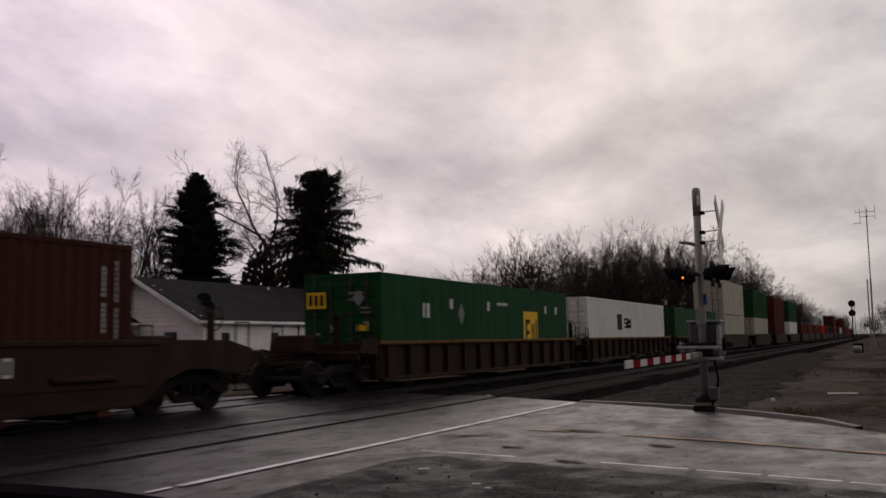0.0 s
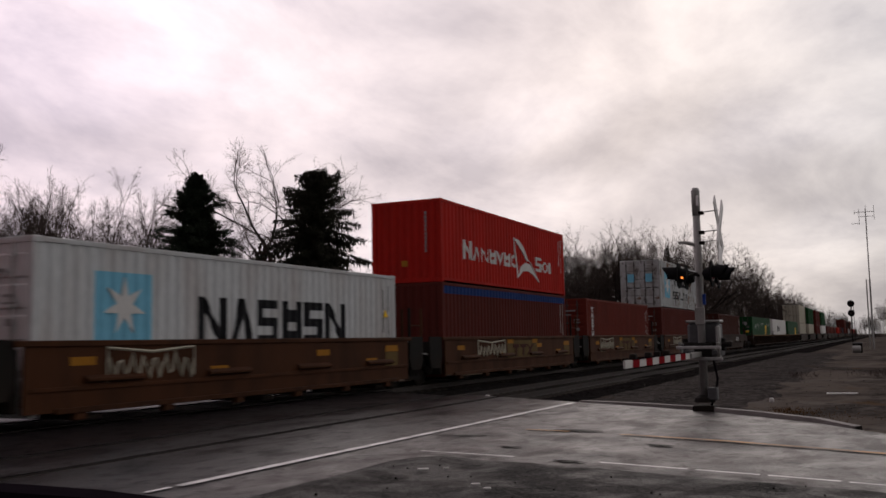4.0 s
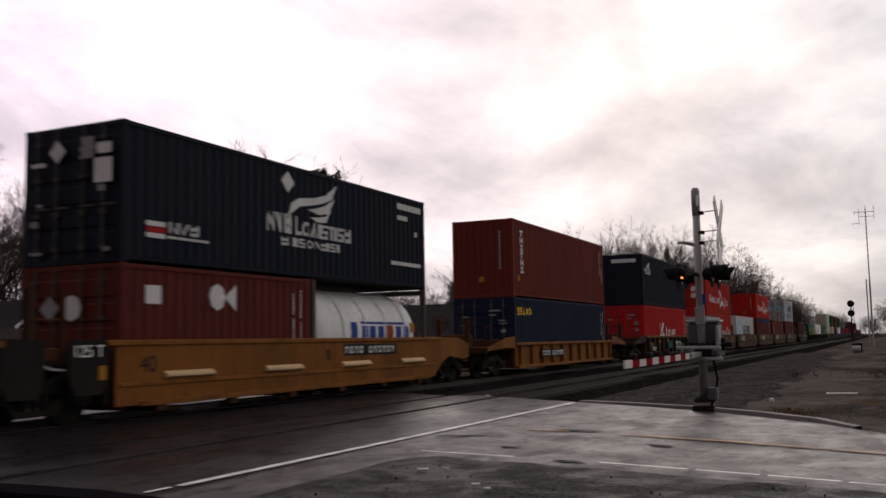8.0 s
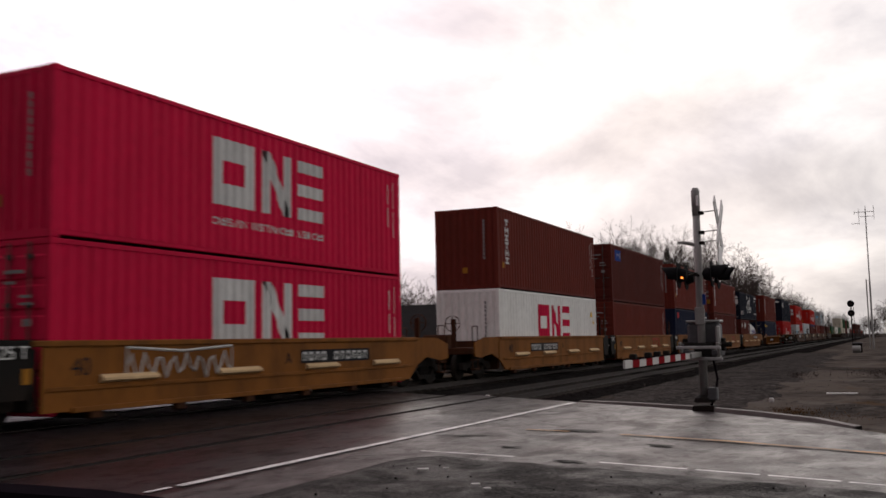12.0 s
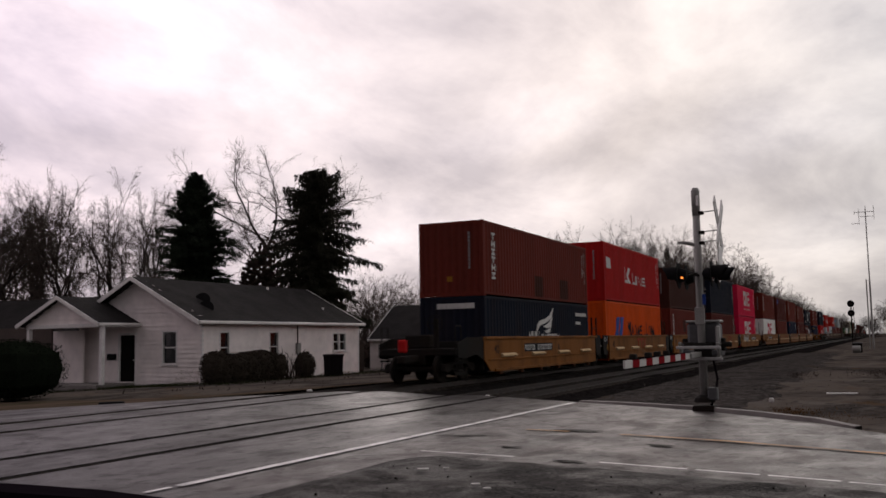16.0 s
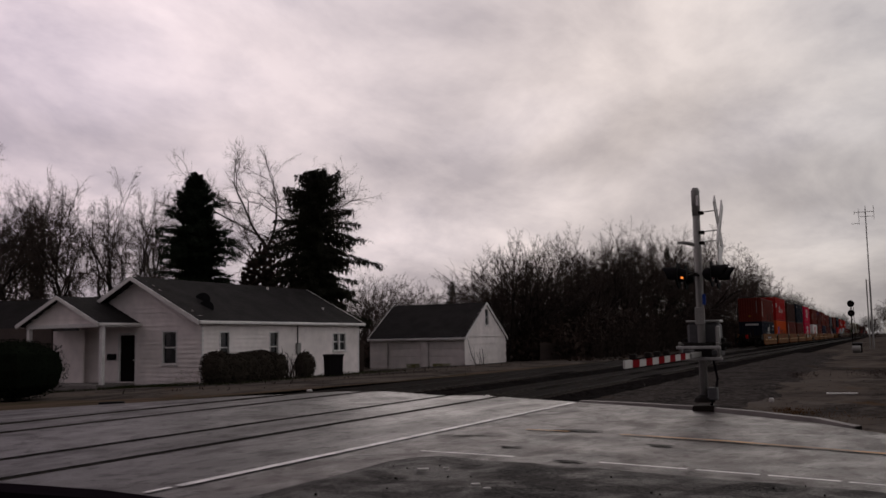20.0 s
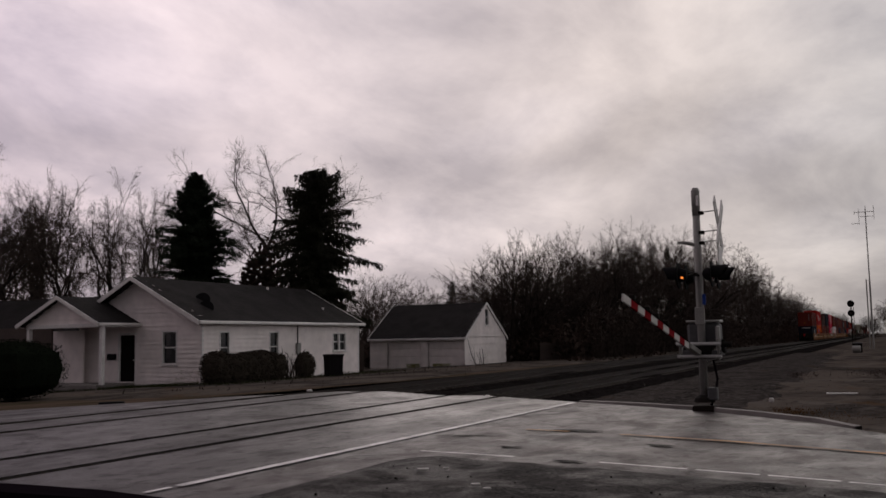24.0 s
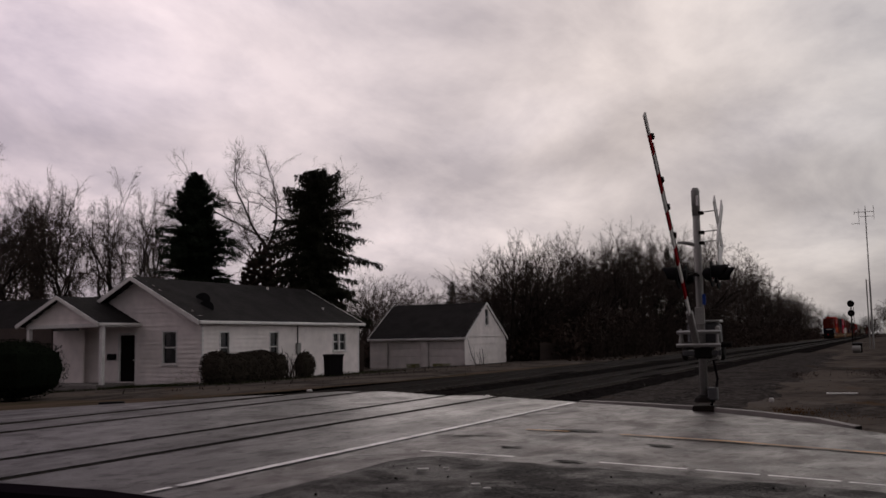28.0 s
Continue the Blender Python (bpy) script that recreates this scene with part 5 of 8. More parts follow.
def tank_container(at, z):
    t = thing("tank_container", "white cylindrical tank container in a steel frame with blue bars", "tank container", group="containers on the train")
    L, h = 6.058, STD
    n = 28
    g = Geo()
    prof = ((.25, 0), (.25, .55), (.36, .9), (.55, 1.06), (.9, 1.13), (L - .9, 1.13), (L - .55, 1.06), (L - .36, .9), (L - .25, .55), (L - .25, 0))
    for y, r in prof:
        for k in range(n):
            a = 2 * math.pi * k / n
            g.v.append((r * math.cos(a), y, 1.34 + r * math.sin(a)))
    for i in range(len(prof) - 1):
        for k in range(n):
            a, b = i * n + k, i * n + (k + 1) % n
            g.f.append((a, b, b + n, a + n))
    part("tank", g, WHITE, t, "white painted tank barrel", smooth=True)
    for y in (1.5, 2.6, 3.7, 4.8):
        gg = Geo()
        for k in range(n):
            a0, a1 = 2 * math.pi * k / n, 2 * math.pi * (k + 1) / n
            gg.face([(1.15 * math.cos(a), yy, 1.34 + 1.15 * math.sin(a)) for a, yy in ((a0, y), (a1, y), (a1, y + .06), (a0, y + .06))])
        part("band", gg, GREY, t)
    for s in (-1, 1):
        for y in (0.07, L - 0.07):
            part("corner_post", Geo().soft(-.07, -.07, 0, .07, .07, h, .01), CASTING, t, at=(s * 1.14, y, 0))
        part("frame_rail", Geo().soft(-.06, 0.1, .02, .06, L - .1, .16, .01), CASTING, t, at=(s * 1.14, 0, 0))
    for y in (0.07, L - 0.07):
        for zz in (.08, h - .09):
            part("frame_beam", Geo().soft(-1.1, -.06, -.07, 1.1, .06, .07, .01), CASTING, t, at=(0, y, zz))
    # plain bars of the wordmark, curved round the barrel
    def on(y0, y1, a0, a1):
        gg = Geo()
        for k in range(4):
            p, q = a0 + (a1 - a0) * k / 4, a0 + (a1 - a0) * (k + 1) / 4
            gg.face([(1.136 * math.cos(a), yy, 1.34 + 1.136 * math.sin(a)) for a, yy in ((p, y0), (p, y1), (q, y1), (q, y0))])
        return gg
    for k, y in enumerate((1.9, 2.45, 2.85, 3.3, 4.3, 4.75)):
        part("wordmark", on(y, y + .32, -.12, .16 if k else .24), LETTER_BLUE, t)
    part("wordmark", on(2.4, 4.9, .2, .26), LETTER_BLUE, t)
    part("emblem", on(3.75, 4.15, -.12, .18), LETTER_RED, t)
    part("placard", on(5.15, 5.45, .0, .25), REFLECT, t)
    MOVERS.append((t, at, z))


build_containers()

# ---------------------------------------------------------------- the train: well wagons
WHEEL_R = 0.42


def wheel_mesh():
    g = Geo()
    n = 20
    prof = ((0, .10), (.09, .10), (.12, .04), (.30, .02), (.36, .05), (.42, .06), (.445, -.06), (.42, -.07), (.36, -.05), (.1, -.05), (0, -.07))
    for r, x in prof:
        for k in range(n):
            a = 2 * math.pi * k / n
            g.v.append((x, r * math.cos(a), r * math.sin(a)))
    for i in range(len(prof) - 1):
        for k in range(n):
            a, b = i * n + k, i * n + (k + 1) % n
            g.f.append((a, b, b + n, a + n))
    return g


def frame_mesh():
    # cast side frame with its window for the springs
    g = Geo()
    g.extrude(((-1.15, .36), (-1.1, .56), (-.6, .62), (-.35, .74), (.35, .74), (.6, .62), (1.1, .56), (1.15, .36), (.95, .3), (.7, .4), (.42, .56), (-.42, .56), (-.7, .4), (-.95, .3)), "x", -.08, .08)
    g.extrude(((-.6, .42), (-.4, .2), (.4, .2), (.6, .42), (.5, .46), (.34, .3), (-.34, .3), (-.5, .46)), "x", -.07, .07)
    for y in (-.2, 0, .2):
        g.rod((0, y, .28), (0, y, .58), .07, 8)
    return g


def truck(w, y):
    t = part("bogie", shared(("bolster", 0), lambda: Geo().soft(-1.0, -.2, .42, 1.0, .2, .66, .03)), SOOT, w, "sooty cast-steel bogie", at=(0, y, 0))
    for s in (-1, 1):
        part("side_frame", shared(("side_frame", 0), frame_mesh), SOOT, t, at=(s * 1.0, 0, 0))
        for k in (-.86, .86):
            part("wheel", shared(("wheel", 0), wheel_mesh, True), SOOT, t, at=pose(s * .7525, k, WHEEL_R, 0, 0, 0 if s > 0 else 180))
    for k in (-.86, .86):
        part("axle", shared(("axle", 0), lambda: Geo().rod((-.75, 0, WHEEL_R), (.75, 0, WHEEL_R), .08, 10)), SOOT, t, at=(0, k, 0))


def text_plate(w, y0, y1, z0, z1, x, back, ink, count):
    """A dark board with a row of plain bars."""
    p = part("reporting_mark", Geo().box(x, y0, z0, x + .008, y1, z1), back, w, "black board with pale bars") if back else None
    g = Geo()
    wid = (y1 - y0 - .1) / count
    for k in range(count):
        if k == 4 and count > 8:
            continue
        a = y0 + .05 + k * wid
        zz0, zz1 = z0 + .05, z1 - .05
        s = wid * .14
        if count == 3:
            m, q = a + wid * .42, wid * .11
            if k < 2:
                g.box(x + .008, a, zz1 - .12, x + .014, a + wid * .84, zz1); g.box(x + .008, m - q, zz0, x + .014, m + q, zz1 - .12)
            else:
                for e in (1, -1):
                    g.extrude(((m - e * wid * .4 - q, zz0), (m - e * wid * .4 + q, zz0), (m + e * wid * .4 + q, zz1), (m + e * wid * .4 - q, zz1)), "x", x + .008, x + .014 + e * .001)
            continue
        g.box(x + .008, a, zz0, x + .014, a + s, zz1); g.box(x + .008, a + wid * .5, zz0, x + .014, a + wid * .5 + s, zz1)
        g.box(x + .008, a + s, zz1 - .05, x + .014, a + wid * .5, zz1)
        if k % 2:
            g.box(x + .008, a + s, zz0, x + .014, a + wid * .5, zz0 + .05)
    tagged(part("number_mark", g, ink, p or w), kind="stuff")


def side_plate(L, top, style, ends):
    g = Geo()
    if style == "plate":
        low = []
        for end, y, s in ((ends[0], 0.0, -1), (ends[1], L, 1)):
            run_out = [(y + s * .3, .27)] if end == "shared" else [(y + s * .05, .27), (y + s * .55, .62), (y + s * .6, .62)]
            low += run_out[::-1] if s < 0 else run_out
        pr = (*low, (low[-1][0], top), (low[0][0], top))
        g.extrude(pr, "x", 1.38, 1.42)
    else:
        pr = ((-.3, .36), (L + .3, .36), (L + .3, top), (-.3, top))
        g.extrude(pr, "x", 1.30, 1.33)
    return g


def wagon(at, L, mat, style="plate", rear="shared", front="shared", gap=3.86, boards=(), label="", top=1.39, detail=True, numeral=False, tail=False):
    w = thing("well_wagon", label or "mustard yellow well wagon carrying stacked containers", "railway wagon", group="wagons of the train")
    for s in (1, -1):
        if s == 1:
            side = part("side_wall", shared(("side_wall", L, style, top, rear, front), lambda: side_plate(L, top, style, (rear, front))), mat, w)
        else:
            side = part("side_wall", SHARED[("side_wall", L, style, top, rear, front)], mat, w, at=Matrix.Diagonal((-1, 1, 1, 1)))
        part("top_chord", shared(("top_chord", L, style), lambda: Geo().soft(-.09, -.5, -.1, .09, L + .5, 0, .015)), WORN_YELLOW if mat is OXIDE and style == "rib" else mat, side, at=(1.37, 0, top + .02))
        if style == "plate":
            part("bottom_flange", shared(("bottom_flange", L), lambda: Geo().soft(1.33, .3, .24, 1.47, L - .3, .33, .01)), mat, side)
            part("rubbing_strake", shared(("rubbing_strake", L), lambda: Geo().soft(1.42, -.2, .60, 1.45, L + .2, .67, .008)), mat, side)
            if detail and s == 1:
                for k in range(6):
                    part("lug", shared(("lug", 0), lambda: Geo().soft(1.30, 0, .12, 1.45, .26, .25, .02)), DIRTY, side, at=(0, .7 + k * (L - 1.7) / 5, 0))
                for k in range(4):
                    y = .9 + k * (L - 2.9) / 3
                    part("ledge", shared(("ledge", 0), lambda: Geo().extrude(((1.42, .84), (1.52, .78), (1.52, .74), (1.42, .70)), "y", 0, 1.35)), TREAD if mat is MUSTARD else mat, side, "pale worn lifting ledge", at=(0, y, 0))
        else:
            n = 10 if L < 14 else 13
            for k in range(n + 1):
                part("rib", shared(("rib", top), lambda: Geo().extrude(((1.33, .36), (1.46, .40), (1.46, top - .09), (1.33, top - .09)), "y", -.05, .05)), mat, side, at=(0, k * L / n, 0))
            part("bottom_flange", shared(("bottom_flange_r", L), lambda: Geo().soft(1.26, -.3, .26, 1.46, L + .3, .36, .01)), mat, side)
    for y in (1.2, L / 2, L - 1.2):
        part("cross_beam", shared(("cross_beam", 0), lambda: Geo().soft(-1.36, -.2, .10, 1.36, .2, .2, .02)), SOOT, w, at=(0, y, 0))
    for end, s, y in ((rear, -1, 0.0), (front, 1, L)):
        # end structure: bulkhead, deck over the bogie, steps and grab rails
        reach = 1.05 if end == "shared" else gap - 1.1
        rust = SOOT if tail and s < 0 else DIRTY if mat is MUSTARD else mat
        a, b = (y + s * .32, y + s * reach)
        part("bulkhead", shared(("bulkhead", 0), lambda: Geo().soft(-1.3, -.06, .3, 1.3, .06, 1.28, .02)), SOOT if end == "shared" else rust, w, at=(0, y + s * .36, 0))
        part("deck", Geo().soft(-.75 if end == "shared" else -1.2, min(a, b), .92, .75 if end == "shared" else 1.2, max(a, b), 1.06, .02), SOOT if end == "shared" else rust, w, "black end deck" if end == "shared" else "")
        part("centre_sill", Geo().soft(-.3, min(a, b), .56, .3, max(a, b), .92, .02), SOOT, w)
        if end == "shared":
            if s < 0 and detail:
                for k, (px, py) in enumerate(((1.02, 1.1), (1.02, 1.85), (.5, 1.3), (.5, 2.0))):
                    part("stanchion", shared(("stanchion", 0), lambda: Geo().soft(-.035, -.035, 1.0, .035, .035, 2.25, .008)), SOOT if k % 2 else rust, w, at=(px, y - py, 0))
                part("handrail", Geo().rod((1.02, y - 1.1, 1.75), (1.02, y - 1.85, 1.75), .022, 6), rust, w)
                part("air_hose", Geo().tube(((1.1, y - 2.1, 1.3), (1.25, y - 1.9, 1.1), (1.3, y - 1.6, .95), (1.3, y - 1.3, .92)), [.025] * 4, 6), DULL_STEEL, w, "grey looping air hose")
                part("valve_box", shared(("valve_box", 0), lambda: Geo().soft(.7, -.2, 1.06, 1.2, .2, 1.3, .03)), rust, w, at=(0, y - 1.5, 0))
            part("end_plate", shared(("end_plate", 0), lambda: Geo().extrude(((-.42, .8), (-.3, .5), (.3, .5), (.42, .8), (.42, 1.42), (-.42, 1.42)), "x", 1.36, 1.40)), SOOT, w, "black end plate", at=(0, y + s * .88, 0))
            if s < 0 and numeral:
                lettering("125 T", .29, WHITE, w, (1.408, y - 1.24, 1.13))
                part("placard", Geo().box(1.40, y - .66, .74, 1.408, y - .50, .98), REFLECT if mat is MUSTARD else LETTER, w)
        else:
            for sx in (-1, 1):
                part("side_apron", Geo().extrude(((y + s * .5, .60), (y + s * .5, 1.4), (y + s * (gap - 2.0), 1.39), (y + s * (gap - 1.2), 1.2), (y + s * (gap - 1.2), .78), (y + s * (gap - 1.7), .72), (y + s * (gap - 2.6), .84), (y + s * 1.2, .84)) if style == "plate" else ((y + s * .5, .98), (y + s * .5, 1.4), (y + s * 1.3, 1.36), (y + s * (gap - 1.2), 1.04), (y + s * (gap - 1.2), .92), (y + s * 1.4, 1.02)), "x", sx * 1.36, sx * 1.40), SOOT if tail and s < 0 else mat, w)
                for k in (0, 1):
                    part("step", Geo().box(sx * 1.2, y + s * (gap - 1.45) - .2, .35 + k * .3, sx * 1.38, y + s * (gap - 1.45) + .2, .39 + k * .3), rust, w)
                for k in (-1, 1):
                    part("grab_rail", Geo().tube(((sx * 1.3, y + s * (gap - 1.45) + k * .22, .35), (sx * 1.3, y + s * (gap - 1.45) + k * .22, 1.75)), (.018, .018), 6), rust, w)
                part("grab_rail", Geo().rod((sx * 1.3, y + s * (gap - 1.45) - .22, 1.75), (sx * 1.3, y + s * (gap - 1.45) + .22, 1.75), .018, 6), rust, w)
            part("end_sill", Geo().soft(-1.35, min(y + s * (gap - 1.25), y + s * (gap - 1.1)), .84, 1.35, max(y + s * (gap - 1.25), y + s * (gap - 1.1)), 1.04, .02), rust, w)
            part("coupler", Geo().soft(-.13, min(y + s * (gap - 1.1), y + s * (gap - .02)), .62, .13, max(y + s * (gap - 1.1), y + s * (gap - .02)), .86, .04), SOOT, w, "sooty knuckle coupler")
            part("end_box", Geo().soft(-.7, min(y + s * 1.5, y + s * 2.2), 1.06, .2, max(y + s * 1.5, y + s * 2.2), 1.5, .04), rust, w)
            post = part("brake_post", Geo().soft(.45, y + s * (gap - 1.5) - .05, 1.06, .6, y + s * (gap - 1.5) + .05, 2.0, .01), rust, w)
            gw = Geo().tube([(.52 + .26 * math.cos(math.pi * k / 8), 0, .26 * math.sin(math.pi * k / 8)) for k in range(17)], [.016] * 17, 5)
            gw.rod((.26, 0, 0), (.78, 0, 0), .012, 5)
            gw.rod((.52, 0, -.26), (.52, 0, .26), .012, 5)
            part("brake_wheel", gw, rust, post, at=(0, y + s * (gap - 1.42), 1.85))
    truck(w, -1.63 if rear == "shared" else -1.75)
    if front != "shared":
        truck(w, L + 1.75)
    for kind, y0, y1, z0, z1, back, ink, n in boards:
        text_plate(w, y0, y1, z0, z1, 1.425 if style == "plate" else 1.465, back, ink, n)
    if numeral and mat is MUSTARD:
        lettering("40", .42, LETTER_BLACK, w, (1.424, .28, .84))
    MOVERS.append((w, at, FAR_RAIL_Z))
    return w


def build_wagons():
    F = 12.192
    plate = ("plate", 2.58, 5.77, .85, 1.15, LETTER_BLACK, LETTER, 11)
    mono = ("mono", 7.4, 9.6, .72, 1.3, None, LETTER_RED, 3)
    # last articulated set
    sets = ((-288.95, "coupler", "shared"), (-273.5, "shared", "shared"), (-258.1, "shared", "shared"), (-242.4, "shared", "shared"), (-227.05, "shared", "coupler"))
    for i, (y, r, f) in enumerate(sets):
        w = wagon(y, F, MUSTARD, "plate", r, f, boards=(("plate", 3.2, 6.4, .85, 1.15, LETTER_BLACK, LETTER, 11) if i == 0 else ("plate", 6.9, 10.0, .85, 1.15, LETTER_BLACK, LETTER, 11),) if i in (0, 4) else (("mono", 5.2 if i == 1 else 6.6, 7.4 if i == 1 else 9.0, .7, 1.3, None, LETTER_RED, 3),), numeral=True, tail=i == 0)
        if i == 4:
            graffiti(w, 1.5, 4.4)
        if i in (0, 4):
            lettering("AB"[i == 0], .34, LETTER_BLACK, w, (1.424, 7.1 if i == 0 else 6.3, .86))
        if i == 0:
            part("end_of_train_device", Geo().soft(-.13, -gap_end + .1, .95, .13, -gap_end + .3, 1.35, .04), DEEPRED, w, "red flashing rear-end marker box")
    for i, (y, r, f) in enumerate(((-207.2, "coupler", "shared"), (-191.7, "shared", "shared"), (-176.2, "shared", "shared"), (-160.7, "shared", "shared"), (-145.2, "shared", "coupler"))):
        w = wagon(y, F, MUSTARD, "plate", r, f, boards=(plate if i == 0 else ("plate", 7.2, 9.9, .98, 1.25, LETTER_BLACK, LETTER, 11),) if i in (0, 4) else (mono,), numeral=True)
        if i in (0, 4):
            lettering("BA"[i == 0], .34, LETTER_BLACK, w, (1.424, 6.3 if i == 0 else 6.4, .9))
    wagon(-125.4, F, MUSTARD, "rib", "coupler", "coupler", 4.25, top=1.16, boards=(("plate", 2.2, 4.9, .62, .9, LETTER_BLACK, LETTER, 11),), label="mustard yellow ribbed well wagon with stacked containers")
    wagon(-104.7, F, OXIDE, "rib", "coupler", "coupler", 4.3, top=1.34, boards=(("mono", 7.2, 8.9, .55, 1.05, None, LETTER, 3), ("num", .6, 1.7, .5, .8, None, LETTER, 5)), label="dark brown ribbed well wagon with stacked containers")
    w = MOVERS[-1][0]
    for yy, z0, ww, hh, mat in ((.35, .82, .5, .16, REFLECT), (2.5, .96, .4, .14, REFLECT), (4.6, 1.0, .4, .12, REFLECT), (9.75, .62, .55, .45, DARKBROWN), (11.2, .6, .4, .3, LETTER_DIM)):
        part("reflector" if mat is REFLECT else "panel_patch", Geo().box(1.466, yy, z0, 1.474, yy + ww, z0 + hh), mat, w)
    part("graffiti", Geo().box(1.468, 5.1, .62, 1.474, 6.0, 1.05), TEAL, w, "teal sprayed patch")
    for i, (y, r, f) in enumerate(((-83.75, "coupler", "shared"), (-68.0, "shared", "shared"), (-52.55, "shared", "shared"), (-37.0, "shared", "shared"), (-21.0, "shared", "coupler"))):
        w = wagon(y, F, DIRTY, "plate", r, f, boards=(("mono", 5.3, 7.6, .66, 1.18, None, DARKBROWN, 3),) if i in (2, 3) else (), label="dirty ochre well wagon with graffiti")
        for k, yy in enumerate((.6, 4.1, 7.9, 10.2)):
            part("reflector", Geo().box(1.42, yy, 1.0 - .25 * (k % 2), 1.428, yy + .55, 1.14 - .25 * (k % 2)), REFLECT, w)
        part("reflector", Geo().box(1.42, 11.2, 1.04, 1.428, 11.9, 1.2), REFLECT, w)
        part("pale_panel", Geo().box(1.42, 11.2, .62, 1.426, 11.9, 1.03), BOARD_BEIGE, w, "dirty beige panel")
        if i in (2, 3):
            part("pale_panel", Geo().box(1.418, 4.85, .60, 1.424, 7.95, 1.27), BOARD_BEIGE, w, "dirty beige panel")
            for yy in (4.85, 7.4):
                part("reflector", Geo().box(1.424, yy, 1.16, 1.43, yy + .55, 1.3), REFLECT, w)
        graffiti(w, 1.4 if i % 2 else 2.2, 3.6 if i % 2 else 4.6, i)
    wagon(0.85, F, OXIDE, "plate", "coupler", "coupler", 4.5, label="dark brown well wagon with faded graffiti", boards=(("graf", 7.9, 9.6, .8, 1.2, None, LETTER, 6),))
    for i, (y, r, f) in enumerate(((22.5, "coupler", "coupler"), (42.0, "coupler", "coupler"), (61.7, "coupler", "coupler"))):
        wagon(y, 16.154, OXIDE, "rib", r, f, 1.9 if i else 2.6, top=1.3, label="dark brown ribbed long well wagon")
    for y in (82.5, 102.5, 122.5, 142.0, 162.0, 178, 194, 215, 231, 247, 268, 289, 305, 325, 346, 367, 388, 409):
        wagon(y, F, OXIDE, "plate", "shared", "coupler" if y in (409, 142.0, 194) else "shared", detail=False, label="dark brown well wagon far ahead")


gap_end = 3.86


def graffiti(w, y0, y1, seed=0):
    """A looping pale scrawl without words."""
    rnd = random.Random(seed + 5)
    g = Geo()
    pts = []
    n = 26
    for k in range(n + 1):
        u = y0 + (y1 - y0) * k / n
        pts.append((1.43, u, .95 + .26 * math.sin(k * 1.9 + seed) * (0.6 + 0.4 * rnd.random())))
    g.tube(pts, [.026] * len(pts), 4)
    top = [(1.43, y0, .7), (1.43, y0, 1.28), (1.43, (y0 + y1) / 2, 1.2), (1.43, y1, 1.28), (1.43, y1, .75)]
    g.tube(top, [.026] * len(top), 4)
    part("graffiti", g, LETTER if seed == 0 else BEIGE, w, "pale spray-painted scrawl")


build_wagons()

# ---------------------------------------------------------------- level crossing equipment
MACHINE = surface("dull_grey_machine_paint", (0.075, 0.075, 0.078), 0.6, tint=(0.03, 0.03, 0.03), grain=14, bump=0.1, spec=0.2)
MAST = Vector((-3.17, 18.4, 0.0))


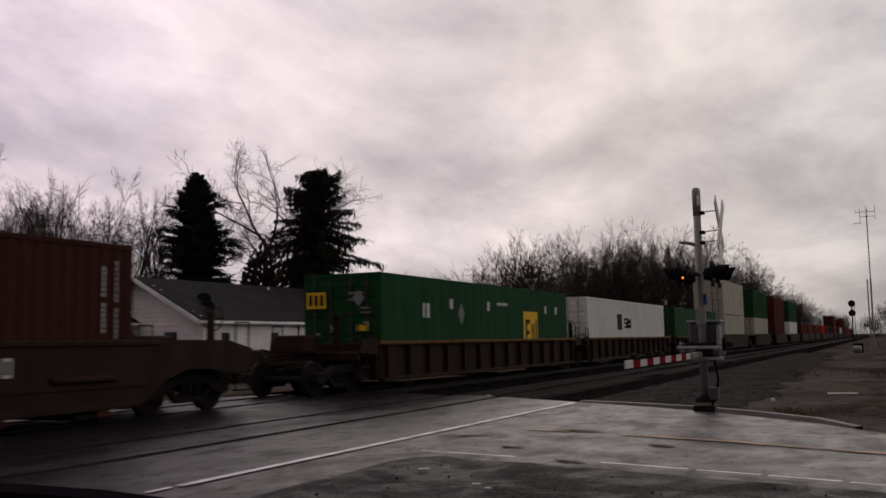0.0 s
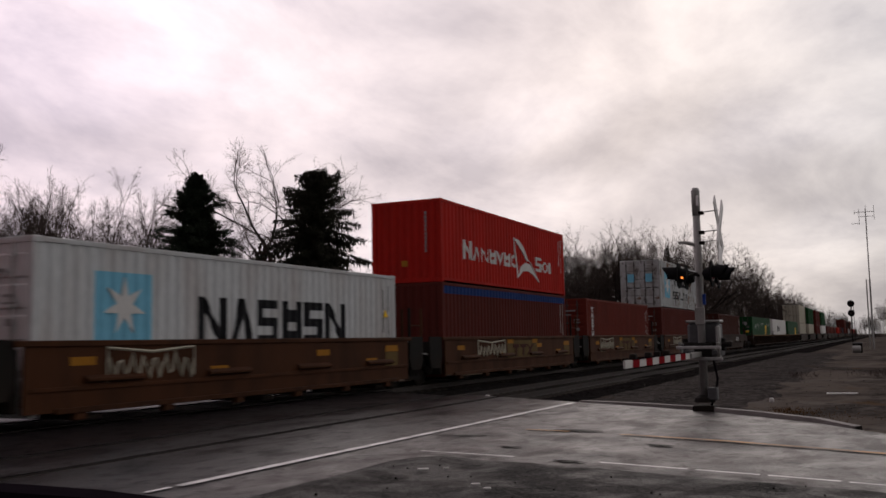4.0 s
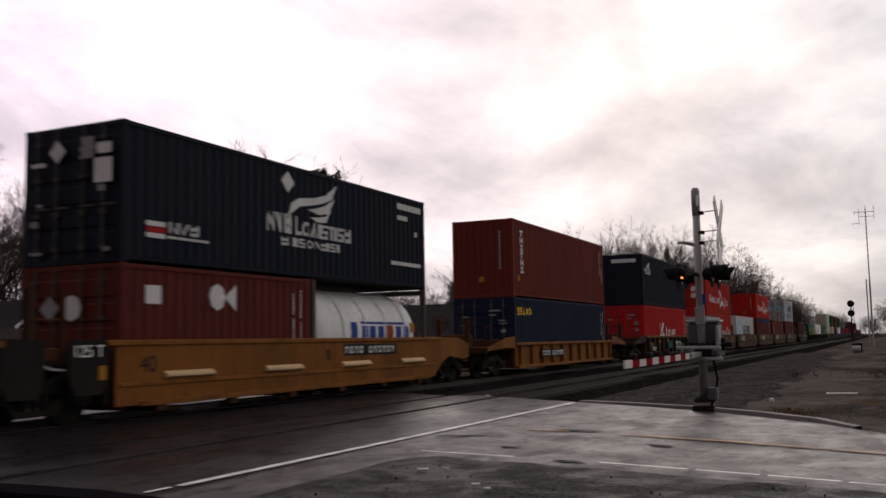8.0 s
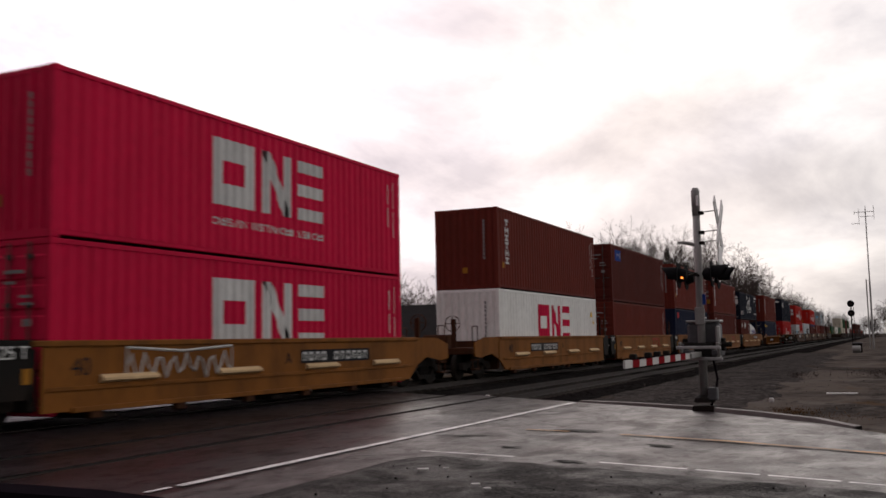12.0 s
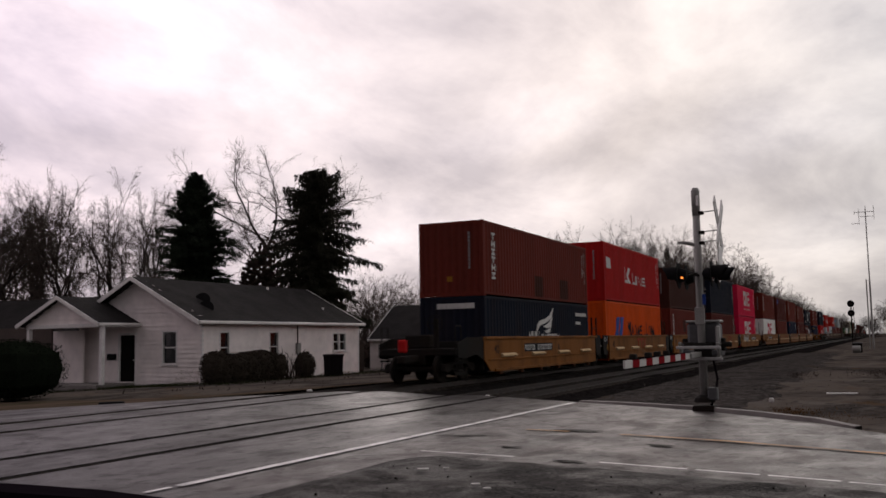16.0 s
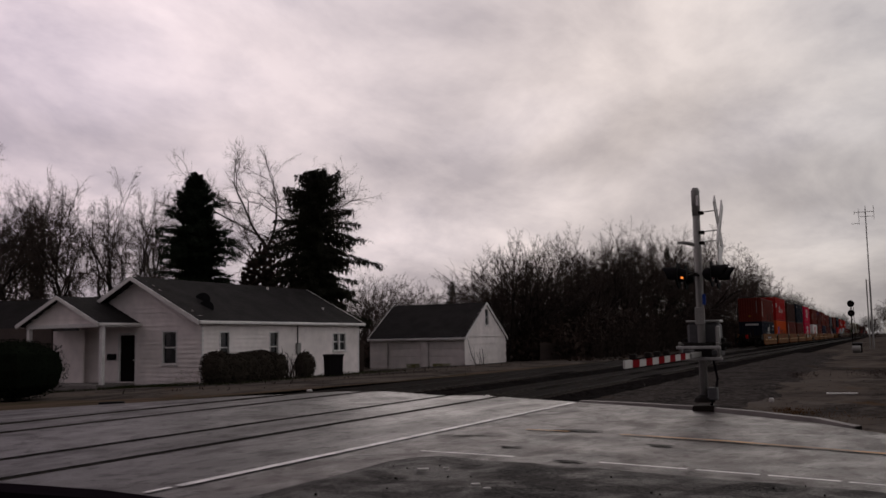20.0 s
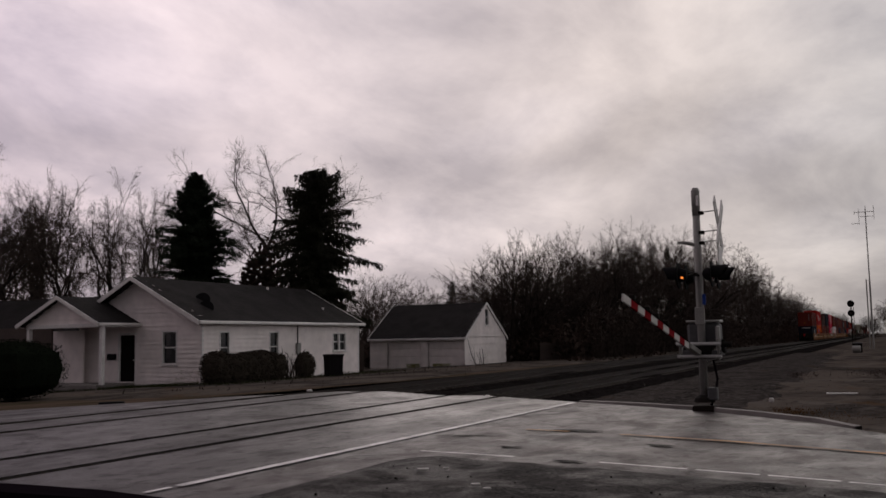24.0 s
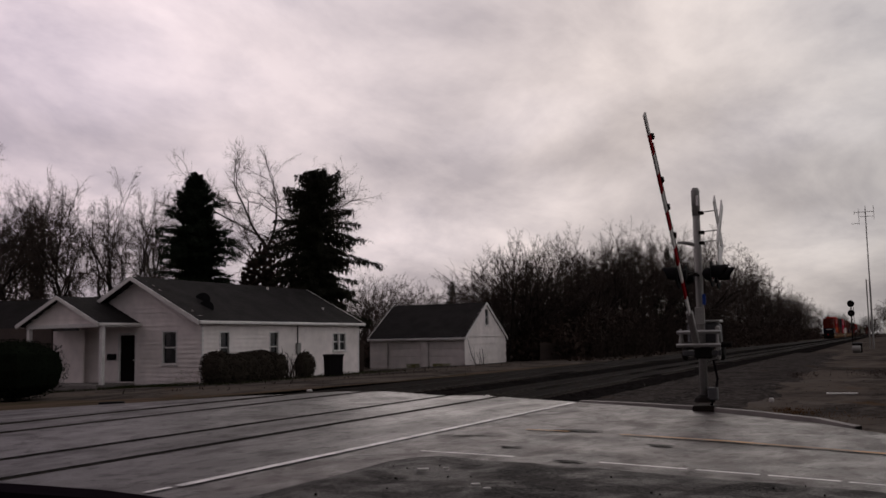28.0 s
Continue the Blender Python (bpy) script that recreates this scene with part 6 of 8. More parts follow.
def make_mast():
    m = thing("crossing_signal_mast", "aluminium crossing signal mast with crossbuck and lamp hoods beside the road", "signal mast", m=pose(*MAST))
    part("foundation", Geo().soft(-.2, -.2, -.2, .2, .2, .1, .02), SOOT, m, "dark stained concrete footing")
    part("base_flange", Geo().tube(((0, 0, .16), (0, 0, .24), (0, 0, .3)), (.2, .18, .1), 14), SOOT, m, "black cast base")
    part("pole", Geo().tube(((0, 0, .2), (0, 0, 4.16)), (.075, .07), 16), DULL_STEEL, m, smooth=True)
    part("base_box", Geo().soft(.08, -.14, .2, .26, .06, .44, .02), MACHINE, m, "grey box on the mast foot")
    part("cap", Geo().tube(((0, 0, 3.72), (0, 0, 4.2), (0, 0, 4.26)), (.078, .082, .06), 16), DULL_STEEL, m, "bell housing on the mast top", smooth=True)
    part("bell_plate", Geo().soft(.02, -.1, 3.9, .07, -.085, 4.1, .01), TRIM, m, "pale round plate")
    # crossbuck: two boards on brackets, facing along the road
    for a in (-1, 1):
        b = part("crossbuck_board", Geo().soft(-.012, -.61, -.11, .012, .61, .11, .006), TRIM, m, "weathered white crossbuck board",
                 at=Matrix.Translation((.42 + a * .013, 0, 3.52)) @ Matrix.Rotation(radians(a * 48), 4, "X") @ Matrix.Rotation(radians(0), 4, "Z"))
        part("edge_strip", Geo().box(-.016, -.56, -.02, .016, .56, .02), GATE_WHITE, b)
    part("track_count_sign", Geo().soft(.40, -.2, 2.75, .42, .2, 3.1, .006), TRIM, m, "small weathered plate under the crossbuck")
    for z in (3.78, 3.4, 3.2):
        part("bracket", Geo().rod((.05, 0, z), (.42, 0, z + .02), .012, 6), STEEL, m)
        part("clamp", Geo().soft(.03, -.06, z - .045, .14, .06, z + .02, .01), SOOT, m)
    part("side_bracket", Geo().tube(((0, 0, 3.14), (-.2, -.05, 3.2), (-.36, -.06, 3.22)), (.045, .035, .02), 8), DULL_STEEL, m)
    # lamp units back to back on a crossarm
    arm = part("crossarm", Geo().rod((0, -.42, 2.56), (0, .42, 2.56), .03, 8), SOOT, m)
    part("crossarm", Geo().rod((-.35, 0, 2.6), (.35, 0, 2.6), .04, 8), SOOT, m)
    for k, (sx, y) in enumerate(((-1, -.38), (-1, .38), (1, -.38), (1, .38))):
        u = part("lamp_unit", Geo().tube(((sx * .30, y, 2.56), (sx * .315, y, 2.56)), (.25, .25), 20), SIGNAL_BLACK, m, "black lamp backboard")
        hood = Geo()
        n = 14
        for r, x in ((.16, .315), (.165, .62)):
            for i in range(n):
                a = math.pi * (-.15 + 1.3 * i / (n - 1))
                hood.v.append((sx * (x if not (x > .4) else x - .12 * (1 - math.sin(max(0, min(math.pi, a))))), y + r * math.cos(a), 2.56 + r * math.sin(a)))
        hood.f += [(i, i + 1, n + i + 1, n + i) for i in range(n - 1)]
        part("hood", hood, SIGNAL_BLACK, u)
        part("housing", Geo().tube(((sx * .16, y, 2.56), (sx * .30, y, 2.56)), (.1, .15), 12), SIGNAL_BLACK, u)
        part("lens", Geo().tube(((sx * .315, y, 2.56), (sx * .33, y, 2.56)), (.15, .13), 16), LAMP_OFF, u)
    u = part("lamp_unit", Geo().tube(((-.22, -.55, 2.5), (-.22, -.5, 2.5)), (.075, .075), 14), SIGNAL_BLACK, m, "small side lamp")
    part("lens", Geo().tube(((-.22, -.556, 2.5), (-.22, -.55, 2.5)), (.017, .019), 14), AMBER, u, "lit amber lens")
    part("bracket", Geo().tube(((0, 0, 2.62), (-.12, -.3, 2.56), (-.22, -.5, 2.52)), (.02, .02, .02), 6), SOOT, m)
    # gate mechanism
    part("gate_mechanism", Geo().soft(-.29, .09, 1.24, .32, .48, 1.66, .05), MACHINE, m, "weathered grey gate machine box behind the pole")
    part("machine_lid", Geo().soft(-.31, .07, 1.66, .34, .5, 1.71, .02), DULL_STEEL, m)
    part("side_plate", Geo().soft(.27, -.1, .95, .34, .12, 1.6, .03), DULL_STEEL, m, "upright grey side plate")
    part("machine_shelf", Geo().soft(-.36, -.1, 1.03, .36, .4, 1.14, .02), MACHINE, m)
    part("pole_clamp", Geo().soft(-.14, -.12, .98, .2, .12, 1.28, .03), SOOT, m)
    part("conduit", Geo().tube(((.2, 0, .95), (.26, -.02, .6), (.2, -.02, .25), (.12, 0, .1)), (.022, .022, .022, .022), 7), BLACK_RUBBER, m, "hanging black cable conduit")
    part("junction_box", Geo().soft(-.09, -.12, 1.62, .09, -.06, 1.95, .01), DULL_STEEL, m)
    part("tag", Geo().box(.06, -.1, 2.0, .12, -.08, 2.2), LETTER_BLUE, m, "small blue tag")


GATE_PIVOT = Vector((-3.218, 18.4, 1.241))
GATE_TURN = -2.0       # the arm lies almost along the tracks, towards the eye


def make_gate():
    """The arm points along its own -y; turning it about x raises it."""
    g = thing("crossing_gate_arm", "red and white striped crossing gate arm with counterweights", "gate arm", m=pose(*GATE_PIVOT))
    L, DROP = 5.08, -.181          # the arm hangs a little below its pivot
    part("hub", Geo().rod((-.33, 0, 0), (.6, 0, 0), .05, 10), SOOT, g)
    for x in (-.30, .40):
        part("fork", Geo().tube(((x, -.35, .045), (x, 0, 0), (x, -.21, -.2), (x, -.35, .045)), [.024] * 4, 6), DULL_STEEL, g, "grey side link of the frame")
        part("counterweight", Geo().soft(x - .05, .1, -.12, x + .05, .3, .12, .02), SOOT, g, "dark counterweight plates")
    for y, z in ((-.35, -.045), (-.21, -.26)):
        part("frame_bar", Geo().soft(-.36, y - .03, z - .028, .46, y + .03, z + .028, .008), STEEL, g, "pale cross bar of the frame")
    part("arm_bracket", Geo().soft(-.06, -.95, DROP - .05, .06, -.1, DROP + .05, .01), DULL_STEEL, g)
    n = 11
    a0 = .9
    for k in range(n):
        y0, y1 = -(a0 + (L - a0) * k / n), -(a0 + (L - a0) * (k + 1) / n)
        part("arm_section", shared(("arm_section", k), lambda: Geo().soft(-.016, y1, DROP - .058, .016, y0, DROP + .058, .004)), GATE_RED if k % 2 else GATE_WHITE, g,
             "red reflective band" if k % 2 else "white reflective band")
    for y in (-2.6, -3.2, -3.75, -4.6):
        l = part("arm_lamp", Geo().soft(-.05, y - .05, DROP + .058, .05, y + .05, DROP + .14, .012), SOOT, g, "small dark arm lamp")
        part("lens", Geo().tube(((-.055, y, DROP + .1), (-.05, y, DROP + .1)), (.032, .035), 10), LAMP_OFF, l)
    part("cable", Geo().tube([(0.02, -.9 - k * .36, DROP + .062) for k in range(11)], [.009] * 11, 5), BLACK_RUBBER, g)
    return g


make_mast()
GATE = make_gate()


def make_far_signals():
    s = thing("railway_signal", "tall black two-headed railway signal beside the track", "railway signal", m=pose(-2.35, 82, 0))
    part("pole", Geo().rod((0, 0, -.1), (0, 0, 4.0), .05, 10), SOOT, s)
    for z in (3.02, 3.78):
        h = part("signal_head", Geo().tube(((0, -.05, z), (0, .05, z)), (.27, .27), 20), SIGNAL_BLACK, s, "round black signal head")
        part("hood", Geo().tube(((0, -.42, z + .02), (0, -.05, z)), (.13, .15), 12, caps=False), SIGNAL_BLACK, h)
        part("lens", Geo().tube(((0, -.07, z), (0, -.05, z)), (.1, .12), 12), LAMP_OFF, h)
    part("ladder", Geo().rod((.18, .1, 0), (.18, .1, 3.6), .02, 6), SOOT, s)
    c = thing("equipment_cabinet", "small weathered grey equipment cabinet near the signal", "cabinet", m=pose(-2.0, 80.5, 0))
    part("body", Geo().soft(-.35, -.3, -.1, .35, .3, .62, .03), SOOT, c)
    part("lid", Geo().soft(-.4, -.35, .62, .4, .35, .7, .02), MACHINE, c)
    d = thing("white_drum", "small white drum lying by the signal", "drum", m=pose(-2.05, 79.2, .2), geo=Geo().tube(((-.3, 0, 0), (-.28, 0, .0), (.28, 0, 0), (.3, 0, 0)), (.2, .27, .27, .2), 14), mat=DULL_STEEL, smooth=False)
    a = thing("radio_antenna_mast", "slender steel radio mast with crossbar antennas", "antenna", m=pose(-1.05, 100, 0))
    part("pole", Geo().tube(((0, 0, -.2), (0, 0, 6.6), (0, 0, 6.65), (0, 0, 13.5)), (.09, .08, .055, .05), 8), DULL_STEEL, a)
    part("stay_pole", Geo().rod((-.3, 0, -.2), (-.3, 0, 6.6), .06, 8), DULL_STEEL, a)
    for z, x0, x1 in ((13.2, -1.0, .75), (12.75, -.6, .75)):
        part("crossbar", Geo().rod((x0, 0, z), (x1, 0, z), .03, 6), DULL_STEEL, a)
    for x, z0, z1 in ((-.6, 12.0, 13.5), (.75, 12.4, 13.8), (0, 13.2, 13.8), (-1.0, 13.0, 13.4)):
        part("dipole", Geo().rod((x, 0, z0), (x, 0, z1), .025, 6), DULL_STEEL, a)
    part("crossbar", Geo().rod((-1.3, 0, 12.1), (-.6, 0, 12.1), .025, 6), DULL_STEEL, a)
    h = thing("relay_hut", "small pale grey relay hut among bushes", "hut", m=pose(1.2, 88, 0))
    part("body", Geo().soft(-.9, -.8, -.1, .9, .8, 1.9, .03), GREY, h)
    part("roof", Geo().extrude(((-1.05, 1.9), (1.05, 1.9), (0, 2.25)), "y", -.95, .95), GREY, h)


make_far_signals()


def make_sill():
    """A plain dark panel close under the lens, added for an unidentified dark edge."""
    g = Geo().extrude(((-1.2, -.06), (-.355, -.112), (-.288, -.118), (-.225, -.127), (-.19, -.2), (-.19, -1.45), (-1.2, -1.45)), "y", .76, .8)
    thing("parapet", "plain dark panel added close before the eye", "parapet", m=Matrix.Translation(EYE) @ Matrix.Rotation(radians(PAN), 4, "Z"), geo=g, mat=BLACK_RUBBER)


make_sill()

# ---------------------------------------------------------------- buildings beyond the tracks


def siding(openings, length, height_at, course=0.2, base=0.0):
    """Lapped boards over a wall along +x, facing -y: height_at(x) is the top edge; openings are (x0, x1, z0, z1)."""
    g = Geo()
    top = max(height_at(length * k / 40) for k in range(41))
    z = base
    xs0 = sorted({0.0, length, *[o[0] for o in openings], *[o[1] for o in openings], *[length * k / 16 for k in range(17)]})
    while z < top:
        z1 = min(z + course, top)
        for a, b in zip(xs0, xs0[1:]):
            mid = (a + b) / 2
            cuts = [(z, z1)]
            for x0, x1, o0, o1 in openings:
                if x0 <= mid <= x1:
                    new_cuts = []
                    for c0, c1 in cuts:
                        if o1 <= c0 or o0 >= c1:
                            new_cuts.append((c0, c1))
                        else:
                            if o0 > c0:
                                new_cuts.append((c0, o0))
                            if o1 < c1:
                                new_cuts.append((o1, c1))
                    cuts = new_cuts
            for c0, c1 in cuts:
                ha, hb = height_at(a), height_at(b)
                ta, tb = min(c1, ha), min(c1, hb)
                if ta <= c0 and tb <= c0:
                    continue
                ta, tb = max(ta, c0), max(tb, c0)
                g.face([(a, -.042, c0), (b, -.042, c0), (b, -.004, tb), (a, -.004, ta)])
                g.face([(a, 0.0, c0), (b, 0.0, c0), (b, -.042, c0), (a, -.042, c0)])
        z = z1
    # solid wall behind the boards
    g2 = Geo()
    for a, b in zip(xs0, xs0[1:]):
        mid = (a + b) / 2
        cuts = [(base, None)]
        segs = [(base, 'top')]
        stops = sorted((o[2], o[3]) for o in openings if o[0] <= mid <= o[1])
        lo = base
        for o0, o1 in stops:
            g2.face([(a, 0.02, lo), (b, 0.02, lo), (b, 0.02, o0), (a, 0.02, o0)])
            lo = o1
        g2.face([(a, 0.02, lo), (b, 0.02, lo), (b, 0.02, height_at(b)), (a, 0.02, height_at(a))])
    return g, g2.mesh("wall", weld=True)


def clad(parent, at, *args, **kw):
    """A wall with its lapped boards."""
    boards, wall = siding(*args, **kw)
    w = part("wall", wall, SIDING, parent, at=at)
    tagged(part("clapboard_cladding", boards, SIDING, w, "white lapped siding"), kind="stuff")
    return w


def window(parent, m, w, h, sashes=1):
    """A sash window in its opening, in the wall's space: x along, z up, facing -y."""
    wd = part("window", Geo().extrude(((0, 0), (w, 0), (w, h), (0, h)), "y", .06, .07), GLASS, parent, "dark sash window with white frame", at=m)
    t = .07
    for x0, z0, x1, z1 in ((-t, -t, 0, h + t), (w, -t, w + t, h + t), (0, h, w, h + t), (0, -t, w, 0)):
        part("window_frame", Geo().soft(x0, -.05, z0, x1, .05, z1, .008), TRIM, wd)
    part("meeting_rail", Geo().soft(0, .02, h / 2 - .025, w, .055, h / 2 + .025, .006), TRIM, wd)
    if sashes == 2:
        part("mullion", Geo().soft(w / 2 - .07, -.03, 0, w / 2 + .07, .055, h, .006), TRIM, wd)
    part("window_sill", Geo().soft(-t - .04, -.1, -t - .05, w + t + .04, .05, -t, .01), TRIM, wd)
    part("blind", Geo().box(.02, .075, h * .45, w - .02, .08, h - .02), FENCE, wd, "dim half-drawn blind")


def gable_roof(name, parent, x0, x1, y0, y1, eave, ridge, over=.3, thick=.12, axis="y", front=None):
    """Two slopes with thickness; the ridge runs along y (or x)."""
    mid = (x0 + x1) / 2
    slope = (ridge - eave) / (mid - x0)
    y0 -= (front or over) - over
    r = part(name, Geo(), SHINGLE, parent, "dark grey shingle roof")
    courses = 16
    for s in (-1, 1):
        xe = (x0 - over) if s < 0 else (x1 + over)
        ze = eave - slope * over
        g = Geo()
        prof = []
        for k in range(courses + 1):
            f = k / courses
            x, z = xe + (mid - xe) * f, ze + (ridge - ze) * f
            if k:
                prof.append((x, z + .0))
            prof.append((x, z + (.004 if k < courses else 0)))
        prof += [(mid, ridge - thick), (xe, ze - thick)]
        g.extrude(prof, "y", y0 - over, y1 + over)
        if axis == "x":
            g.v = [(b, a, c) for a, b, c in g.v]
        part("roof_slope", g, SHINGLE, r)
        # rakes and gutter
        for yy in (y0 - over - .03, y1 + over - .0):
            g = Geo().extrude(((xe, ze - thick - .06), (mid, ridge - thick - .06), (mid, ridge + .01), (xe, ze + .02)), "y", yy, yy + .03)
            if axis == "x":
                g.v = [(b, a, c) for a, b, c in g.v]
            part("rake_board", g, TRIM, r, "white rake board")
        g = Geo().soft(min(xe, xe + s * .1), y0 - over, ze - thick - .02, max(xe, xe + s * .1), y1 + over, ze + .0, .02)
        if axis == "x":
            g.v = [(b, a, c) for a, b, c in g.v]
        part("gutter", g, TRIM, r, "white eave gutter")
    return r


def make_house():
    z0 = -.3
    h = thing("white_bungalow", "single-storey white clapboard bungalow with dark shingle roof and porch", "house", m=pose(-26.54, 32.28, z0))
    W, D, EV, RG = 7.1, 13.2, 2.92, 4.83        # local: x runs to the west as negative
    # gable wall faces the crossing (-y); window and door openings
    gable = lambda x: EV - .09 + (RG - EV) * (1 - abs(x - W / 2) / (W / 2))
    ops = [(W - 2.1, W - 1.39, .98, 2.32), (W - 4.6, W - 3.72, .18, 2.24)]
    wall = clad(h, pose(-W, 0, 0), ops, W, gable)
    window(wall, pose(W - 2.1, 0, .98), .71, 1.34)
    dr = part("front_door", Geo().soft(0, .03, 0, .88, .07, 2.06, .01), DOOR_DARK, wall, "dark front door", at=pose(W - 4.6, 0, .18))
    for x0, x1 in ((-.1, 0), (.88, .98)):
        part("door_frame", Geo().soft(x0, -.04, -.02, x1, .04, 2.16, .008), TRIM, dr)
    part("door_frame", Geo().soft(0, -.04, 2.06, .88, .04, 2.16, .008), TRIM, dr)
    part("door_handle", Geo().rod((.8, -.03, .95), (.8, .03, .95), .03, 8), STEEL, dr)
    # long wall faces the tracks (+x)
    ops = [(1.2, 1.79, .95, 2.26), (4.91, 5.55, .95, 2.26), (10.6, 11.8, 1.36, 2.2)]
    wall2 = clad(h, pose(0, 0, 0, 0, 0, 90), ops, D, lambda x: EV)
    for x0, x1, a, b in ops:
        window(wall2, pose(x0, 0, a), x1 - x0, b - a, 2 if x0 > 10 else 1)
    part("wall", Geo().box(-W, D - .05, 0, 0, D, EV), SIDING, h)
    part("gable_end", Geo().extrude(((-W, EV), (0, EV), (-W / 2, RG)), "y", D - .06, D - .02), SIDING, h)
    part("wall", Geo().box(-W, .03, 0, -W + .05, D - .06, EV), SIDING, h)
    part("foundation", Geo().box(-W + .02, .02, -.5, .0, D - .02, .12), CONCRETE, h)
    for x, y in ((0.0, 0.0), (0.0, D)):
        part("corner_board", Geo().soft(x - .09, y - .03, .02, x + .03, y + .09, EV - .02, .006), TRIM, h)
    gable_roof("roof", h, -W, 0, 0, D, EV, RG, over=.27, front=.55)
    part("ceiling", Geo().box(-W + .05, .05, EV - .02, -.05, D - .05, EV + .02), TRIM, h)
    # satellite dishes, vents and service mast
    for y, x, z in ((1.5, -1.0, 3.35), (2.0, -1.6, 3.75)):
        d = part("satellite_dish", Geo().tube(((0, 0, 0), (.03, -.02, 0), (.1, -.06, 0)), (.02, .24, .36), 16), SIGNAL_BLACK, h, "dark satellite dish", at=pose(x, y, z, 0, -20, -30))
        part("dish_arm", Geo().rod((0, 0, 0), (0, 0, -.6), .025, 6), SOOT, d)
    for y, x, z in ((1.8, -3.6, 4.4), (9.2, -3.2, 4.3), (11.5, -1.2, 3.2)):
        part("vent_pipe", Geo().rod((x, y, z), (x, y, z + .45), .06, 8), TRIM, h, "white plumbing vent")
    part("service_conduit", Geo().rod((.06, 7.2, .5), (.06, 7.2, 2.6), .03, 6), SOOT, h)
    part("meter_box", Geo().soft(.02, 7.05, 1.2, .16, 7.35, 1.75, .01), DULL_STEEL, h)
    part("mailbox", Geo().soft(-4.05, -.16, 1.15, -3.6, -.02, 1.42, .01), SIGNAL_BLACK, wall, "", at=pose(W - 1.2, 0, 0))
    rnd = random.Random(77)
    g = Geo()
    for _ in range(260):
        x, z = -.12 - 1.3 * rnd.random() ** 1.4, .12 + .55 * rnd.random() ** 1.6
        q = rnd.uniform(.006, .02)
        g.box(x - q * 2, -.0375, z, x + q * 2, -.035, z + q * .6)
    tagged(part("moss_stain", g, MOSS, wall, "greenish moss specks", at=pose(W, 0, 0)), kind="stuff")
    # porch with its own gable
    pw0, pw1, pd = -7.95, -3.7, 2.3
    part("porch_floor", Geo().soft(pw0, -pd, -.3, pw1, -.03, .14, .02), CONCRETE, h)
    for x in (pw1 + .16, pw0 + .12):
        part("porch_post", Geo().soft(x - .09, -pd + .06, .14, x + .09, -pd + .24, 2.58, .012), TRIM, h, "square white porch post")
    part("porch_beam", Geo().soft(pw0, -pd + .05, 2.58, pw1 + .27, -pd + .25, 2.74, .01), TRIM, h)
    part("porch_beam", Geo().soft(pw1 + .07, -pd + .26, 2.58, pw1 + .27, -.03, 2.74, .01), TRIM, h)
    pm = (pw0 + pw1) / 2
    clad(h, pose(pw0, -pd + .1, 0), [], pw1 - pw0, lambda x: 2.80 + 1.14 * (1 - abs(x - (pw1 - pw0) / 2) / ((pw1 - pw0) / 2)) - .06, base=2.74)
    gable_roof("porch_roof", h, pw0, pw1, -pd + .05, 0.9, 2.90, 3.97, over=.28, thick=.1)
    # front walls of the wing take the dark brown FENCE, its back wall SIDING
    part("wall", Geo().box(-12.4, -.4, 0, -8.4, -.3, 2.7), FENCE, h, "dark brown wall of the wing")
    part("porch_screen", Geo().box(-8.3, -.4, .14, -6.4, -.34, 2.5), SIDING, h)
    # left wing of the house
    gable_roof("wing_roof", h, 1.2, 6.0, -16.5, -8.4, 2.7, 4.3, over=.3, axis="x")
    part("wall", Geo().box(-16.5, -.4, 0, -12.4, -.3, 2.7), FENCE, h)
    part("wall", Geo().box(-16.5, 5.9, 0, -8.4, 6.0, 2.7), SIDING, h)


def make_garage():
    g = thing("white_garage", "white double garage with steep dark roof beside the tracks", "garage", m=pose(-25.03, 56.73, -.62))
    W, D, EV, RG = 7.1, 7.4, 2.32, 4.66
    doors = [(1.35, 3.92, 0.0, 2.02), (4.42, 7.02, 0.0, 2.02)]
    wall = clad(g, pose(-W, 0, 0), doors, W, lambda x: EV, course=.3)
    for x0, x1, _, h in doors:
        d = part("garage_door", Geo().box(0, .12, 0, x1 - x0, .14, h), SIDING, wall, "white sectional garage door with mossy foot", at=pose(x0, 0, 0))
        for k in range(4):
            part("door_panel", Geo().soft(.03, .09, k * h / 4 + .02, x1 - x0 - .03, .12, (k + 1) * h / 4 - .02, .012), SIDING, d)
        part("moss_stain", Geo().box(.3 if x0 > 3 else 1.4, .083, .03, 1.6 if x0 > 3 else 2.4, .088, .55), MOSS, d, "greenish moss stain")
    tri = lambda x: EV - .09 + (RG - EV) * (1 - abs(x - D / 2) / (D / 2))
    low = clad(g, pose(0, 0, 0, 0, 0, 90), [], D, lambda x: EV, course=.6)
    up = clad(g, pose(.03, 0, 0, 0, 0, 90), [(D / 2 - .2, D / 2 + .35, 3.12, 4.15)], D, tri, base=EV)
    window(up, pose(D / 2 - .2, 0, 3.12), .55, 1.03)
    part("wall", Geo().box(-W, D - .05, 0, -.05, D, EV), SIDING, g)
    part("wall", Geo().box(-W, .05, 0, -W + .05, D - .1, EV), SIDING, g)
    part("gable_end", Geo().extrude(((0.0, EV), (D, EV), (D / 2, RG)), "x", -W, -W + .05), SIDING, g)
    gable_roof("roof", g, 0, D, -W, 0, EV, RG, over=.12, axis="x")
    part("slab", Geo().box(-W, .0, -.4, 0, D, .02), CONCRETE, g)
    part("lean_to", Geo().soft(-2.5, D, 0, -.6, D + .9, 1.9, .03), SIDING, g)


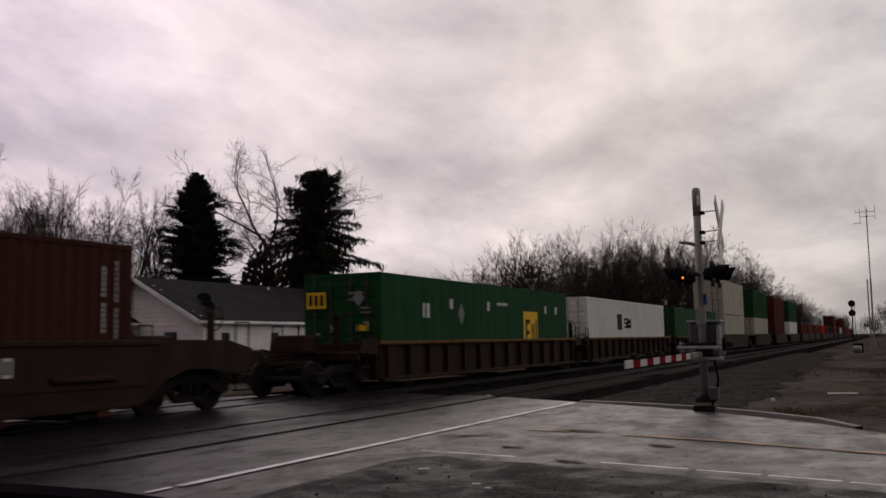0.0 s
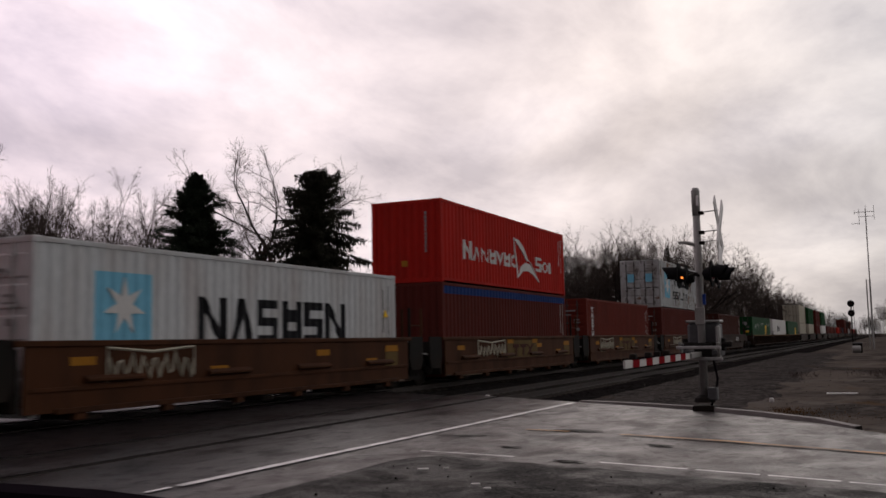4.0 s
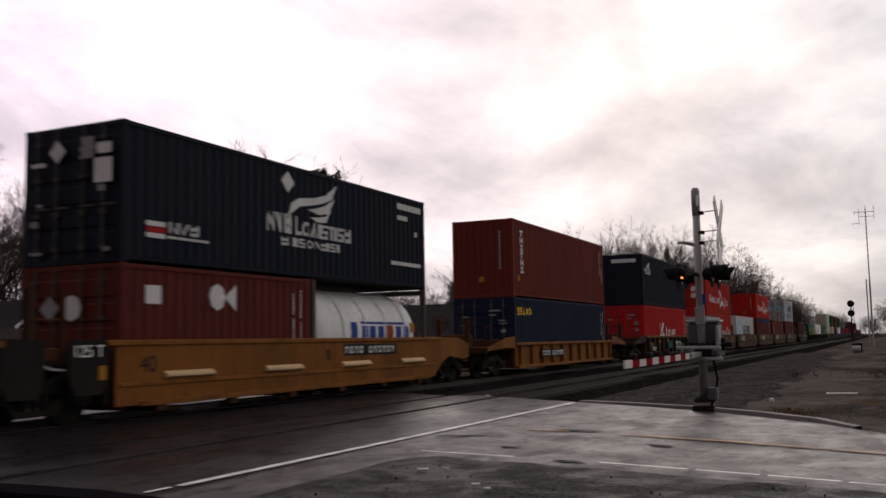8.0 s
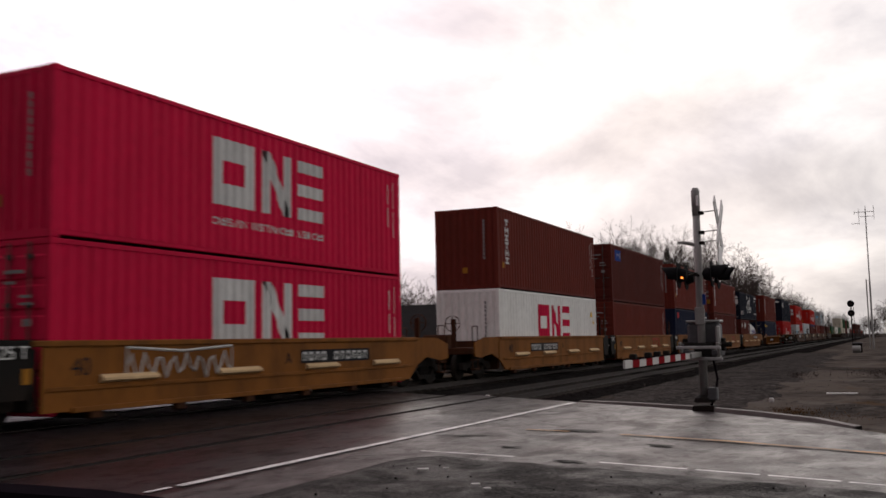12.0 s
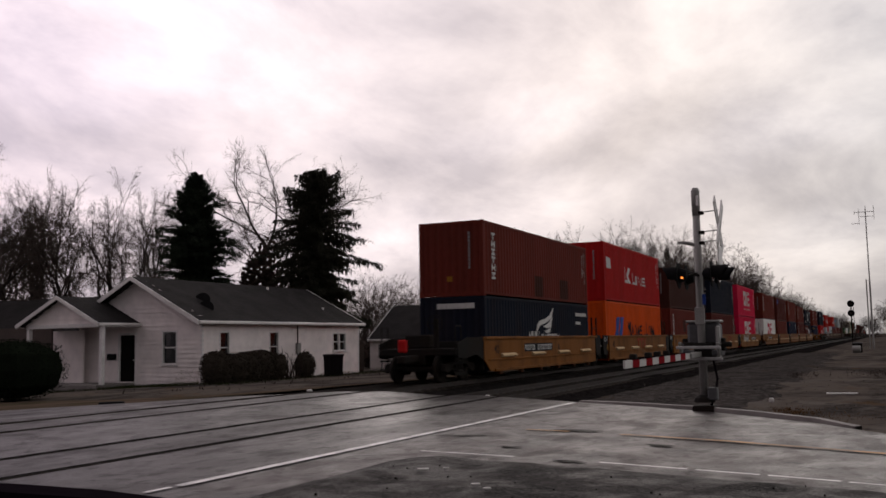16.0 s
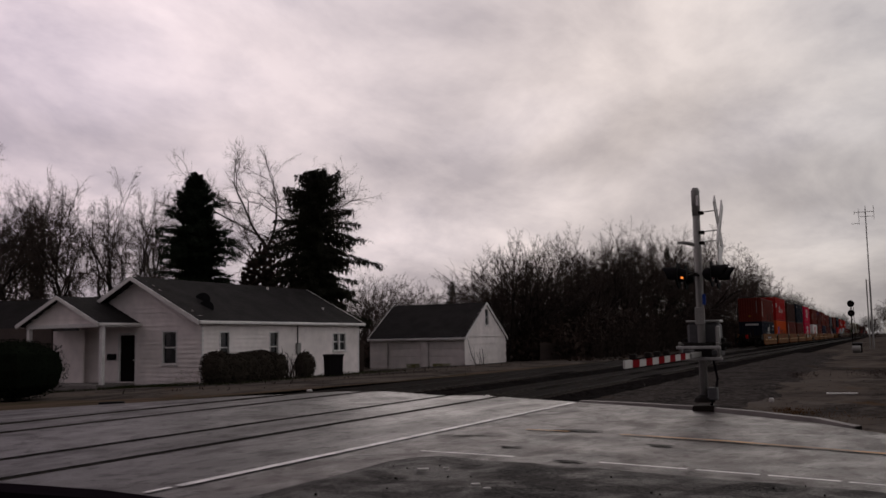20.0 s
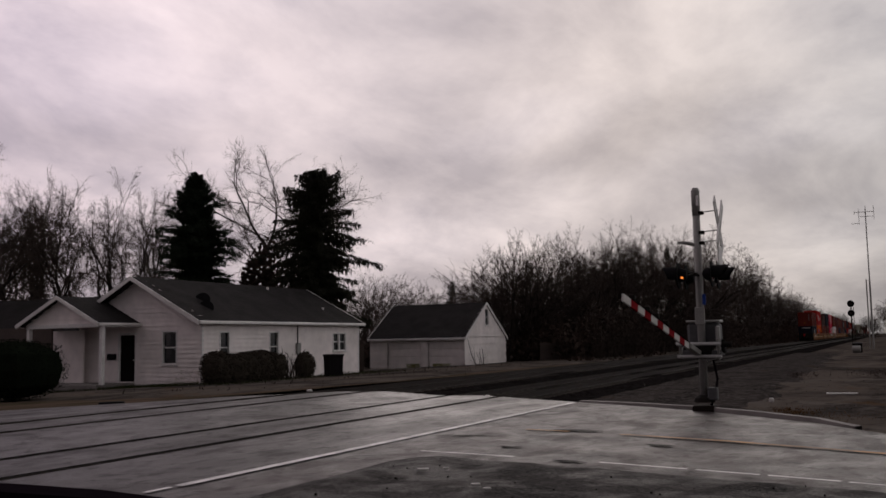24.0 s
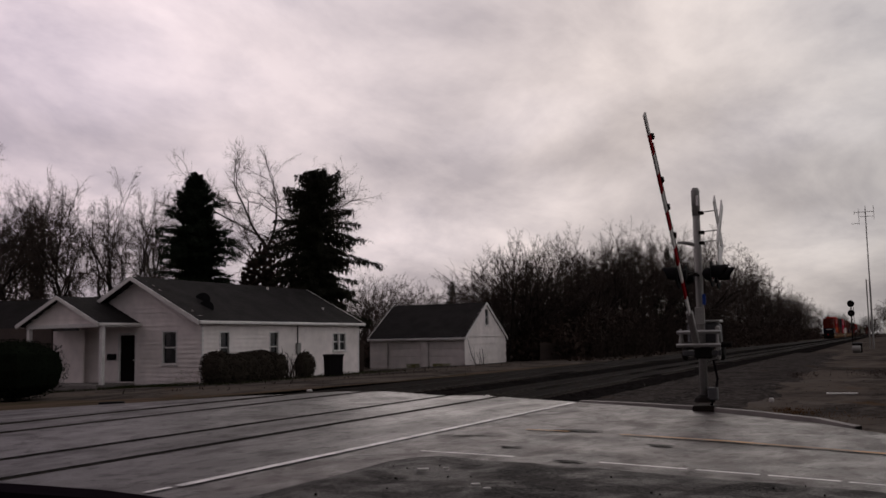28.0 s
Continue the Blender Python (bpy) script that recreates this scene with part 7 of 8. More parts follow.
MOSS = surface("moss_stain", (0.16, 0.15, 0.06), 0.9, tint=(0.4, 0.38, 0.3), amount=0.9, grain=12, blotch=3, bump=0.1)
make_house()
make_garage()


def make_yard():
    # wheelie bin
    b = thing("wheelie_bin", "dark wheeled rubbish bin against the white wall", "rubbish bin", m=pose(-24.4, 39.45, -.32, 0, 0, 60) @ Matrix.Scale(1.04, 4))
    part("body", Geo().extrude(((-.26, .1), (.26, .1), (.34, 1.05), (-.34, 1.05)), "x", -.34, .34), PLASTIC, b)
    part("lid", Geo().soft(-.38, -.4, 1.05, .38, .38, 1.15, .03), PLASTIC, b)
    for x in (-.3, .3):
        part("wheel", Geo().rod((x - .04, .27, .1), (x + .04, .27, .1), .1, 12), BLACK_RUBBER, b)
    # board fence between house and garage
    f = thing("board_fence", "dark weathered board fence between bungalow and garage", "fence", m=pose(-26.6, 46.2, -.42))
    me = shared(("fence_board", 0), lambda: Geo().soft(-.07, -.012, 0, .07, .012, 1.75, .006))
    for k in range(26):
        part("board", me, FENCE, f, at=pose(-.05 - k * .15, k * .18, random.uniform(-.03, .03)))
    part("rail", Geo().rod((0, .04, .4), (-3.8, 4.6, .4), .04, 5), FENCE, f)
    part("rail", Geo().rod((0, .04, 1.4), (-3.8, 4.6, 1.4), .04, 5), FENCE, f)
    f = thing("board_fence", "dark low fence beyond the garage", "fence", m=pose(-22.5, 64.6, -.55))
    for k in range(40):
        part("board", me, FENCE, f, at=pose(0.02 * k, k * .42, random.uniform(-.05, .0)))
    part("rail", Geo().rod((0, .0, .4), (.8, 16.8, .4), .04, 5), FENCE, f)
    # pale verge and rough lawn beyond the crossing
    g = Geo()
    ed = [(-45, -7.5), (-30, 6.35), (-19, 16.05), (-16.9, 17.9), (-15.9, 20.2), (-15.6, 24)]
    n = 16
    for i in range(n + 1):
        x = -45 + (29.6) * i / n
        y0 = interp(x, ed) + .05
        for k, dy in enumerate((0, 1.0, 2.4, 4.5, 8, 14, 22, 34)):
            y = y0 + dy * (1 if x < -18 else 1)
            g.v.append((x, y, road_z(x) + (.0 if k else -.03) - (.10 * min(1, dy / 10)) + .03 * noise.noise((x * .8, y * .8, 4))))
    for i in range(n):
        for k in range(7):
            a = i * 8 + k
            g.f.append((a, a + 1, a + 9, a + 8))
    thing("verge", "rough brown verge and winter lawn before the bungalow", "verge", kind="structure", geo=g, mat=LAWN)
    # storm drain at the road edge
    thing("storm_drain", "dark storm drain opening at the road edge", "drain", m=pose(-17.25, 17.62, road_z(-17.2) - .02, 0, 0, 40), geo=Geo().soft(-.3, -.12, -.1, .3, .12, .07, .02), mat=SIGNAL_BLACK)


make_yard()


def make_litter():
    rnd = random.Random(11)
    # loose stones and clods on the gravel, kept joined as one heap
    g = Geo()
    for _ in range(260):
        y = 17 + 45 * rnd.random() ** 1.6
        x = -7.2 + 9.0 * rnd.random()
        if y < interp(x, ROAD_FAR) + .4:
            continue
        s = rnd.uniform(.010, .026)
        g.soft(x - s, y - s * rnd.uniform(.6, 1.2), -.14, x + s, y + s, -.10 + s * rnd.uniform(.4, 1.2), s * .3)
    thing("loose_stones", "scattered loose stones on the gravel", "stones", kind="stuff", geo=g, mat=GROUND)
    g = Geo()
    for _ in range(500):
        y = 23.4 + 40 * rnd.random() ** 1.8
        x = NEAR_TRACK + 1.5 + 1.4 * rnd.random()
        s = rnd.uniform(.025, .06)
        z = -.2 - .14 * max(0, (x - NEAR_TRACK - 1.75) / .85)
        g.soft(x - s, y - s, z - .03, x + s, y + s, z + s, s * .35)
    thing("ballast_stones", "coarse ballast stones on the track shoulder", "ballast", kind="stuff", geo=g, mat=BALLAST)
    # foreground crumbs of asphalt
    g = Geo()
    for _ in range(40):
        x, y = rnd.uniform(-5.3, 1.0), rnd.uniform(6.6, 10.2)
        if y > interp(x, ((-5.5, 10.2), (-2.69, 10.1), (-0.08, 9.35), (2, 8.7))):
            continue
        s = rnd.uniform(.004, .011)
        g.soft(x - s, y - s, 0, x + s, y + s * 1.2, .022 + s, s * .3)
    thing("asphalt_crumbs", "crumbs of broken asphalt on the shoulder", "gravel", kind="stuff", geo=g, mat=SHOULDER)
    # pale scraps
    for x, y, s in ((-4.55, 9.15, .06), (-3.6, 8.35, .045), (-3.4, 8.15, .035), (-4.35, 9.3, .03)):
        thing("paper_scrap", "small pale scrap of litter on the shoulder", "litter", m=pose(x, y, .035, 0, 0, 30), geo=Geo().soft(-s, -s * .5, 0, s, s * .5, .02, .006), mat=GATE_WHITE)
    for x, y, s in ((-2.4, 22.5, .05), (-4.1, 19.6, .05), (-9.4, 22.7, .06), (-14.9, 22.8, .07)):
        thing("white_stone", "small white stone beside the road", "stone", m=pose(x, y, road_z(x) - .06), geo=Geo().soft(-s, -s, -.05, s, s, s, s * .4), mat=GATE_WHITE)


make_litter()


def make_weeds():
    rnd = random.Random(31)
    def tuft(name, label, x0, x1, y0, y1, n, h, mat, z):
        g = Geo()
        for _ in range(n):
            x, y = rnd.gauss((x0 + x1) / 2, (x1 - x0) / 4), rnd.gauss((y0 + y1) / 2, (y1 - y0) / 4)
            hh = h * rnd.uniform(.4, 1.2)
            t = Vector((rnd.gauss(0, .5), rnd.gauss(0, .5), 0)) * hh
            w = Vector((rnd.gauss(0, 1), rnd.gauss(0, 1), 0)).normalized() * .012
            g.face([(x - w.x, y - w.y, z), (x + w.x, y + w.y, z), (x + t.x, y + t.y, z + hh)])
        thing(name, label, "grass", kind="stuff", geo=g, mat=mat)
    tuft("dead_grass", "orange-brown dead grass on the gravel", -2.3, -1.3, 18.4, 20.6, 420, .10, DEAD_GRASS, -.13)
    tuft("dead_grass", "brown dead weeds on the gravel", -3.9, -2.4, 34, 39, 260, .16, TWIG, -.12)
    tuft("dead_grass", "brown dead weeds by the yard", -1.2, 1.2, 34, 42, 300, .18, TWIG, -.12)
    tuft("dead_grass", "thin dead grass along the kerb", -3.5, 0.5, 17.6, 19.6, 500, .07, DEAD_GRASS, -.13)
    g = Geo()
    for _ in range(14000):
        x = rnd.uniform(-37, -23.6)
        lo, hi = (29.6, 32.2) if x < -26.2 else (31.0 - (x + 26.2) * .4, 46)
        y = rnd.uniform(lo, hi)
        z, hh = road_z(x) - .12, rnd.uniform(.1, .24)
        t = Vector((rnd.gauss(0, .4), rnd.gauss(0, .4), 0)) * hh
        w = Vector((rnd.gauss(0, 1), rnd.gauss(0, 1), 0)).normalized() * .02
        g.face([(x - w.x, y - w.y, z), (x + w.x, y + w.y, z), (x + t.x, y + t.y, z + hh)])
    thing("lawn_grass", "short dark green winter grass before the bungalow", "grass", kind="stuff", geo=g, mat=LAWN_GREEN)
    thing("plank", "narrow pale plank lying on the gravel", "plank", m=pose(-1.06, 25.8, -.08, 0, 0, 2), geo=Geo().soft(-.36, -.07, -.03, .36, .07, .0, .008), mat=LINE_WHITE)


LAWN_GREEN = surface("dark_green_grass_blade", (0.030, 0.036, 0.016), 0.95, tint=(0.018, 0.022, 0.010), grain=6, blotch=1.2, bump=0.0, spec=0.0)
DEAD_GRASS = surface("dead_grass_blade", (0.10, 0.050, 0.018), 0.95, tint=(0.04, 0.025, 0.012), grain=6, blotch=2, bump=0.0, spec=0.0)
make_weeds()
# ---------------------------------------------------------------- trees and brush


def grow(seed, height, trunk=.22, spread=.5, upright=.16, levels=5, stems=1, lean=0.0, girth=1.0, limbs=4, sway=.1, twigs=5, sides=2):
    """A bare tree: a trunk that forks into limbs with side branches, each ending in a haze of fine twigs, as two meshes' data."""
    rnd = random.Random(seed)
    wood, twig = Geo(), Geo()

    def turned(d, ang, az):
        ref = Vector((1, 0, 0)) if abs(d.x) < .8 else Vector((0, 1, 0))
        u = d.cross(ref).normalized(); w = d.cross(u)
        return (d * math.cos(ang) + (u * math.cos(az) + w * math.sin(az)) * math.sin(ang)).normalized()

    def sliver(p, e, r):
        w = Vector((rnd.gauss(0, 1), rnd.gauss(0, 1), rnd.gauss(0, .5))).normalized() * r
        twig.face([p - w, p + w, e])

    def limb(p, d, length, r, level):
        n = (6, 5, 4, 3, 3, 2)[min(level, 5)]
        pts, rad = [Vector(p)], [r]
        for k in range(n):
            wob = sway * (.6 if level == 0 else 1.0 if level < 3 else 1.3)
            d = (d + Vector((rnd.gauss(0, wob), rnd.gauss(0, wob), rnd.gauss(0, wob * .6) + (upright if 0 < level < 3 else .0)))).normalized()
            pts.append(pts[-1] + d * length / n)
            rad.append(max(.0065, r * (1 - .30 * (k + 1) / n)))
        (wood if level < 3 else twig).tube(pts, rad, (9, 7, 5, 4, 3, 3)[min(level, 5)], caps=False)
        if level >= levels - 1:
            for c in range(twigs):
                i = rnd.randrange(n)
                q = pts[i].lerp(pts[i + 1], rnd.random())
                t = turned(d, rnd.uniform(.3, 1.0), rnd.uniform(0, 6.28)) * height * rnd.uniform(.018, .040)
                sliver(q, q + t, .0085)
                for _ in range(2):
                    f = q + t * rnd.uniform(.3, .8)
                    sliver(f, f + turned(t.normalized(), rnd.uniform(.4, .9), rnd.uniform(0, 6.28)) * height * rnd.uniform(.012, .026), .007)
        if level >= levels:
            return
        for c in range(sides if level else 0):
            i = rnd.randrange(1, n)
            limb(pts[i], turned(d, spread * rnd.uniform(1.0, 1.7), rnd.uniform(0, 6.28)), length * rnd.uniform(.42, .66), max(.0065, rad[i] * .52), level + 1)
        count = limbs if level == 0 else 2
        az = rnd.uniform(0, 6.28)
        for c in range(count):
            lead = c == 0
            ang = spread * (rnd.uniform(.15, .5) if lead else rnd.uniform(.6, 1.15))
            limb(pts[-1], turned(d, ang, az + 6.28 * c / count + rnd.uniform(-.4, .4)), (height * rnd.uniform(.24, .34) if level == 0 else length * rnd.uniform(.58, .78)), max(.0065, rad[-1] * (.80 if lead else .64)), level + 1)

    for k in range(stems):
        a = 6.28 * k / stems + seed
        off, tip = .02 * height * (stems > 1), rnd.uniform(.16, .34) * (stems > 1)
        limb((off * math.cos(a), off * math.sin(a), -.2), Vector((lean + tip * math.cos(a), tip * math.sin(a), 1)).normalized(), height * trunk * rnd.uniform(.85, 1.15), height * girth * (.02 if stems < 3 else .011), 0)
    top = max(v[2] for v in wood.v + twig.v)
    f = height / top
    for g in (wood, twig):
        g.v = [(x * f, y * f, z * f) for x, y, z in g.v]
    return wood, twig


TREES = {}


def bare_tree(key, seed, height, **kw):
    if key not in TREES:
        wood, twig = grow(seed, height, **kw)
        TREES[key] = (wood.mesh("trunk"), twig.mesh("twig_crown"), height)
    return TREES[key]


def plant(key, x, y, z, height, turn, label="bare leafless tree with dark twiggy crown", group="bare trees"):
    a, b, h = TREES[key]
    s = height / h
    t = thing("bare_tree", label, "tree", m=pose(x, y, z, 0, 0, turn), group=group)
    part("trunk", a, BARK, t, at=Matrix.Scale(s, 4))
    part("twig_crown", b, TWIG, t, at=Matrix.Scale(s, 4))
    return t


def sprays(g, p, d, length, rnd, n, droop, size):
    """Narrow needle sprays hanging along a bough."""
    d = Vector(d)
    side = d.cross(Vector((0, 0, 1))).normalized()
    for k in range(n):
        f = (k + rnd.random()) / n
        q = Vector(p) + d * length * f + Vector((0, 0, -droop * length * f * (1.6 * f - .6)))
        for s in (-1, 1):
            a = side * s * rnd.uniform(.3, 1.1) + d * rnd.uniform(.2, .9) + Vector((0, 0, rnd.uniform(-.9, .3)))
            a = a.normalized() * size * rnd.uniform(.5, 1.3) * (1.2 - .6 * f)
            w = a.cross(Vector((rnd.gauss(0, 1), rnd.gauss(0, 1), rnd.gauss(0, 1)))).normalized() * size * .11
            g.face([q - w, q + a * .6 + w, q + a, q + a * .45 - w])


def spruce(seed, height, radius, mat, label, m, dense=1.0, gap=0.0, full=0.5, power=0.8, bare=0.08):
    """A conifer: boughs in uneven whorls; full is the share of the height, from the top, over which it widens."""
    rnd = random.Random(seed)
    t = thing("spruce_tree" if gap else "pine_tree", label, "tree", m=m, group="evergreens")
    part("trunk", Geo().tube(((0, 0, -.2), (0, 0, height * .5), (0, 0, height * .97)), (height * .018, height * .011, .02), 8), BARK, t)
    boughs, leaf = Geo(), Geo()
    z = height * bare
    while z < height * .985:
        f = z / height
        shape_r = radius * min(1.0, (1 - f) / full) ** power + .02
        count = max(4, int(8 * dense))
        whorl = rnd.uniform(0, 2 * math.pi)
        for c in range(count):
            if rnd.random() < gap:
                continue
            az = whorl + 2 * math.pi * (c + rnd.uniform(-.35, .35)) / count
            L = shape_r * (rnd.uniform(.6, 1.0) if rnd.random() < .8 else rnd.uniform(.25, .6)) * (1 + .62 * noise.noise((math.cos(az) * 1.3 + seed, math.sin(az) * 1.3, z * .55)))
            rise = (rnd.uniform(-.22, .08) if gap else rnd.uniform(.1, .45)) + max(0, f - .72) * 4.5
            d = Vector((math.cos(az), math.sin(az), rise)).normalized()
            p = Vector((0, 0, z))
            boughs.tube((p, p + d * L * .6 + Vector((0, 0, -.04 * L)), p + d * L + Vector((0, 0, -.1 * L))), (.05 * (1 - f) + .012, .02, .006), 4, caps=False)
            sprays(leaf, p, d, L, rnd, int((8 + L * 14) * dense), .14, (.24 + .05 * L) * min(1, .3 + L))
            if gap:
                for e in range(int(L * 16)):
                    u = rnd.uniform(.2, 1)
                    q = p + d * L * u + Vector((rnd.gauss(0, .12), rnd.gauss(0, .12), -.1 * L * u * u))
                    h = rnd.uniform(.15, .5)
                    w = Vector((rnd.gauss(0, 1), rnd.gauss(0, 1), 0)).normalized() * .035
                    leaf.face([q - w, q + w, q + w * .6 + Vector((rnd.gauss(0, .05), rnd.gauss(0, .05), -h)), q - w * .4 + Vector((0, 0, -h * .8))])
            for e in range(int(2 + L * 2.2)):
                u = rnd.uniform(.3, .95)
                q = p + d * L * u + Vector((0, 0, -.1 * L * u * u))
                dd = (d + Vector((rnd.gauss(0, .55), rnd.gauss(0, .55), rnd.gauss(-.15 if gap else .12, .16)))).normalized()
                sprays(leaf, q, dd, L * rnd.uniform(.18, .34), rnd, int(7 * dense), .3, .24 * min(1, .3 + L))
        z += (rnd.uniform(.24, .42) if gap else rnd.uniform(.22, .36)) / max(.7, dense)
    sprays(leaf, (0, 0, height * .93), (0.02, 0.01, 1), height * .075, rnd, 26, 0, .16)
    tagged(part("bough_wood", boughs, BARK, t), kind="stuff")
    tagged(part("needles", leaf, mat, t), kind="stuff")
    return t


def shrub(name, label, m, size, mat, seed, leaves=2600, leaf=.09, boxy=0.0, group="shrubs"):
    """A clipped evergreen shrub: stems inside, a shell of many small leaves."""
    rnd = random.Random(seed)
    t = thing(name, label, "shrub", m=m, group=group)
    sx, sy, sz = size
    stems = Geo()
    for k in range(9):
        a = rnd.uniform(0, 6.28)
        stems.tube(((0.1 * math.cos(a), .1 * math.sin(a), 0), (sx * .4 * math.cos(a), sy * .4 * math.sin(a), sz * .8)), (.04, .012), 5, caps=False)
    part("stems", stems, BARK, t)
    g = Geo()
    for k in range(leaves):
        u, v = rnd.uniform(-1, 1), rnd.uniform(0, 2 * math.pi)
        w = math.sqrt(1 - u * u)
        p = Vector((w * math.cos(v), w * math.sin(v), u))
        if boxy:
            m_ = max(abs(p.x), abs(p.y), abs(p.z))
            p = p.lerp(p / m_, boxy)
        r = rnd.uniform(.76, .96) * (1 + .05 * noise.noise(p * 3 + Vector((seed, 0, 0))))
        q = Vector((p.x * sx * r, p.y * sy * r, sz / 2 + p.z * sz / 2 * r))
        a = Vector((rnd.gauss(0, 1), rnd.gauss(0, 1), rnd.gauss(0, 1))).normalized() * leaf * rnd.uniform(.7, 1.4)
        b = a.cross(Vector((rnd.gauss(0, 1), rnd.gauss(0, 1), rnd.gauss(0, 1)))).normalized() * leaf * .6
        g.face([q - a, q + b, q + a, q - b])
    tagged(part("leaves", g, mat, t), kind="stuff")
    core = Geo()
    n = 10
    for i in range(7):
        th = math.pi * i / 6
        for k in range(n):
            ph = 2 * math.pi * k / n
            p = Vector((math.sin(th) * math.cos(ph), math.sin(th) * math.sin(ph), math.cos(th)))
            if boxy:
                p = p.lerp(p / max(abs(p.x), abs(p.y), abs(p.z)), boxy)
            core.v.append((p.x * sx * .88, p.y * sy * .88, sz * .5 + p.z * sz * .44))
    for i in range(6):
        for k in range(n):
            a, b = i * n + k, i * n + (k + 1) % n
            core.f.append((a, b, b + n, a + n))
    part("inner_foliage", core, mat, t)
    return t


def thicket(label, x0, x1, y0, y1, count, hmin, hmax, seed, z=-.5):
    """Tangled undergrowth: many thin stems with side twigs."""
    rnd = random.Random(seed)
    g = Geo()
    for _ in range(count):
        x, y = rnd.uniform(x0, x1), rnd.uniform(y0, y1)
        h = rnd.uniform(hmin, hmax) * (0.6 + 0.4 * rnd.random())
        r = rnd.uniform(.012, .04) * (1 + h * .08)
        tip = Vector((x + rnd.gauss(0, .18 * h), y + rnd.gauss(0, .18 * h), z + h))
        base = Vector((x, y, z))
        mid = base.lerp(tip, .5) + Vector((rnd.gauss(0, .06 * h), rnd.gauss(0, .06 * h), 0))
        g.tube((base, mid, tip), (r, r * .7, r * .25), 3, caps=False)
        for k in range(9):
            f = rnd.uniform(.2, .95)
            q = base.lerp(mid, f * 2) if f < .5 else mid.lerp(tip, f * 2 - 1)
            e = q + Vector((rnd.gauss(0, 1), rnd.gauss(0, 1), rnd.uniform(.1, 1.2))).normalized() * h * rnd.uniform(.12, .3)
            w = Vector((rnd.gauss(0, 1), rnd.gauss(0, 1), 0)).normalized() * r * .5
            g.face([q - w, q + w, e])
    return thing("undergrowth", label, "undergrowth", kind="stuff", geo=g, mat=TWIG)


def bramble(label, x0, x1, y0, y1, count, top, seed, size=.2):
    """Dark leafy tangle: many leaves heaped unevenly."""
    rnd = random.Random(seed)
    g = Geo()
    for _ in range(count):
        x, y = rnd.uniform(x0, x1), rnd.uniform(y0, y1)
        h = top * (.55 + .45 * noise.noise((x * .35, y * .35, seed))) * rnd.random() ** .6
        q = Vector((x, y, -.6 + h))
        a = Vector((rnd.gauss(0, 1), rnd.gauss(0, 1), rnd.gauss(0, 1))).normalized() * size * rnd.uniform(.6, 1.5)
        b = a.cross(Vector((rnd.gauss(0, 1), rnd.gauss(0, 1), rnd.gauss(0, 1)))).normalized() * size * .6
        g.face([q - a, q + b, q + a, q - b])
    return thing("brambles", label, "undergrowth", kind="stuff", geo=g, mat=BRAMBLE)


bare_tree("a", 3, 13.0, trunk=.24, spread=.50, upright=.06, stems=2, limbs=4, twigs=8)
bare_tree("b", 8, 14.0, trunk=.30, spread=.62, upright=.03, limbs=4, sway=.14, twigs=6)
bare_tree("c", 21, 13.0, trunk=.34, spread=.42, upright=.10, limbs=3, twigs=8)
bare_tree("d", 34, 15.0, trunk=.34, spread=.66, upright=.04, limbs=4, lean=.35, girth=1.1, sway=.17, twigs=8)
bare_tree("e", 55, 9.0, trunk=.24, spread=.56, upright=.03, levels=4, stems=5, limbs=4, twigs=8)
bare_tree("f", 62, 12.0, trunk=.24, spread=.64, upright=.02, stems=2, limbs=4, twigs=8)

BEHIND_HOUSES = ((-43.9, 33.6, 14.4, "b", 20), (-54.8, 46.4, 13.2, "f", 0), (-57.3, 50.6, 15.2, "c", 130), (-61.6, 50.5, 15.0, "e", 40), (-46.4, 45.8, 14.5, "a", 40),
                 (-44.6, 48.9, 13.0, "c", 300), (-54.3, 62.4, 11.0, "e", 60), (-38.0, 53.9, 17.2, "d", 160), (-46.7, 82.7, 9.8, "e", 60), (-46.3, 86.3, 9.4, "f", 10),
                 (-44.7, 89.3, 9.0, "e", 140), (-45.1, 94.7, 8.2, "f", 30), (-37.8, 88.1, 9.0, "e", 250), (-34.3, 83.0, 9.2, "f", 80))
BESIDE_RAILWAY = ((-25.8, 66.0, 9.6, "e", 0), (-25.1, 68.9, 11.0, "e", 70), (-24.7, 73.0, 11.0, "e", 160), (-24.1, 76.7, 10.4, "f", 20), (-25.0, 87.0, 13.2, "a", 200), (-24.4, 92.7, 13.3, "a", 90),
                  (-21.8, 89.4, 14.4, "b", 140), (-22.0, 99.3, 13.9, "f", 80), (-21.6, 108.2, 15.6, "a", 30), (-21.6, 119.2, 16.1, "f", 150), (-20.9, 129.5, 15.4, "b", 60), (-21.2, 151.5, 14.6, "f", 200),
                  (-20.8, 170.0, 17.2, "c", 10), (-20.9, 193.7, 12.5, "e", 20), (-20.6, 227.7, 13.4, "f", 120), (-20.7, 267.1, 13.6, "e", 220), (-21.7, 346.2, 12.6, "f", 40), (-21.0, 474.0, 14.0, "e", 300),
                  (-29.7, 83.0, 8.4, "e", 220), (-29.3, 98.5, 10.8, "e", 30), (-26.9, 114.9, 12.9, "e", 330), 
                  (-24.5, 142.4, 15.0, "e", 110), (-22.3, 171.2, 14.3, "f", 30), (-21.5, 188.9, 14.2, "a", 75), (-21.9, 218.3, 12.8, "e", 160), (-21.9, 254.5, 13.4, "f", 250))


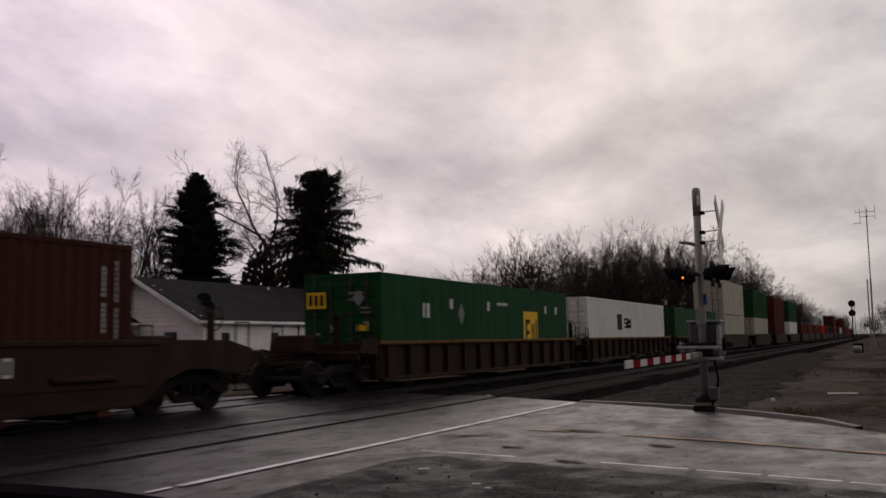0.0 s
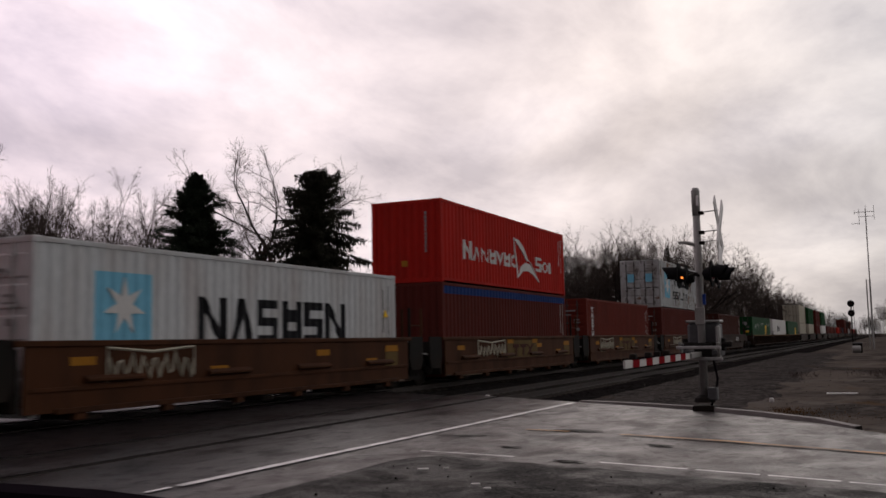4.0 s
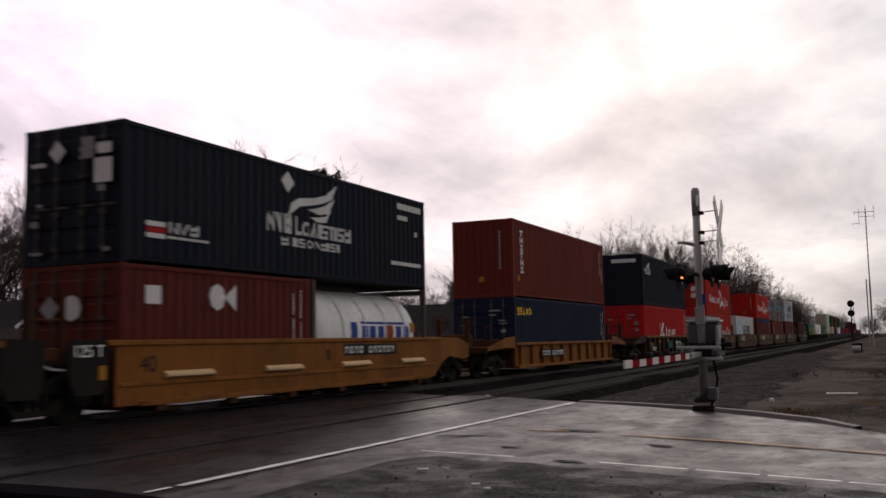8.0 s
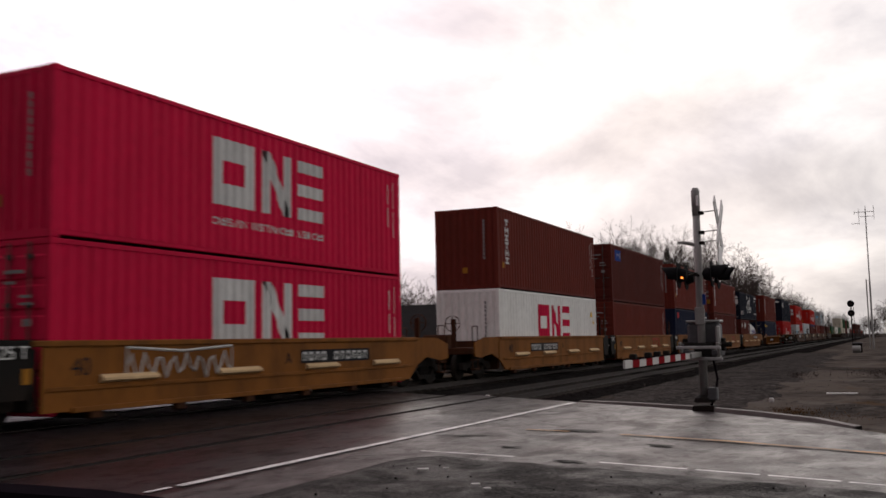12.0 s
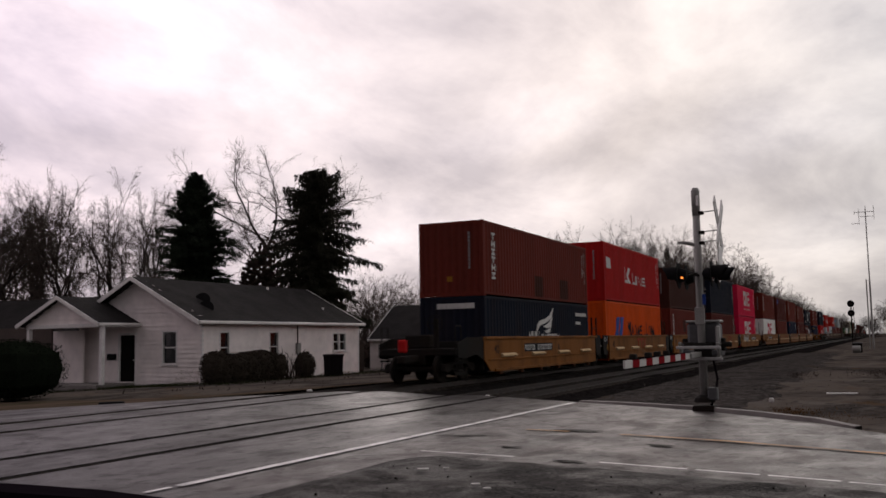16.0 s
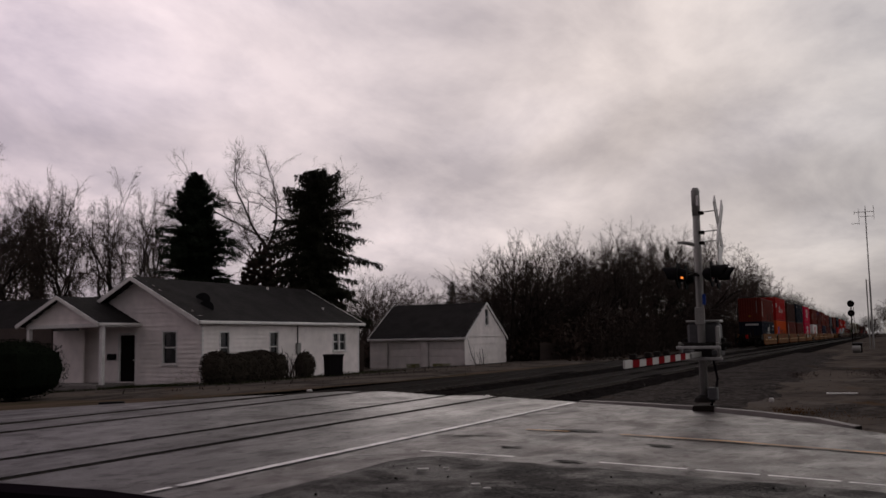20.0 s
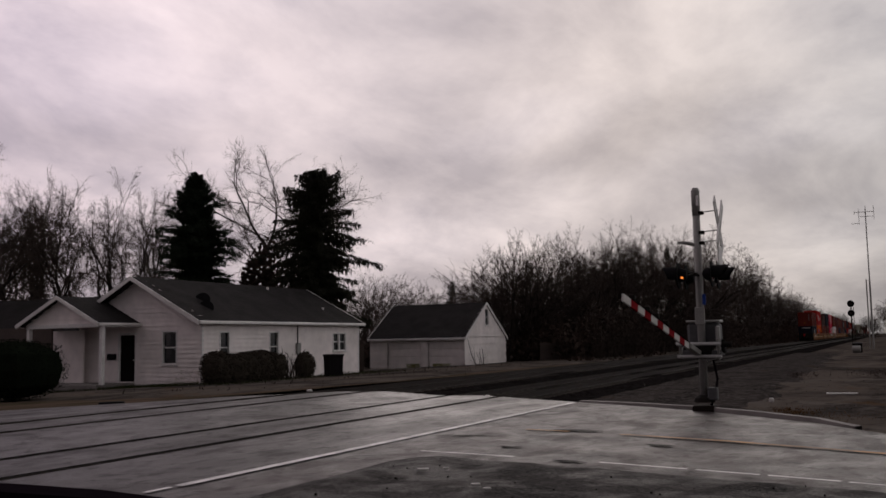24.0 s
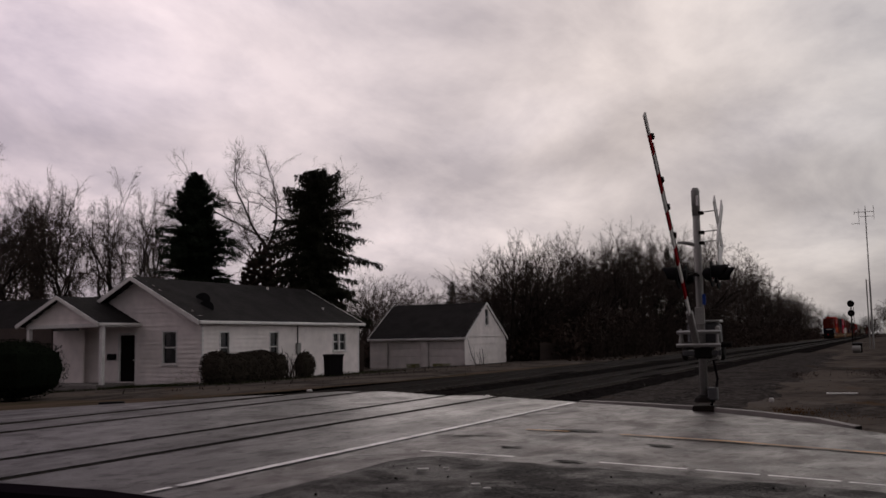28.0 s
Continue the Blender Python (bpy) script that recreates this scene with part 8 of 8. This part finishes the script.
def make_trees():
    rnd = random.Random(5)
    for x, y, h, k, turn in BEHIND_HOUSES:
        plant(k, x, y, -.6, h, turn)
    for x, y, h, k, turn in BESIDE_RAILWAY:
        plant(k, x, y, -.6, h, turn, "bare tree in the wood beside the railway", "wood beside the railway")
    spruce(4, 12.7, 2.4, NEEDLE, "dense dark green pine behind the bungalow", pose(-39.3, 46.9, -.6, 1.0, 2.0), dense=1.5, full=.34, power=.5)
    spruce(9, 12.3, 2.95, NEEDLE_BROWN, "drooping dark spruce with open boughs behind the bungalow", pose(-31.15, 48.6, -.6, 0, 0), dense=1.35, gap=.2, full=.30, power=.42)
    for x, y, top in ((-40.2, 48.5, 9.0), (-37.6, 50.0, 10.5), (-35.4, 51.2, 10.5), (-33.4, 51.0, 9.5)):
        bramble("dark evergreen brush between the big conifers", x - 1.9, x + 1.9, y - 1.5, y + 1.5, 2600, top, int(90 + x), .22)
    spruce(12, 8.4, 1.9, NEEDLE, "small dark evergreen beyond the garage", pose(-41.4, 90.8, -.6), dense=.8)
    spruce(17, 12.6, 2.2, NEEDLE, "dark cedar among the bare trees", pose(-22.5, 110.3, -.6), dense=.8)
    thicket("tangled bare undergrowth below the trees beside the railway", -27, -18.6, 67, 130, 3000, 2.4, 5.6, 3)
    thicket("tangled bare undergrowth farther along the railway", -28, -18.0, 130, 330, 1800, 2.5, 6.0, 4)
    thicket("bare bushes behind the bungalow and garage", -54, -35, 60, 80, 1300, 2.0, 5.0, 6)
    thicket("bare bushes behind the left wing", -70, -45, 48, 62, 220, 2.0, 4.2, 16)
    bramble("dark brush right behind the garage", -42, -20, 65.5, 76, 6000, 4.4, 44)
    thicket("deep grey wood behind the railway trees", -62, -29, 78, 300, 2200, 4, 8.0, 45, -.6)
    # far right, beyond the gravel yard
    for x, yy, h, k in ((5.2, 120, 8.5, "e"), (8, 130, 9, "a"), (3.6, 165, 8, "e"), (7.5, 175, 9, "b"), (2.0, 230, 9, "d"), (6, 260, 9, "e"), (-3, 340, 9, "e"), (3, 360, 10, "a"), (-8, 420, 10, "b"), (-14, 380, 10, "e"), (11, 150, 9, "d")):
        plant(k, x, yy, -.1, h, rnd.uniform(0, 360), "bare tree beyond the gravel yard", "trees beyond the yard")
    thicket("bare bushes beyond the gravel yard", 1.5, 9, 100, 150, 260, 1.5, 3.2, 8, -.1)
    thicket("distant brush at the end of the line", -24, 26, 380, 430, 700, 3, 8, 9, -.3)
    # shrubs by the house
    shrub("round_bush", "large round clipped dark evergreen bush by the road", pose(-25.4, 21.65, -.3), (1.6, 1.6, 2.1), HEDGE, 3, 9000, .03, boxy=.3)
    for k in range(5):
        shrub("hedge_bush", "clipped dark hedge before the white wall", pose(-25.3, 31.75 + k * .98, -.34), (.66, .70 + .06 * (k % 2), 1.56 - .07 * ((k * 2) % 3)), HEDGE_BROWN, 20 + k, 3200, .05, boxy=.35, group="hedge")
    shrub("hedge_bush", "open dark shrub beside the hedge", pose(-25.2, 38.15, -.34), (.5, .66, 1.42), HEDGE_BROWN, 31, 1500, .05, group="hedge")
    thicket("bare thin stems at the end of the hedge", -25.5, -25.0, 36.4, 37.5, 26, .9, 1.7, 66, -.34)
    # saplings by the garage
    thicket("bare saplings beside the garage wall", -24.75, -24.5, 57.1, 60.0, 7, 1.6, 2.8, 12, -.6)
    thicket("dry weeds along the verge", -24.5, -15.6, 23.5, 55, 300, .06, .2, 13, -.14)
    bramble("dark ivy and brambles under the trees beside the railway", -25.5, -19.2, 66, 130, 13000, 6.0, 41, .17)
    bramble("dark ivy and brambles farther along the railway", -24.5, -18.6, 130, 330, 7000, 6.4, 42, .3)
    # low brush laid here to darken pale ground in the wood's shadow
    bramble("low brush added to darken the shaded ground beside the far track", -19.2, -16.4, 60, 210, 8000, 1.0, 47, .16)
    bramble("dark evergreen undergrowth behind the houses", -62, -36, 60, 72, 5000, 2.8, 43, .2)


make_trees()

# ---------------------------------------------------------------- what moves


def run(t):
    """Metres that the train has gone at t seconds: it gathers a little speed."""
    return 19.75 * t if t <= 8 else 158.0 + 20.1 * (t - 8)


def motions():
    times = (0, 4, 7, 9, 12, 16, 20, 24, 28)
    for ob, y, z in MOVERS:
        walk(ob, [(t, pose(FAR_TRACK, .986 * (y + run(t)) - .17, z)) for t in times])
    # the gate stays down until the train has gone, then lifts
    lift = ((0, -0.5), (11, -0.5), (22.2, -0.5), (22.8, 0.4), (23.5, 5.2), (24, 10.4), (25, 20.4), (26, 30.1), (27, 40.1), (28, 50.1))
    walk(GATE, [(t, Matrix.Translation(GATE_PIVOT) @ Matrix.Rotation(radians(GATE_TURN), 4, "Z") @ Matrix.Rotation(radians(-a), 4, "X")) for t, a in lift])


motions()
